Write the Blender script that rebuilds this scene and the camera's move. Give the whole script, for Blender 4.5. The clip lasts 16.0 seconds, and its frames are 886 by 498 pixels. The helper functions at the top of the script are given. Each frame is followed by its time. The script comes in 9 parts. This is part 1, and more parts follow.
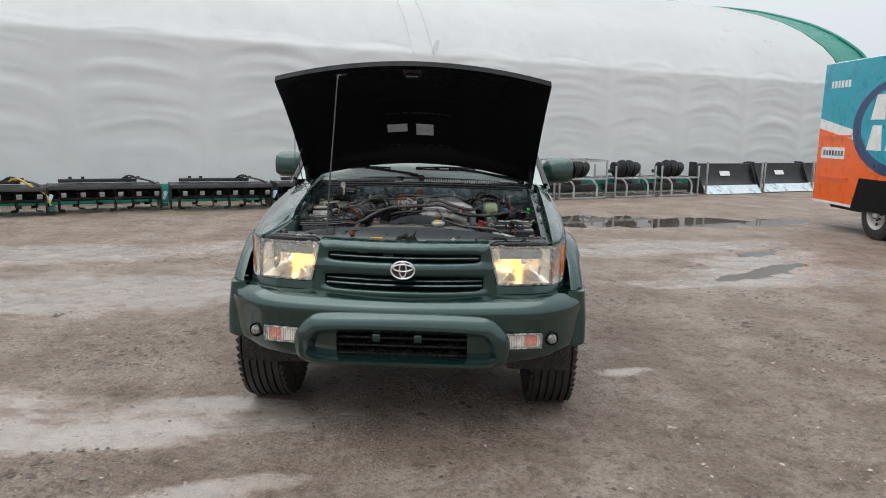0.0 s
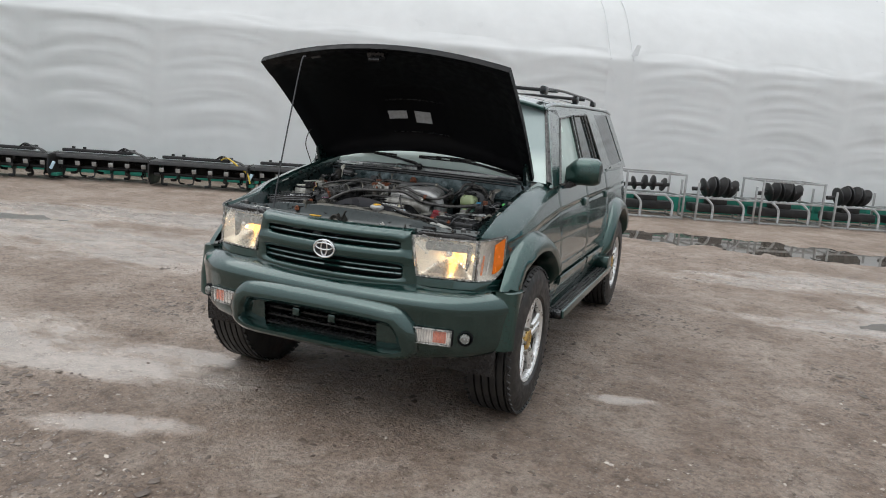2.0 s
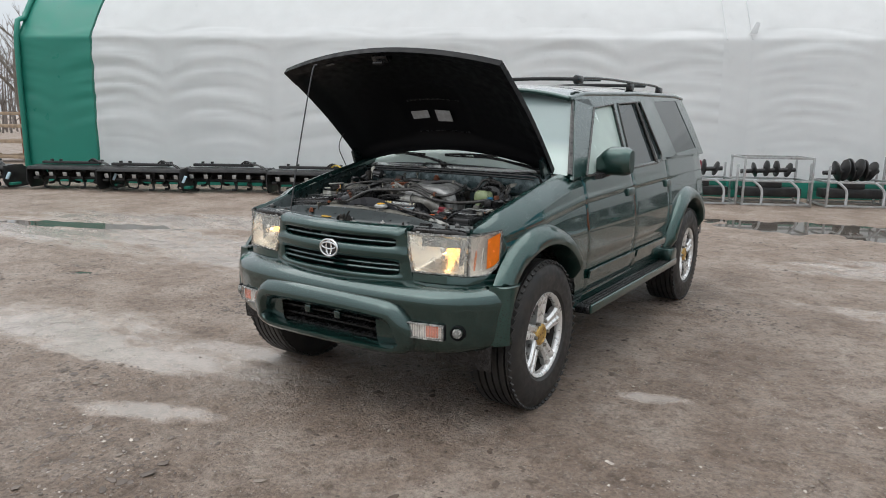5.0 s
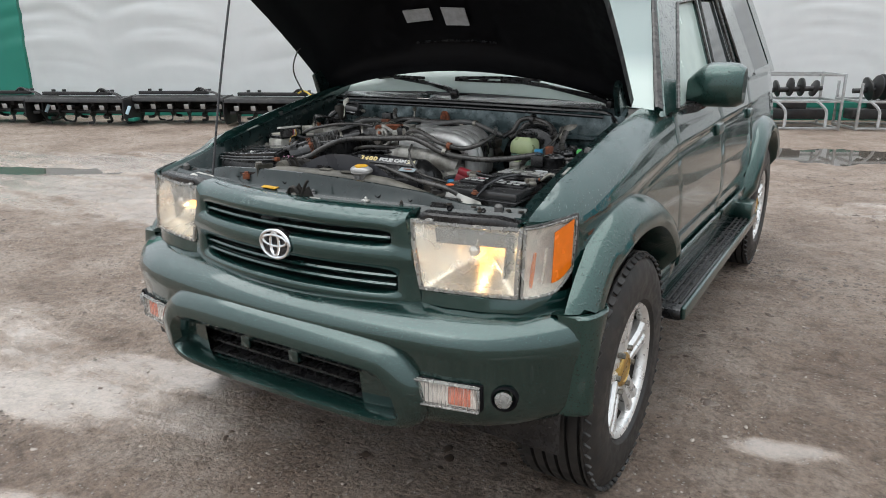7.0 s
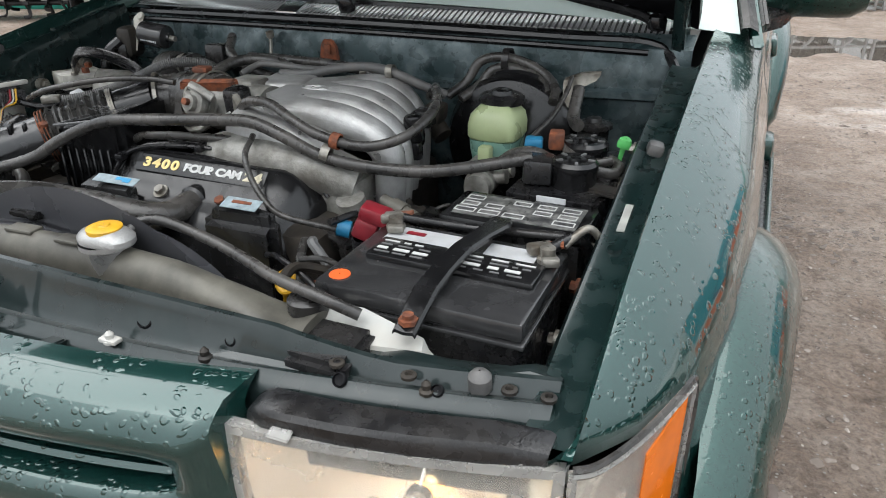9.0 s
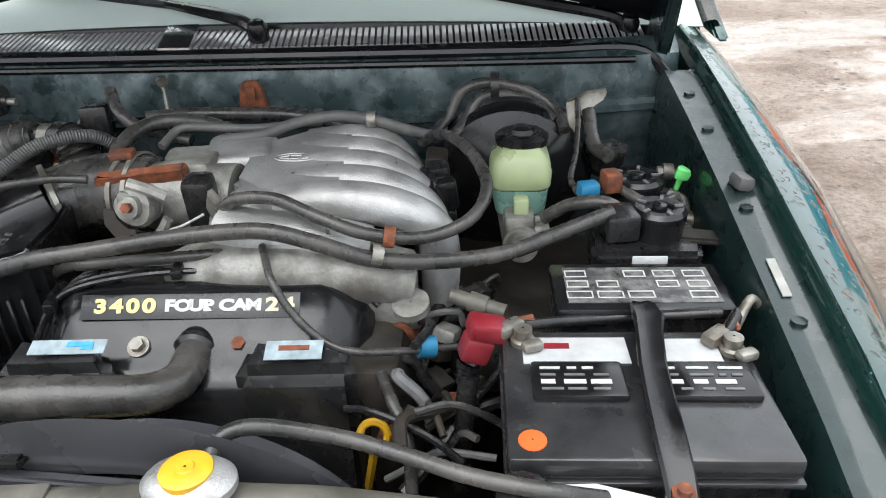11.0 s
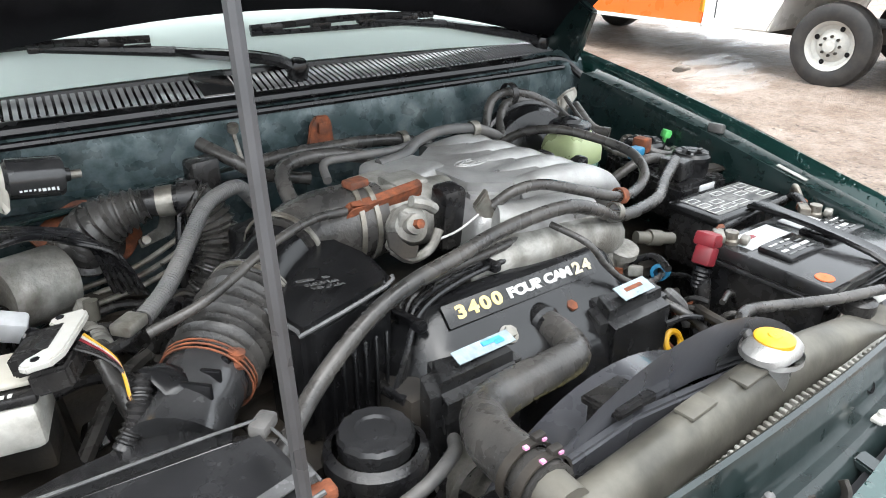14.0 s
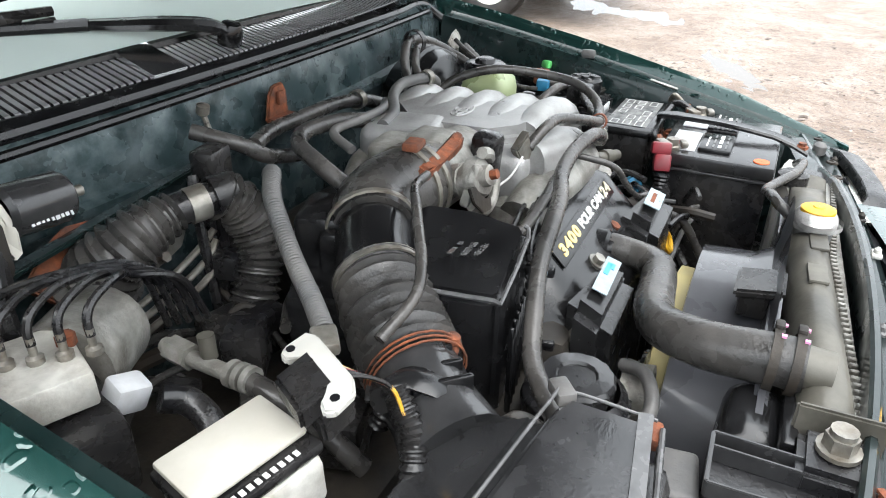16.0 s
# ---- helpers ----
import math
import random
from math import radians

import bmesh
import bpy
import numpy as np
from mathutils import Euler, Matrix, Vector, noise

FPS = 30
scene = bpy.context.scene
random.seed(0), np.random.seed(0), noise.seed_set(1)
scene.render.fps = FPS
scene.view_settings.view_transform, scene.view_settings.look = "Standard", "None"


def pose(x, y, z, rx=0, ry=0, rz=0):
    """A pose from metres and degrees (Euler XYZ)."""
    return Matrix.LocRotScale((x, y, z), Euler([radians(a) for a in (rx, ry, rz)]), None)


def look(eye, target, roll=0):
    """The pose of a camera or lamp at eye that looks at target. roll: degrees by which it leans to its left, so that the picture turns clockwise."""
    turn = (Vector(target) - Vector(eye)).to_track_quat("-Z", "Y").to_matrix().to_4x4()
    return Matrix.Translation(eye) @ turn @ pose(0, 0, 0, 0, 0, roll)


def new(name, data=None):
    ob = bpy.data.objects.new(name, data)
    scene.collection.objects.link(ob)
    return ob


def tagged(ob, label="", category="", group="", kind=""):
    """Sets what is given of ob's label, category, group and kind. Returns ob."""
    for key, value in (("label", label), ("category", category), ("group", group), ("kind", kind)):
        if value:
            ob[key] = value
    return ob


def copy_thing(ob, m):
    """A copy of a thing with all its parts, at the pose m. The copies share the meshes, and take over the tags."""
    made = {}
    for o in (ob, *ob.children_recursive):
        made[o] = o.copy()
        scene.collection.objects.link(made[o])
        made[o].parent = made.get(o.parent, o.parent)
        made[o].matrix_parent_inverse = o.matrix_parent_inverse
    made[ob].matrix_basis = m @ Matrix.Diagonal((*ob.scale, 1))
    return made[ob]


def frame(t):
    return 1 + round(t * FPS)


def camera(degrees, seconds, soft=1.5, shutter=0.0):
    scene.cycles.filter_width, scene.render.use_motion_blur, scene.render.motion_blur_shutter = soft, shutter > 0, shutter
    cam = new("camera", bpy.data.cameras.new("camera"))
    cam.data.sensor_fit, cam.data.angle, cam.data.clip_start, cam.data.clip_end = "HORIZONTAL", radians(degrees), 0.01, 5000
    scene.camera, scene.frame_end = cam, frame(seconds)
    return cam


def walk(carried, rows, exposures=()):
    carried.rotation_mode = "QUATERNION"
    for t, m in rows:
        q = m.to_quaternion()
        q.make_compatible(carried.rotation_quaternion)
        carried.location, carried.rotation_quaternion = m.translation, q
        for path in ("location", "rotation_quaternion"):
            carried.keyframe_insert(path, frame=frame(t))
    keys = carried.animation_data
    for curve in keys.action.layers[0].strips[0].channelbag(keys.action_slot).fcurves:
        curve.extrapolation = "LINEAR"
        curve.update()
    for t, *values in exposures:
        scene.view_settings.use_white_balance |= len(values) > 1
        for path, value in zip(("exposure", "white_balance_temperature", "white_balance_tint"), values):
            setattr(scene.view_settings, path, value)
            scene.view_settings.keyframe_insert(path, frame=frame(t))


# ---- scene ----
cam = camera(64.3, 16.0, 0.95)
PATH = [
    (0, (0.268, -2.888, 1.45), (0.212, -0.917, 1.114), 1.3),
    (0.5, (0.647, -2.796, 1.417), (0.419, -0.838, 1.083), 2.8),
    (1, (1.014, -2.785, 1.37), (0.553, -0.87, 1.023), 2.1),
    (1.5, (1.351, -2.712, 1.38), (0.761, -0.832, 1.04), 0.7),
    (2, (1.661, -2.511, 1.405), (0.939, -0.678, 1.062), 4.4),
    (2.5, (1.975, -2.394, 1.395), (1.056, -0.638, 1.128), 2.7),
    (3, (2.247, -2.324, 1.443), (1.243, -0.622, 1.134), 2.8),
    (3.5, (2.299, -2.291, 1.428), (1.296, -0.585, 1.137), 2.8),
    (4, (2.305, -2.291, 1.431), (1.288, -0.593, 1.141), 2.7),
    (4.5, (2.3, -2.287, 1.434), (1.285, -0.585, 1.168), 2.4),
    (5, (2.258, -2.24, 1.424), (1.185, -0.592, 1.062), 0.8),
    (5.2, (2.183, -2.174, 1.401), (1.109, -0.531, 1.017), 1.0),
    (7.3, (1.251, -0.916, 1.350), (0.277, 0.729, 0.766), -0.5),
    (7.5, (1.168, -0.757, 1.331), (0.195, 0.889, 0.742), -1.2),
    (8, (1.005, -0.416, 1.331), (0.047, 1.199, 0.643), -1.6),
    (8.5, (0.871, -0.191, 1.319), (0.023, 1.442, 0.534), -1.1),
    (10.8, (0.418, 0.087, 1.405), (0.219, 1.802, 0.395), -1.1),
    (11, (0.353, 0.092, 1.393), (0.26, 1.838, 0.421), -1.9),
    (11.5, (0.218, 0.098, 1.405), (0.36, 1.854, 0.458), -1.7),
    (12, (0.092, 0.092, 1.414), (0.338, 1.836, 0.468), 0.1),
    (12.5, (-0.061, 0.059, 1.411), (0.284, 1.801, 0.49), -1.6),
    (13, (-0.2, 0.062, 1.417), (0.361, 1.76, 0.522), 0.5),
    (13.5, (-0.352, 0.123, 1.396), (0.508, 1.709, 0.535), -1.1),
    (14, (-0.453, 0.171, 1.375), (0.626, 1.63, 0.534), 0.6),
    (14.5, (-0.55, 0.227, 1.357), (0.647, 1.582, 0.501), 0.1),
    (15, (-0.67, 0.309, 1.374), (0.649, 1.488, 0.442), -1.3),
    (15.5, (-0.716, 0.423, 1.365), (0.777, 1.349, 0.409), 0.0),
    (16, (-0.722, 0.515, 1.361), (0.866, 1.281, 0.417), 0.7),
]
EXPOSURES = [(0.0, 1.2), (5.0, 1.25), (7.5, 1.62), (8.5, 1.85), (11.0, 2.37), (13.5, 2.78), (16.0, 2.83)]
walk(cam, [(t, look(eye, target, roll)) for t, eye, target, roll in PATH], EXPOSURES)

# ---- world, sun, exposure ----
world = bpy.data.worlds.new("overcast_sky")
scene.world = world
world.use_nodes = True
wn, wl = world.node_tree.nodes, world.node_tree.links
sky = wn.new("ShaderNodeTexSky")
sky.sky_type, sky.sun_disc = 'NISHITA', False
sky.sun_elevation, sky.sun_rotation = radians(48), radians(200)
sky.air_density, sky.dust_density = 1.0, 3.0
grey = wn.new("ShaderNodeHueSaturation")
grey.inputs["Saturation"].default_value = 0.12
wl.new(sky.outputs[0], grey.inputs["Color"])
cloud = wn.new("ShaderNodeMix")
cloud.data_type = 'RGBA'
cloud.inputs["Factor"].default_value = 0.75
cloud.inputs["B"].default_value = (7.4, 7.95, 8.45, 1)
wl.new(grey.outputs[0], cloud.inputs["A"])
# an overcast sky is three times brighter overhead than at the horizon
wdir = wn.new("ShaderNodeTexCoord")
wsep = wn.new("ShaderNodeSeparateXYZ")
wl.new(wdir.outputs["Generated"], wsep.inputs[0])
lift = wn.new("ShaderNodeMapRange")
lift.inputs["From Min"].default_value, lift.inputs["From Max"].default_value = 0.0, 1.0
lift.inputs["To Min"].default_value, lift.inputs["To Max"].default_value = 0.66, 1.42
wl.new(wsep.outputs[2], lift.inputs["Value"])
dome = wn.new("ShaderNodeVectorMath")
dome.operation = 'SCALE'
wl.new(cloud.outputs["Result"], dome.inputs[0])
wl.new(lift.outputs[0], dome.inputs["Scale"])
back = wn["Background"]
back.inputs["Strength"].default_value = 0.064
wl.new(dome.outputs[0], back.inputs["Color"])
sun = new("sun", bpy.data.lights.new("sun", 'SUN'))
sun.data.energy, sun.data.angle, sun.data.color = 0.9, radians(80), (1.0, 0.985, 0.965)
sun.matrix_world = look((0, 0, 0), (0.2, 0.0, -1.0))

# ---- materials ----
def mat(name, col, rough=0.5, metal=0.0, var=0.25, scale=30.0, bump=0.0, bscale=200.0, coat=0.0, dirt=None, dscale=6.0,
        dmix=0.5, trans=0.0, spec=0.5, emit=None, power=0.0, ior=1.45, rvar=0.15):
    """A surface with two scales of colour variation, uneven gloss, relief and dirt."""
    m = bpy.data.materials.new(name)
    m.use_nodes = True
    nt = m.node_tree
    n, l = nt.nodes, nt.links
    b = n["Principled BSDF"]
    tc = n.new("ShaderNodeTexCoord")
    fine = n.new("ShaderNodeTexNoise")
    fine.inputs["Scale"].default_value, fine.inputs["Detail"].default_value = scale, 5
    l.new(tc.outputs["Object"], fine.inputs["Vector"])
    ramp = n.new("ShaderNodeMapRange")
    ramp.inputs["From Min"].default_value, ramp.inputs["From Max"].default_value = 0.3, 0.7
    ramp.inputs["To Min"].default_value, ramp.inputs["To Max"].default_value = 1 - var, 1 + var
    l.new(fine.outputs["Fac"], ramp.inputs["Value"])
    mul = n.new("ShaderNodeMix")
    mul.data_type, mul.blend_type = 'RGBA', 'MULTIPLY'
    mul.inputs["Factor"].default_value = 1
    mul.inputs["A"].default_value = (*col, 1)
    l.new(ramp.outputs[0], mul.inputs["B"])
    out = mul.outputs["Result"]
    if dirt:
        big = n.new("ShaderNodeTexNoise")
        big.inputs["Scale"].default_value, big.inputs["Detail"].default_value = dscale, 8
        big.inputs["Roughness"].default_value = 0.65
        l.new(tc.outputs["Object"], big.inputs["Vector"])
        cut = n.new("ShaderNodeMapRange")
        cut.inputs["From Min"].default_value, cut.inputs["From Max"].default_value = 0.42, 0.66
        cut.inputs["To Max"].default_value = dmix
        l.new(big.outputs["Fac"], cut.inputs["Value"])
        mix = n.new("ShaderNodeMix")
        mix.data_type = 'RGBA'
        l.new(cut.outputs[0], mix.inputs["Factor"])
        l.new(out, mix.inputs["A"])
        mix.inputs["B"].default_value = (*dirt, 1)
        out = mix.outputs["Result"]
    l.new(out, b.inputs["Base Color"])
    rr = n.new("ShaderNodeMapRange")
    rr.inputs["From Min"].default_value, rr.inputs["From Max"].default_value = 0.3, 0.7
    rr.inputs["To Min"].default_value, rr.inputs["To Max"].default_value = max(0.02, rough - rvar), min(1, rough + rvar)
    l.new(fine.outputs["Fac"], rr.inputs["Value"])
    l.new(rr.outputs[0], b.inputs["Roughness"])
    b.inputs["Metallic"].default_value = metal
    b.inputs["Coat Weight"].default_value, b.inputs["Coat Roughness"].default_value = coat, 0.05
    b.inputs["Coat IOR"].default_value = 1.6
    b.inputs["Transmission Weight"].default_value = trans
    b.inputs["Specular IOR Level"].default_value = spec
    b.inputs["IOR"].default_value = ior
    if emit:
        b.inputs["Emission Color"].default_value, b.inputs["Emission Strength"].default_value = (*emit, 1), power
    if bump:
        bn = n.new("ShaderNodeTexNoise")
        bn.inputs["Scale"].default_value, bn.inputs["Detail"].default_value = bscale, 4
        l.new(tc.outputs["Object"], bn.inputs["Vector"])
        bp = n.new("ShaderNodeBump")
        bp.inputs["Strength"].default_value, bp.inputs["Distance"].default_value = bump, 0.002
        l.new(bn.outputs["Fac"], bp.inputs["Height"])
        l.new(bp.outputs[0], b.inputs["Normal"])
    return m


def add_drops(m, size=70.0, depth=0.6, low=0.30):
    """Rain beads: small domes of clear water on a painted surface."""
    n, l = m.node_tree.nodes, m.node_tree.links
    b = n["Principled BSDF"]
    tc = n.new("ShaderNodeTexCoord")
    warp = n.new("ShaderNodeTexNoise")
    warp.inputs["Scale"].default_value = 25
    l.new(tc.outputs["Object"], warp.inputs["Vector"])
    add = n.new("ShaderNodeVectorMath")
    add.operation = 'MULTIPLY_ADD'
    add.inputs[1].default_value = (0.02, 0.02, 0.02)
    l.new(warp.outputs["Color"], add.inputs[0])
    l.new(tc.outputs["Object"], add.inputs[2])
    v = n.new("ShaderNodeTexVoronoi")
    v.inputs["Scale"].default_value = size
    l.new(add.outputs[0], v.inputs["Vector"])
    r = n.new("ShaderNodeMapRange")
    r.interpolation_type = 'SMOOTHSTEP'
    r.inputs["From Min"].default_value, r.inputs["From Max"].default_value = low + 0.12, low - 0.05
    l.new(v.outputs["Distance"], r.inputs["Value"])
    patch = n.new("ShaderNodeMapRange")
    patch.inputs["From Min"].default_value, patch.inputs["From Max"].default_value = 0.38, 0.55
    pn = n.new("ShaderNodeTexNoise")
    pn.inputs["Scale"].default_value = 14
    l.new(tc.outputs["Object"], pn.inputs["Vector"])
    l.new(pn.outputs["Fac"], patch.inputs["Value"])
    mm = n.new("ShaderNodeMath")
    mm.operation = 'MULTIPLY'
    l.new(r.outputs[0], mm.inputs[0])
    l.new(patch.outputs[0], mm.inputs[1])
    sep = n.new("ShaderNodeSeparateColor")
    l.new(v.outputs["Color"], sep.inputs[0])
    some = n.new("ShaderNodeMath")
    some.operation = 'GREATER_THAN'
    some.inputs[1].default_value = 0.30
    l.new(sep.outputs[0], some.inputs[0])
    geo = n.new("ShaderNodeNewGeometry")
    nsep = n.new("ShaderNodeSeparateXYZ")
    l.new(geo.outputs["Normal"], nsep.inputs[0])
    flat = n.new("ShaderNodeMapRange")
    flat.inputs["From Min"].default_value, flat.inputs["From Max"].default_value = 0.22, 0.45
    l.new(nsep.outputs[2], flat.inputs["Value"])
    m2 = n.new("ShaderNodeMath")
    m2.operation = 'MULTIPLY'
    l.new(some.outputs[0], m2.inputs[0])
    l.new(flat.outputs[0], m2.inputs[1])
    m3 = n.new("ShaderNodeMath")
    m3.operation = 'MULTIPLY'
    l.new(mm.outputs[0], m3.inputs[0])
    l.new(m2.outputs[0], m3.inputs[1])
    bp = n.new("ShaderNodeBump")
    bp.inputs["Strength"].default_value, bp.inputs["Distance"].default_value = depth, 0.003
    l.new(m3.outputs[0], bp.inputs["Height"])
    l.new(bp.outputs[0], b.inputs["Normal"])
    l.new(bp.outputs[0], b.inputs["Coat Normal"])
    return m


PAINT = add_drops(mat("green_paint", (0.009, 0.040, 0.035), 0.20, 0.45, 0.10, 300, coat=0.9, dirt=(0.012, 0.046, 0.041), dscale=3, dmix=0.4, rvar=0.06, spec=0.35), 105, 0.45, 0.33)
DRYPAINT = mat("dry_green_paint", (0.009, 0.040, 0.033), 0.22, 0.70, 0.10, 300, coat=1.0, dirt=(0.012, 0.046, 0.039), dscale=3, dmix=0.4, rvar=0.06)
FLARE = add_drops(mat("green_flare_paint", (0.012, 0.046, 0.038), 0.32, 0.66, 0.12, 200, coat=0.8, dirt=(0.022, 0.060, 0.052), dscale=5, dmix=0.4, rvar=0.08), 110, 0.40, 0.31)
BUMPER = add_drops(mat("green_bumper_paint", (0.008, 0.038, 0.033), 0.22, 0.66, 0.12, 250, coat=1.0, dirt=(0.013, 0.044, 0.039), dscale=4, dmix=0.35, rvar=0.07), 150, 0.22, 0.28)
# the body green again, darkened to hold the shade under the hood
BAYSHADE = mat("bay_shaded_green_paint", (0.006, 0.016, 0.0155), 0.30, 0.2, 0.25, 40, 0.12, 90, dirt=(0.014, 0.024, 0.024), dscale=16, dmix=0.5, spec=0.4, coat=0.4)
# body green of the support, its base darkened to stand for the hood's shade
SUPPORTSHADE = mat("shaded_support_paint", (0.007, 0.014, 0.014), 0.34, 0.2, 0.25, 30, 0.12, 70, dirt=(0.022, 0.028, 0.028), dscale=13, dmix=0.6, coat=0.45, spec=0.4)
DUSTY = mat("dusty_black_plastic", (0.016, 0.016, 0.017), 0.18, 0, 0.25, 30, 0.10, 300, dirt=(0.060, 0.060, 0.060), dscale=6, dmix=0.5, rvar=0.12, coat=0.2)
STICKER = mat("pale_blue_sticker", (0.27, 0.33, 0.36), 0.4, 0, 0.25, 90, dirt=(0.18, 0.22, 0.23), dscale=70, dmix=0.7)
# lighter grey for moulded marks and for painted highlights along edges
GLINTMARK = mat("mark_and_edge_glint_grey", (0.075, 0.075, 0.076), 0.22, 0, 0.3, 60)
TAGTAPE = mat("worn_paint_tag", (0.27, 0.27, 0.25), 0.5, 0, 0.2, 60)
FOGRED = mat("fog_lamp_reflector", (0.72, 0.16, 0.07), 0.3, 0, 0.3, 60)
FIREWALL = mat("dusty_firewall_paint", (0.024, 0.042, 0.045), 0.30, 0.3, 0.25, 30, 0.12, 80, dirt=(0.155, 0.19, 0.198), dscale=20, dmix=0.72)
# pale grey paints wet highlights onto slats of dark plastic
COWLGLINT = mat("wet_cowl_highlight", (0.20, 0.20, 0.202), 0.14, 0, 0.35, 40, 0.1, 200, coat=1.0, dirt=(0.36, 0.36, 0.36), dscale=14, dmix=0.5, rvar=0.1)
PROP = mat("prop_rod_steel", (0.05, 0.05, 0.053), 0.36, 0.3, 0.2, 40)
CORNERBACK = mat("corner_lamp_backing", (0.80, 0.78, 0.75), 0.22, 0.1, 0.12, 30)
BLACK = mat("black_plastic", (0.008, 0.008, 0.009), 0.26, 0, 0.3, 60, 0.2, 300, dirt=(0.040, 0.037, 0.034), dscale=12, dmix=0.45, spec=0.5)
COVER = mat("dusty_cover_plastic", (0.012, 0.012, 0.0125), 0.24, 0, 0.3, 30, 0.08, 400, dirt=(0.055, 0.055, 0.056), dscale=9, dmix=0.5, spec=0.5, rvar=0.12)
SATIN = mat("satin_black_plastic", (0.006, 0.006, 0.0065), 0.20, 0, 0.25, 40, 0.06, 500, dirt=(0.022, 0.022, 0.023), dscale=7, dmix=0.4, spec=0.5, rvar=0.12)
RUBBER = mat("hose_rubber", (0.028, 0.027, 0.026), 0.28, 0, 0.3, 50, 0.25, 260, dirt=(0.12, 0.11, 0.10), dscale=14, dmix=0.42)
TYRE = mat("tyre_rubber", (0.016, 0.0155, 0.0155), 0.52, 0, 0.3, 30, 0.3, 200, dirt=(0.046, 0.040, 0.034), dscale=9, dmix=0.45)
# hood liner black, also used as painted shade in gaps and holes
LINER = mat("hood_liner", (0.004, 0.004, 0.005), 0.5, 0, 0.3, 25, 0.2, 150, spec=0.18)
DARK = mat("grimy_dark_metal", (0.020, 0.018, 0.016), 0.6, 0.3, 0.5, 25, 0.4, 120, dirt=(0.07, 0.055, 0.04), dscale=15, dmix=0.5)
ALU = mat("cast_aluminium", (0.36, 0.36, 0.355), 0.42, 0.55, 0.20, 35, 0.35, 420, dirt=(0.15, 0.14, 0.125), dscale=11, dmix=0.6)
PALEALU = mat("pale_machined_aluminium", (0.50, 0.49, 0.45), 0.42, 0.35, 0.3, 40, 0.4, 260, dirt=(0.22, 0.19, 0.15), dscale=22, dmix=0.6)
OLDALU = mat("dull_aluminium", (0.27, 0.265, 0.245), 0.5, 0.4, 0.4, 45, 0.5, 260, dirt=(0.085, 0.072, 0.056), dscale=20, dmix=0.7)
STEEL = mat("zinc_steel", (0.24, 0.23, 0.205), 0.42, 0.6, 0.3, 60, 0.3, 200, dirt=(0.10, 0.075, 0.05), dscale=40, dmix=0.7)
RUST = mat("rusty_steel", (0.19, 0.058, 0.025), 0.8, 0.1, 0.5, 90, 0.6, 220, dirt=(0.06, 0.030, 0.022), dscale=60, dmix=0.8)
CHROME = mat("chrome", (0.78, 0.79, 0.80), 0.12, 1.0, 0.06, 30, rvar=0.06)
ALLOY = mat("alloy_wheel", (0.78, 0.78, 0.77), 0.34, 0.65, 0.12, 40, dirt=(0.45, 0.42, 0.37), dscale=9, dmix=0.3)
GOLD = mat("gold_cap", (0.55, 0.36, 0.12), 0.35, 0.8, 0.2, 60)
WHITE = mat("white_plastic", (0.38, 0.38, 0.36), 0.5, 0, 0.12, 30, dirt=(0.36, 0.33, 0.28), dscale=14, dmix=0.6)
CREAM = mat("cream_metal_cover", (0.45, 0.435, 0.385), 0.45, 0.1, 0.08, 20, dirt=(0.36, 0.33, 0.27), dscale=12, dmix=0.5)
LABEL = mat("paper_label", (0.44, 0.45, 0.46), 0.5, 0, 0.12, 60, dirt=(0.27, 0.26, 0.25), dscale=24, dmix=0.5)
PRINT = mat("grey_print", (0.11, 0.11, 0.11), 0.5, 0, 0.3, 80)
INK = mat("white_ink", (0.46, 0.46, 0.45), 0.5, 0, 0.15, 150)
YINK = mat("cream_ink", (0.66, 0.50, 0.20), 0.5, 0, 0.2, 150)
CINK = mat("pale_cream_ink", (0.52, 0.47, 0.34), 0.5, 0, 0.2, 150)
BINK = mat("blue_ink", (0.05, 0.30, 0.55), 0.5, 0, 0.2, 150)
RED = mat("red_plastic", (0.20, 0.012, 0.020), 0.42, 0, 0.25, 50, dirt=(0.10, 0.02, 0.024), dscale=22, dmix=0.6)
YELLOW = mat("yellow_plastic", (0.55, 0.30, 0.015), 0.4, 0, 0.15, 60, dirt=(0.38, 0.24, 0.05), dscale=25, dmix=0.5)
ORANGE = mat("orange_sticker", (0.62, 0.10, 0.02), 0.45, 0, 0.1, 60)
BLUE = mat("blue_clip", (0.015, 0.14, 0.26), 0.45, 0, 0.2, 60)
LIME = mat("light_green_clip", (0.09, 0.42, 0.11), 0.4, 0, 0.15, 60)
RESERVOIR = mat("reservoir_plastic", (0.42, 0.49, 0.27), 0.35, 0, 0.1, 30, trans=0.3)
FLUID = mat("reservoir_fluid", (0.20, 0.36, 0.30), 0.3, 0, 0.12, 30, trans=0.3)
LENS = mat("clear_lens", (0.93, 0.90, 0.84), 0.10, 0, 0.03, 20, trans=0.90, rvar=0.05)
LENSRIM = mat("cloudy_lens_rim", (0.50, 0.49, 0.465), 0.24, 0, 0.15, 40, trans=0.65)
FOGLENS = mat("fluted_lens", (0.96, 0.93, 0.90), 0.06, 0, 0.03, 20, trans=0.95)
AMBER = mat("amber_lens", (0.90, 0.20, 0.012), 0.16, 0, 0.08, 40, trans=0.15)
REFLECTOR = mat("headlight_reflector", (0.82, 0.79, 0.72), 0.27, 0.9, 0.06, 14, rvar=0.06)
HOTWIRE = mat("hot_filament", (1, 0.9, 0.7), 0.3, emit=(1.0, 0.70, 0.34), power=30.0)
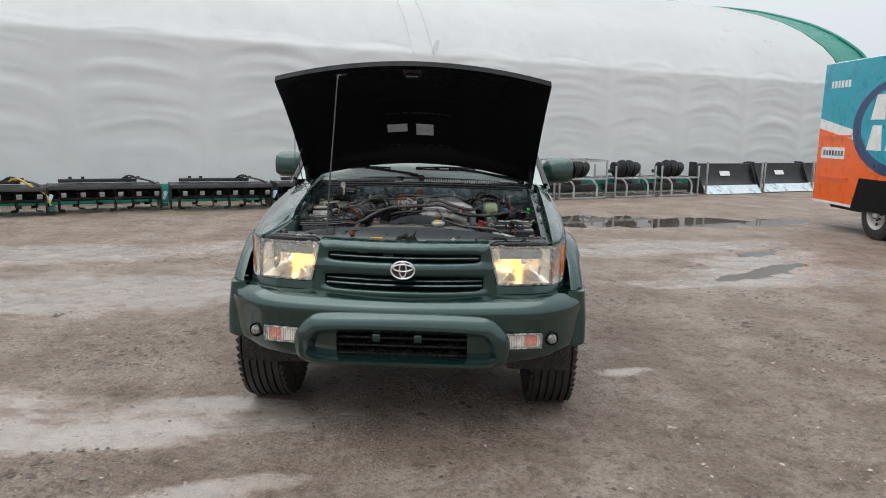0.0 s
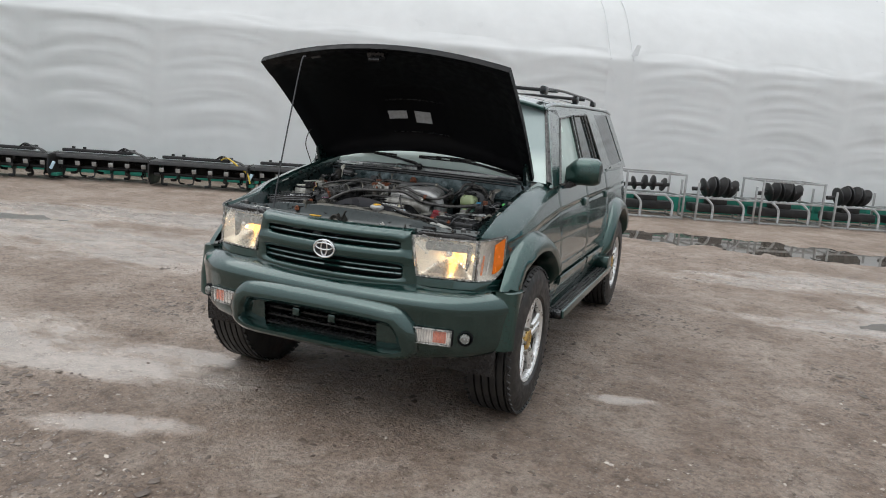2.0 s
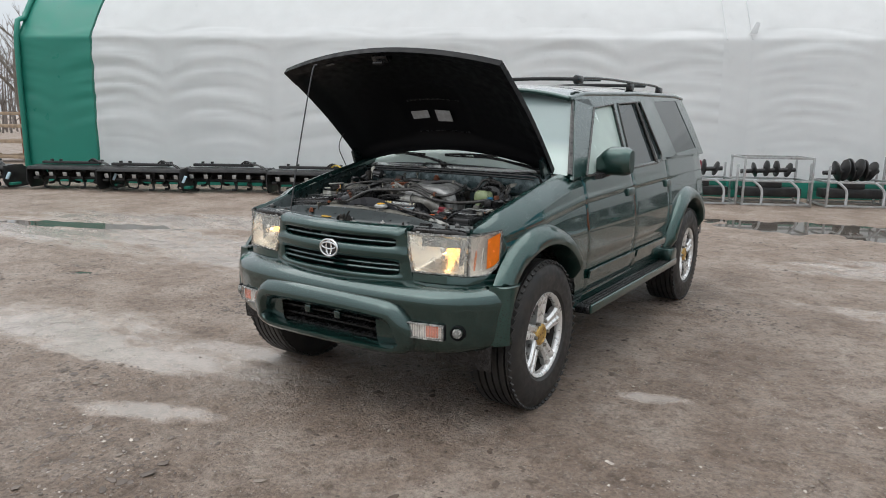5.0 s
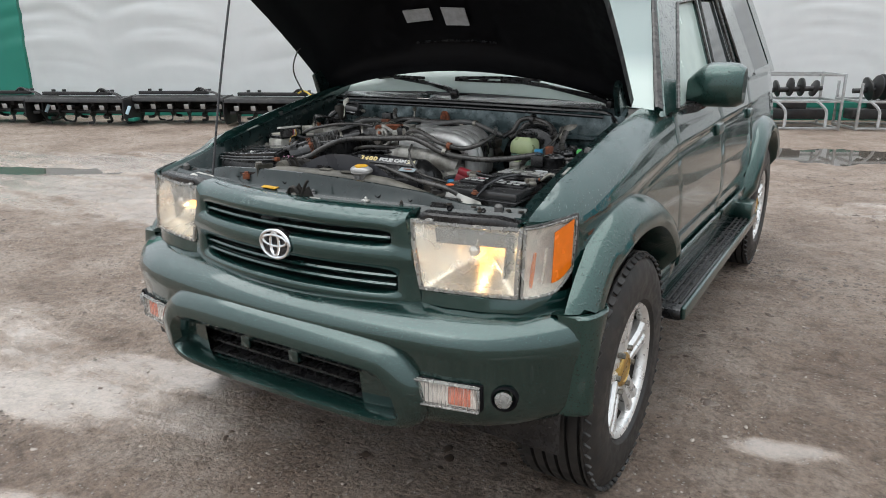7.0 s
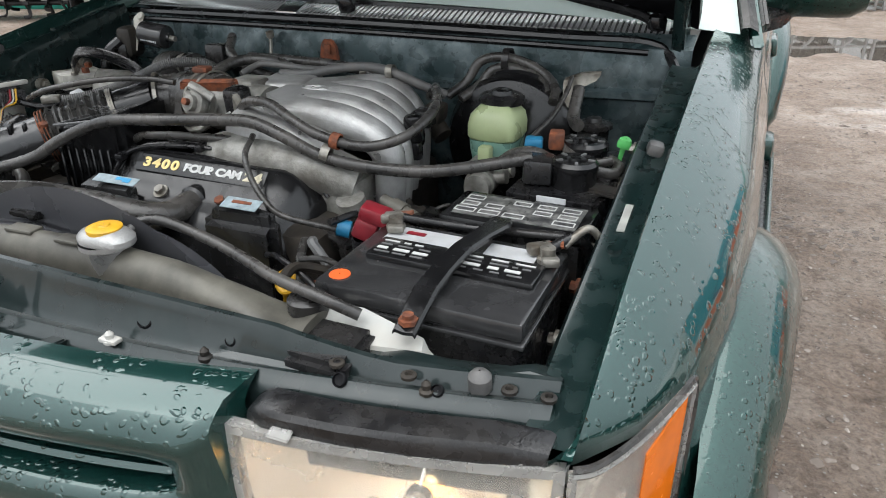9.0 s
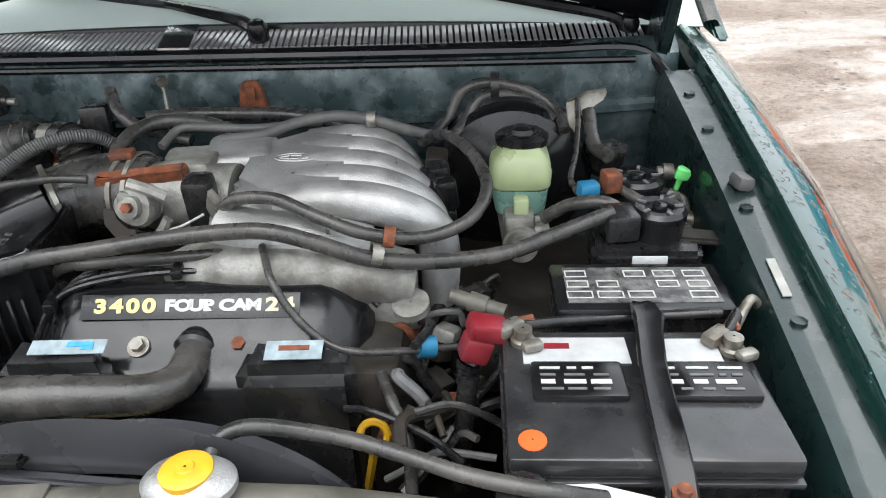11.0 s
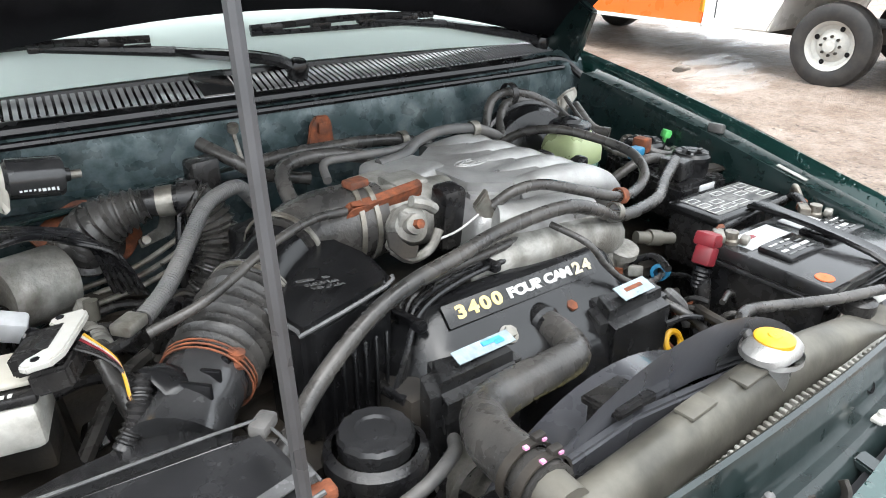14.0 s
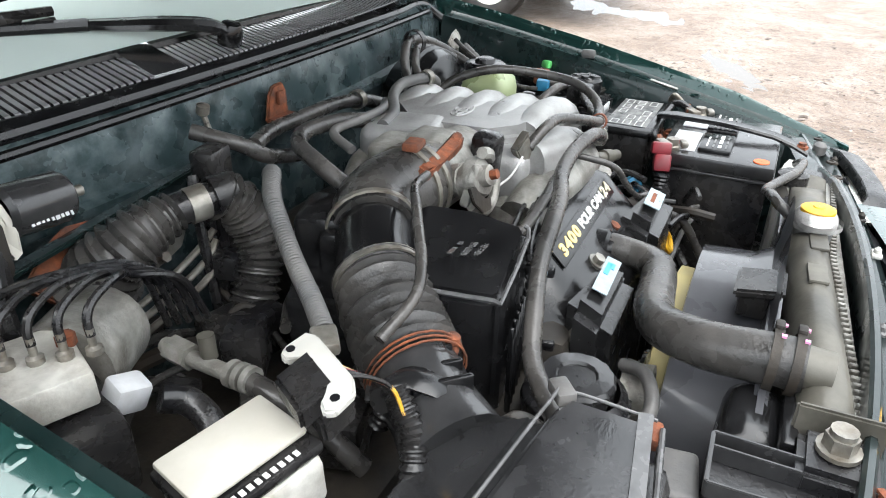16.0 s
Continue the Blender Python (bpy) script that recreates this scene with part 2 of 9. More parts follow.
BULB = mat("lit_bulb", (1, 0.8, 0.5), 0.3, emit=(1.0, 0.43, 0.07), power=1.9)
GLASS = mat("pale_green_glass", (0.50, 0.60, 0.555), 0.22, 0, 0.06, 5, trans=0.3, rvar=0.08, spec=0.4)
TINT = mat("tinted_glass", (0.05, 0.062, 0.064), 0.05, 0, 0.05, 5, rvar=0.03, trans=0.3)
CABIN = mat("grey_cabin_trim", (0.16, 0.16, 0.16), 0.7, 0, 0.2, 40)
FOIL = mat("grey_fan_shroud", (0.046, 0.047, 0.053), 0.30, 0, 0.2, 12, 0.1, 100, dirt=(0.085, 0.085, 0.088), dscale=5, dmix=0.5, coat=0.3)
TANFAN = mat("tan_fan_ring", (0.30, 0.25, 0.10), 0.5, 0, 0.2, 15)
TANK = mat("dusty_radiator_tank", (0.100, 0.094, 0.078), 0.5, 0.1, 0.35, 14, 0.2, 80, dirt=(0.022, 0.021, 0.018), dscale=12, dmix=0.65)
GREYHOSE = mat("grey_hose", (0.075, 0.075, 0.075), 0.5, 0, 0.25, 60, 0.2, 300, dirt=(0.13, 0.12, 0.11), dscale=20, dmix=0.5)


def screen_glass():
    """Windscreen: misted low down above the vents; higher up reflected sky is painted in as grey."""
    m = mat("mist_and_glare_windscreen", (0.62, 0.70, 0.66), 0.20, 0, 0.06, 5, rvar=0.06, spec=0.4)
    n, l = m.node_tree.nodes, m.node_tree.links
    b = n["Principled BSDF"]
    tc = n.new("ShaderNodeTexCoord")
    z = n.new("ShaderNodeSeparateXYZ")
    l.new(tc.outputs["Object"], z.inputs[0])
    r = n.new("ShaderNodeMapRange")
    r.inputs["From Min"].default_value, r.inputs["From Max"].default_value = 1.24, 1.34
    r.inputs["To Min"].default_value, r.inputs["To Max"].default_value = 0.22, 0.38
    l.new(z.outputs[2], r.inputs["Value"])
    l.new(r.outputs[0], b.inputs["Transmission Weight"])
    q = n.new("ShaderNodeMapRange")
    q.inputs["From Min"].default_value, q.inputs["From Max"].default_value = 1.24, 1.34
    q.inputs["To Min"].default_value, q.inputs["To Max"].default_value = 0.24, 0.12
    l.new(z.outputs[2], q.inputs["Value"])
    l.new(q.outputs[0], b.inputs["Roughness"])
    k = n.new("ShaderNodeMapRange")
    k.inputs["From Min"].default_value, k.inputs["From Max"].default_value = 1.22, 1.32
    l.new(z.outputs[2], k.inputs["Value"])
    c = n.new("ShaderNodeMix")
    c.data_type = 'RGBA'
    c.inputs["A"].default_value, c.inputs["B"].default_value = (0.52, 0.60, 0.57, 1), (0.33, 0.40, 0.395, 1)
    l.new(k.outputs[0], c.inputs["Factor"])
    l.new(c.outputs["Result"], b.inputs["Base Color"])
    return m


SCREEN = screen_glass()

# ---- mesh helpers ----
def part(name, bm, material, parent=None, label="", smooth=True, angle=38):
    me = bpy.data.meshes.new(name)
    bmesh.ops.recalc_face_normals(bm, faces=bm.faces[:])
    bm.to_mesh(me)
    bm.free()
    me.materials.append(material)
    if smooth:
        for p in me.polygons:
            p.use_smooth = True
        me.set_sharp_from_angle(angle=radians(angle))
    ob = new(name, me)
    if parent:
        ob.parent = parent
    if label:
        tagged(ob, label)
    return ob


def mark(bm):
    return len(bm.verts)


def since(bm, k):
    bm.verts.ensure_lookup_table()
    return bm.verts[k:]


def box(bm, c, s, rot=(0, 0, 0), bev=0.0, seg=2, taper=1.0):
    """A box of size s round c, bevelled, its top scaled by taper."""
    tmp = bmesh.new()
    bmesh.ops.create_cube(tmp, size=1.0)
    for v in tmp.verts:
        k = taper if v.co.z > 0 else 1.0
        v.co = Vector((v.co.x * s[0] * k, v.co.y * s[1] * k, v.co.z * s[2]))
    if bev:
        bmesh.ops.bevel(tmp, geom=tmp.edges[:], offset=bev, segments=seg, affect='EDGES', profile=0.5)
    bmesh.ops.transform(tmp, matrix=pose(*c, *rot), verts=tmp.verts)
    join(bm, tmp)


def join(bm, tmp):
    base = {}
    for v in tmp.verts:
        base[v] = bm.verts.new(v.co)
    for f in tmp.faces:
        try:
            bm.faces.new([base[v] for v in f.verts])
        except ValueError:
            pass
    tmp.free()


def frame_of(d):
    d = Vector(d).normalized()
    a = Vector((0, 0, 1)) if abs(d.z) < 0.9 else Vector((1, 0, 0))
    x = d.cross(a).normalized()
    return x, d.cross(x).normalized(), d


def rings(bm, loops, closed=True, cap=True):
    """Quads between loops of points; each loop closed round if closed."""
    vs = [[bm.verts.new(p) for p in lp] for lp in loops]
    n = len(vs[0])
    for a, b in zip(vs, vs[1:]):
        for i in range(n if closed else n - 1):
            j = (i + 1) % n
            bm.faces.new((a[i], a[j], b[j], b[i]))
    if cap and closed:
        bm.faces.new(vs[0][::-1])
        bm.faces.new(vs[-1])
    return vs


def cyl(bm, a, b, r, r2=None, n=16, cap=True):
    a, b = Vector(a), Vector(b)
    x, y, d = frame_of(b - a)
    r2 = r if r2 is None else r2
    cs = [(math.cos(2 * math.pi * i / n), math.sin(2 * math.pi * i / n)) for i in range(n)]
    rings(bm, [[a + (x * c + y * s) * r for c, s in cs], [b + (x * c + y * s) * r2 for c, s in cs]], True, cap)


def lathe(bm, prof, at=(0, 0, 0), axis=(0, 0, 1), n=24, lobes=0, lobe=0.0):
    """A turned shape: prof holds (radius, height along the axis)."""
    x, y, d = frame_of(axis)
    at = Vector(at)
    loops = []
    for r, h in prof:
        r = max(r, 1e-4)
        loops.append([at + d * h + (x * math.cos(t) + y * math.sin(t)) * r * (1 + lobe * math.cos(lobes * t))
                      for t in (2 * math.pi * i / n for i in range(n))])
    rings(bm, loops, True, False)


def spline(pts, res=6):
    p = [Vector(q) for q in pts]
    p = [p[0] * 2 - p[1]] + p + [p[-1] * 2 - p[-2]]
    out = []
    for i in range(1, len(p) - 2):
        a, b, c, d = p[i - 1:i + 3]
        for k in range(res):
            t = k / res
            out.append(0.5 * (2 * b + (c - a) * t + (2 * a - 5 * b + 4 * c - d) * t * t + (3 * b - a - 3 * c + d) * t ** 3))
    return out + [p[-2]]


def tube(bm, pts, r, n=10, res=6, rib=0.0, pitch=0.0, flat=1.0):
    """A hose along a smooth curve; with rib and pitch it is corrugated. r may be a list, spread along it."""
    path = spline(pts, res)
    if rib:
        fine = []
        step = pitch / 4
        for a, b in zip(path, path[1:]):
            k = max(1, round((b - a).length / step))
            fine += [a.lerp(b, i / k) for i in range(k)]
        path = fine + [path[-1]]
    x = None
    loops, run = [], 0.0
    total = sum((b - a).length for a, b in zip(path, path[1:])) or 1
    for i, p in enumerate(path):
        d = (path[min(i + 1, len(path) - 1)] - path[max(i - 1, 0)]).normalized()
        if x is None:
            x = frame_of(d)[0]
        x = (x - d * x.dot(d)).normalized()
        y = d.cross(x)
        if i:
            run += (p - path[i - 1]).length
        if isinstance(r, (list, tuple)):
            f = run / total * (len(r) - 1)
            k = min(int(f), len(r) - 2)
            rr = r[k] + (r[k + 1] - r[k]) * (f - k)
        else:
            rr = r
        if rib:
            rr += rib * math.cos(2 * math.pi * run / pitch)
        loops.append([p + x * math.cos(t) * rr + y * math.sin(t) * rr * flat for t in (2 * math.pi * j / n for j in range(n))])
    rings(bm, loops)


def plate(bm, pts, depth, bev=0.0, seg=2):
    """A slab: a flat outline of 3D points, pushed back by the vector depth."""
    tmp = bmesh.new()
    depth = Vector(depth)
    a = [tmp.verts.new(Vector(p)) for p in pts]
    b = [tmp.verts.new(Vector(p) + depth) for p in pts]
    tmp.faces.new(a)
    tmp.faces.new(b[::-1])
    for i in range(len(a)):
        j = (i + 1) % len(a)
        tmp.faces.new((a[j], a[i], b[i], b[j]))
    if bev:
        bmesh.ops.bevel(tmp, geom=tmp.edges[:], offset=bev, segments=seg, affect='EDGES')
    join(bm, tmp)


def sheet(bm, rows, thick=None):
    """An open grid of points; with thick (a vector) it gets a back and closed edges."""
    vs = [[bm.verts.new(Vector(p)) for p in r] for r in rows]
    h, w = len(vs), len(vs[0])
    for i in range(h - 1):
        for j in range(w - 1):
            bm.faces.new((vs[i][j], vs[i][j + 1], vs[i + 1][j + 1], vs[i + 1][j]))
    if thick is not None:
        t = Vector(thick)
        bs = [[bm.verts.new(v.co + t) for v in r] for r in vs]
        for i in range(h - 1):
            for j in range(w - 1):
                bm.faces.new((bs[i][j], bs[i + 1][j], bs[i + 1][j + 1], bs[i][j + 1]))
        edge = [(0, j) for j in range(w)] + [(i, w - 1) for i in range(1, h)] + [(h - 1, j) for j in range(w - 2, -1, -1)] + [(i, 0) for i in range(h - 2, 0, -1)]
        for (a, b), (c, d) in zip(edge, edge[1:] + edge[:1]):
            bm.faces.new((vs[a][b], bs[a][b], bs[c][d], vs[c][d]))
    return vs


def lerp_table(tab, x):
    if x <= tab[0][0]:
        return tab[0][1]
    for (a, p), (b, q) in zip(tab, tab[1:]):
        if x <= b:
            return p + (q - p) * (x - a) / (b - a)
    return tab[-1][1]


def mirrored(bm):
    for v in bm.verts:
        v.co.x = -v.co.x
    return bm


def empty(name, at=(0, 0, 0)):
    ob = new(name)
    ob.location = at
    return ob


def text(name, words, size, m, material, parent, depth=0.0005, label="", bold=0.0, width=1.0):
    """Lettering as a flat mesh at the pose m."""
    cu = bpy.data.curves.new(name, 'FONT')
    cu.body, cu.size, cu.extrude, cu.offset = words, size, depth, bold
    cu.align_x, cu.align_y = 'CENTER', 'CENTER'
    cu.space_character = width
    tmp = bpy.data.objects.new(name, cu)
    scene.collection.objects.link(tmp)
    me = bpy.data.meshes.new_from_object(tmp.evaluated_get(bpy.context.evaluated_depsgraph_get()))
    bpy.data.objects.remove(tmp)
    me.transform(m)
    me.materials.clear()
    me.materials.append(material)
    ob = new(name, me)
    ob.parent = parent
    if label:
        tagged(ob, label)
    return ob

# ---- ground ----
WET = ((-3.2, 2.9, 2.6, 0.7, 12), (-1.45, 0.18, 1.0, 0.16, 14), (3.4, 4.4, 1.3, 0.45, 20), (3.0, 6.3, 1.7, 0.5, 24), (-4.8, 4.3, 3.5, 0.6, 22),
       (1.31, 1.30, 0.16, 0.06, 10), (-6.5, 2.4, 2.2, 0.6, 20), (-0.75, -0.30, 0.35, 0.10, 25), (9.5, 6.5, 2.0, 1.0, 60),
       (-2.35, 0.25, 0.9, 0.35, 10), (6.2, 4.4, 1.0, 0.4, 30), (3.8, 5.3, 1.0, 0.5, 40), (-1.15, 0.55, 0.5, 0.14, 15), (1.6, -0.6, 0.5, 0.14, 20))
POOLS = ((2.3, 8.95, 2.5, 0.75, 10, 0.045), (5.2, 9.3, 1.3, 0.4, 20, 0.035), (-3.95, 1.28, 0.22, 0.09, 20, 0.020), 
         (3.20, 4.45, 0.50, 0.14, 32, 0.018), (3.85, 5.02, 0.55, 0.15, 40, 0.020), (3.95, 5.95, 0.40, 0.11, 40, 0.020), (5.45, 0.95, 0.45, 0.13, 30, 0.016), (7.6, 2.3, 0.7, 0.22, 60, 0.02), (-6.7, 2.9, 1.5, 0.22, 24, 0.022),
         (9.0, 4.8, 0.9, 0.3, 70, 0.02), (6.0, 4.75, 0.30, 0.08, 30, 0.016))


def spot(x, y, e):
    cx, cy, a, b, turn = e[:5]
    c, s = math.cos(radians(turn)), math.sin(radians(turn))
    dx, dy = x - cx, y - cy
    return ((dx * c + dy * s) / a) ** 2 + ((dy * c - dx * s) / b) ** 2


def lie(x, y):
    """The yard's height: tyre ruts, lumps of wet gravel and shallow hollows."""
    far = max(0.0, 1 - max(0.0, math.hypot(x, y - 3) - 14) / 20)
    p = Vector((x, y, 0))
    h = 0.014 * noise.noise(p * 0.7) + 0.012 * noise.noise(p * 2.3) + 0.014 * noise.noise(p * 6) + 0.012 * max(-0.4, noise.noise(p * 15))
    k = 1.0
    for e in POOLS:
        q = spot(x, y, e) + 0.9 * noise.noise(p * 1.7 + Vector((7, 3, 0))) + 0.45 * noise.noise(p * 5.5)
        if q < 1.6:
            f = max(0.0, min(1.0, (1.6 - q) / 1.0))
            h = h * (1 - 0.6 * f) - e[5] * f
    d = min(math.hypot(x - s * 0.75, y - c) for s in (-1, 1) for c in (0.86, 3.535))
    h = h * min(1.0, 0.15 + d * 1.6) + (0.006 if x > 0 else -0.010) * min(1.0, abs(x) / 0.3) * max(0.0, 1 - d / 1.1) ** 2 * (3 - 2 * max(0.0, 1 - d / 1.1))
    return h * far


def ground_lines(lo, hi, a, b, step, grow=1.16):
    inner = list(np.arange(a, b + 1e-6, step))
    left, right, s = [], [], step
    x = a
    while x > lo:
        s *= grow
        x -= s
        left.append(x)
    s, x = step, b
    while x < hi:
        s *= grow
        x += s
        right.append(x)
    return left[::-1] + inner + right


def build_ground():
    xs = ground_lines(-420, 420, -5.0, 5.2, 0.055)
    ys = ground_lines(-300, 520, -3.4, 7.0, 0.055)
    verts = [(x, y, lie(x, y)) for y in ys for x in xs]
    w = len(xs)
    faces = [(j * w + i, j * w + i + 1, (j + 1) * w + i + 1, (j + 1) * w + i) for j in range(len(ys) - 1) for i in range(w - 1)]
    me = bpy.data.meshes.new("ground")
    me.from_pydata(verts, [], faces)
    for p in me.polygons:
        p.use_smooth = True
    ob = new("ground", me)
    me.materials.append(ground_material())
    return tagged(ob, "wet brown gravel yard with mud and tyre marks", "ground", kind="structure")


def ground_material():
    m = bpy.data.materials.new("wet_gravel")
    m.use_nodes = True
    n, l = m.node_tree.nodes, m.node_tree.links
    b = n["Principled BSDF"]
    tc = n.new("ShaderNodeTexCoord")

    def nz(scale, detail=6, rough=0.6):
        t = n.new("ShaderNodeTexNoise")
        t.inputs["Scale"].default_value, t.inputs["Detail"].default_value, t.inputs["Roughness"].default_value = scale, detail, rough
        l.new(tc.outputs["Object"], t.inputs["Vector"])
        return t.outputs["Fac"]

    def ramp(src, stops):
        r = n.new("ShaderNodeValToRGB")
        e = r.color_ramp.elements
        while len(e) < len(stops):
            e.new(0.5)
        for k, (p, c) in zip(e, stops):
            k.position, k.color = p, (*c, 1)
        l.new(src, r.inputs["Fac"])
        return r.outputs["Color"]

    def mixc(f, a, b2, mode='MIX'):
        x = n.new("ShaderNodeMix")
        x.data_type, x.blend_type = 'RGBA', mode
        for sock, v in (("Factor", f), ("A", a), ("B", b2)):
            if hasattr(v, "links"):
                l.new(v, x.inputs[sock])
            elif sock == "Factor":
                x.inputs[sock].default_value = v
            else:
                x.inputs[sock].default_value = (*v, 1)
        return x.outputs["Result"]

    def math_(op, a, c):
        x = n.new("ShaderNodeMath")
        x.operation = op
        for i, v in enumerate((a, c)):
            if hasattr(v, "links"):
                l.new(v, x.inputs[i])
            else:
                x.inputs[i].default_value = v
        return x.outputs[0]

    mud = ramp(nz(1.6, 12, 0.70), [(0.32, (0.150, 0.104, 0.076)), (0.46, (0.225, 0.168, 0.130)), (0.56, (0.290, 0.230, 0.188)), (0.70, (0.37, 0.31, 0.265))])
    clod = ramp(nz(11, 8, 0.72), [(0.30, (1.12, 1.11, 1.10)), (0.52, (1, 1, 1)), (0.62, (0.62, 0.58, 0.55)), (0.72, (0.42, 0.38, 0.36))])
    grit = ramp(nz(42, 8, 0.78), [(0.36, (0.46, 0.42, 0.40)), (0.50, (1, 1, 1)), (0.66, (1.45, 1.42, 1.38))])
    col = mixc(0.85, mixc(0.9, mud, clod, 'MULTIPLY'), grit, 'MULTIPLY')
    st = n.new("ShaderNodeTexVoronoi")
    st.inputs["Scale"].default_value = 60
    l.new(tc.outputs["Object"], st.inputs["Vector"])
    pick = math_('LESS_THAN', st.outputs["Distance"], 0.24)
    sep = n.new("ShaderNodeSeparateColor")
    l.new(st.outputs["Color"], sep.inputs[0])
    pick = math_('MULTIPLY', pick, math_('GREATER_THAN', sep.outputs[0], 0.80))
    col = mixc(pick, col, (0.36, 0.33, 0.30))
    # wet films: broad shiny hollows, with sky sheen painted into their colour
    total = None
    xyz = n.new("ShaderNodeSeparateXYZ")
    l.new(tc.outputs["Object"], xyz.inputs[0])
    for cx, cy, a, bb, turn in WET:
        c, s = math.cos(radians(turn)), math.sin(radians(turn))
        dx, dy = math_('SUBTRACT', xyz.outputs[0], cx), math_('SUBTRACT', xyz.outputs[1], cy)
        p = math_('ADD', math_('MULTIPLY', dx, c / a), math_('MULTIPLY', dy, s / a))
        q = math_('ADD', math_('MULTIPLY', dy, c / bb), math_('MULTIPLY', dx, -s / bb))
        r = math_('ADD', math_('MULTIPLY', p, p), math_('MULTIPLY', q, q))
        f = math_('SUBTRACT', 1.0, r)
        total = f if total is None else math_('MAXIMUM', total, f)
    mp = n.new("ShaderNodeMapping")
    mp.inputs["Rotation"].default_value, mp.inputs["Scale"].default_value = (0, 0, radians(-14)), (0.45, 1.9, 1.0)
    l.new(tc.outputs["Object"], mp.inputs["Vector"])
    streak = n.new("ShaderNodeTexNoise")
    streak.inputs["Scale"].default_value, streak.inputs["Detail"].default_value, streak.inputs["Roughness"].default_value = 1.5, 8, 0.62
    l.new(mp.outputs[0], streak.inputs["Vector"])
    film = math_('ADD', math_('MULTIPLY', total, 0.8), math_('MULTIPLY', math_('SUBTRACT', streak.outputs["Fac"], 0.472), 4.4))
    film = math_('ADD', film, math_('MULTIPLY', math_('SUBTRACT', nz(4.5, 9, 0.7), 0.52), 2.6))
    fm = n.new("ShaderNodeMapRange")
    fm.inputs["From Min"].default_value, fm.inputs["From Max"].default_value = -0.35, 0.65
    l.new(film, fm.inputs["Value"])
    fine = nz(9, 7, 0.65)
    wet = math_('MULTIPLY', fm.outputs[0], 1.0)
    # the paler mix stands in for sky reflected by the film
    col = mixc(math_('MULTIPLY', wet, 0.6), col, (0.295, 0.272, 0.252))
    l.new(col, b.inputs["Base Color"])
    rough = n.new("ShaderNodeMapRange")
    rough.inputs["To Min"].default_value, rough.inputs["To Max"].default_value = 0.52, 0.12
    l.new(wet, rough.inputs["Value"])
    rv = math_('ADD', rough.outputs[0], math_('MULTIPLY', math_('SUBTRACT', fine, 0.5), 0.35))
    l.new(rv, b.inputs["Roughness"])
    b.inputs["Specular IOR Level"].default_value = 0.5
    h = math_('ADD', math_('ADD', math_('MULTIPLY', nz(42, 9, 0.78), 0.7), math_('MULTIPLY', nz(11, 8, 0.72), 1.5)), math_('MULTIPLY', st.outputs["Distance"], -0.35))
    bp = n.new("ShaderNodeBump")
    bp.inputs["Distance"].default_value = 0.034
    strength = n.new("ShaderNodeMapRange")
    strength.inputs["To Min"].default_value, strength.inputs["To Max"].default_value = 1.0, 0.16
    l.new(wet, strength.inputs["Value"])
    l.new(strength.outputs[0], bp.inputs["Strength"])
    l.new(h, bp.inputs["Height"])
    l.new(bp.outputs[0], b.inputs["Normal"])
    return m


ground = build_ground()
WATER = mat("puddle_water", (0.075, 0.064, 0.054), 0.03, 0, 0.1, 2, bump=0.05, bscale=9, spec=0.5, rvar=0.02, ior=1.33)
for e in POOLS:
    bm = bmesh.new()
    c, s = math.cos(radians(e[4])), math.sin(radians(e[4]))
    ring = [(e[0] + 1.9 * (e[2] * math.cos(t) * c - e[3] * math.sin(t) * s), e[1] + 1.9 * (e[2] * math.cos(t) * s + e[3] * math.sin(t) * c), -e[5] * 0.62)
            for t in (2 * math.pi * i / 40 for i in range(40))]
    bm.faces.new([bm.verts.new(p) for p in ring])
    tagged(part("puddle", bm, WATER), "shallow muddy rain puddle lying in the gravel", "puddle", kind="structure")


def scatter(name, label, count, pick, size, flat, low, mid, high, seed):
    """Small loose lumps on the yard, joined: pick() gives a place or None, size() a radius."""
    rnd = random.Random(seed)
    verts, faces = [], []
    while len(verts) < 9 * count:
        at = pick(rnd)
        if at is None:
            continue
        x, y = at
        r = size(rnd)
        z = lie(x, y) - r * 0.10
        k = len(verts)
        t0, sx, sy = rnd.uniform(0, 6.3), rnd.uniform(0.8, 1.6), rnd.uniform(0.6, 1.0)
        c, s = math.cos(t0), math.sin(t0)
        for i in range(8):
            t = i * math.pi / 4
            q = rnd.uniform(0.75, 1.1)
            px, py = sx * math.cos(t) * r * q, sy * math.sin(t) * r * q
            verts.append((x + px * c - py * s, y + px * s + py * c, z + r * flat * rnd.uniform(0.0, 0.5)))
        verts.append((x + r * rnd.uniform(-0.3, 0.3), y + r * rnd.uniform(-0.3, 0.3), z + r * flat))
        faces += [(k + i, k + (i + 1) % 8, k + 8) for i in range(8)]
    me = bpy.data.meshes.new(name)
    me.from_pydata(verts, [], faces)
    for p in me.polygons:
        p.use_smooth = True
    m = mat(name + "_stuff", mid, 0.42, 0, 0.3, 40)
    nt = m.node_tree
    geo = nt.nodes.new("ShaderNodeNewGeometry")
    rr = nt.nodes.new("ShaderNodeValToRGB")
    rr.color_ramp.elements[0].color, rr.color_ramp.elements[1].color = (*low, 1), (*high, 1)
    rr.color_ramp.elements.new(0.7).color = (*mid, 1)
    nt.links.new(geo.outputs["Random Per Island"], rr.inputs["Fac"])
    nt.links.new(rr.outputs["Color"], nt.nodes["Principled BSDF"].inputs["Base Color"])
    me.materials.append(m)
    tagged(new(name, me), label, name, kind="stuff")


def pebble_place(rnd):
    x, y = rnd.uniform(-4.8, 5.5), rnd.uniform(-2.6, 7.0)
    near = math.hypot(x - 0.8, y + 0.6)
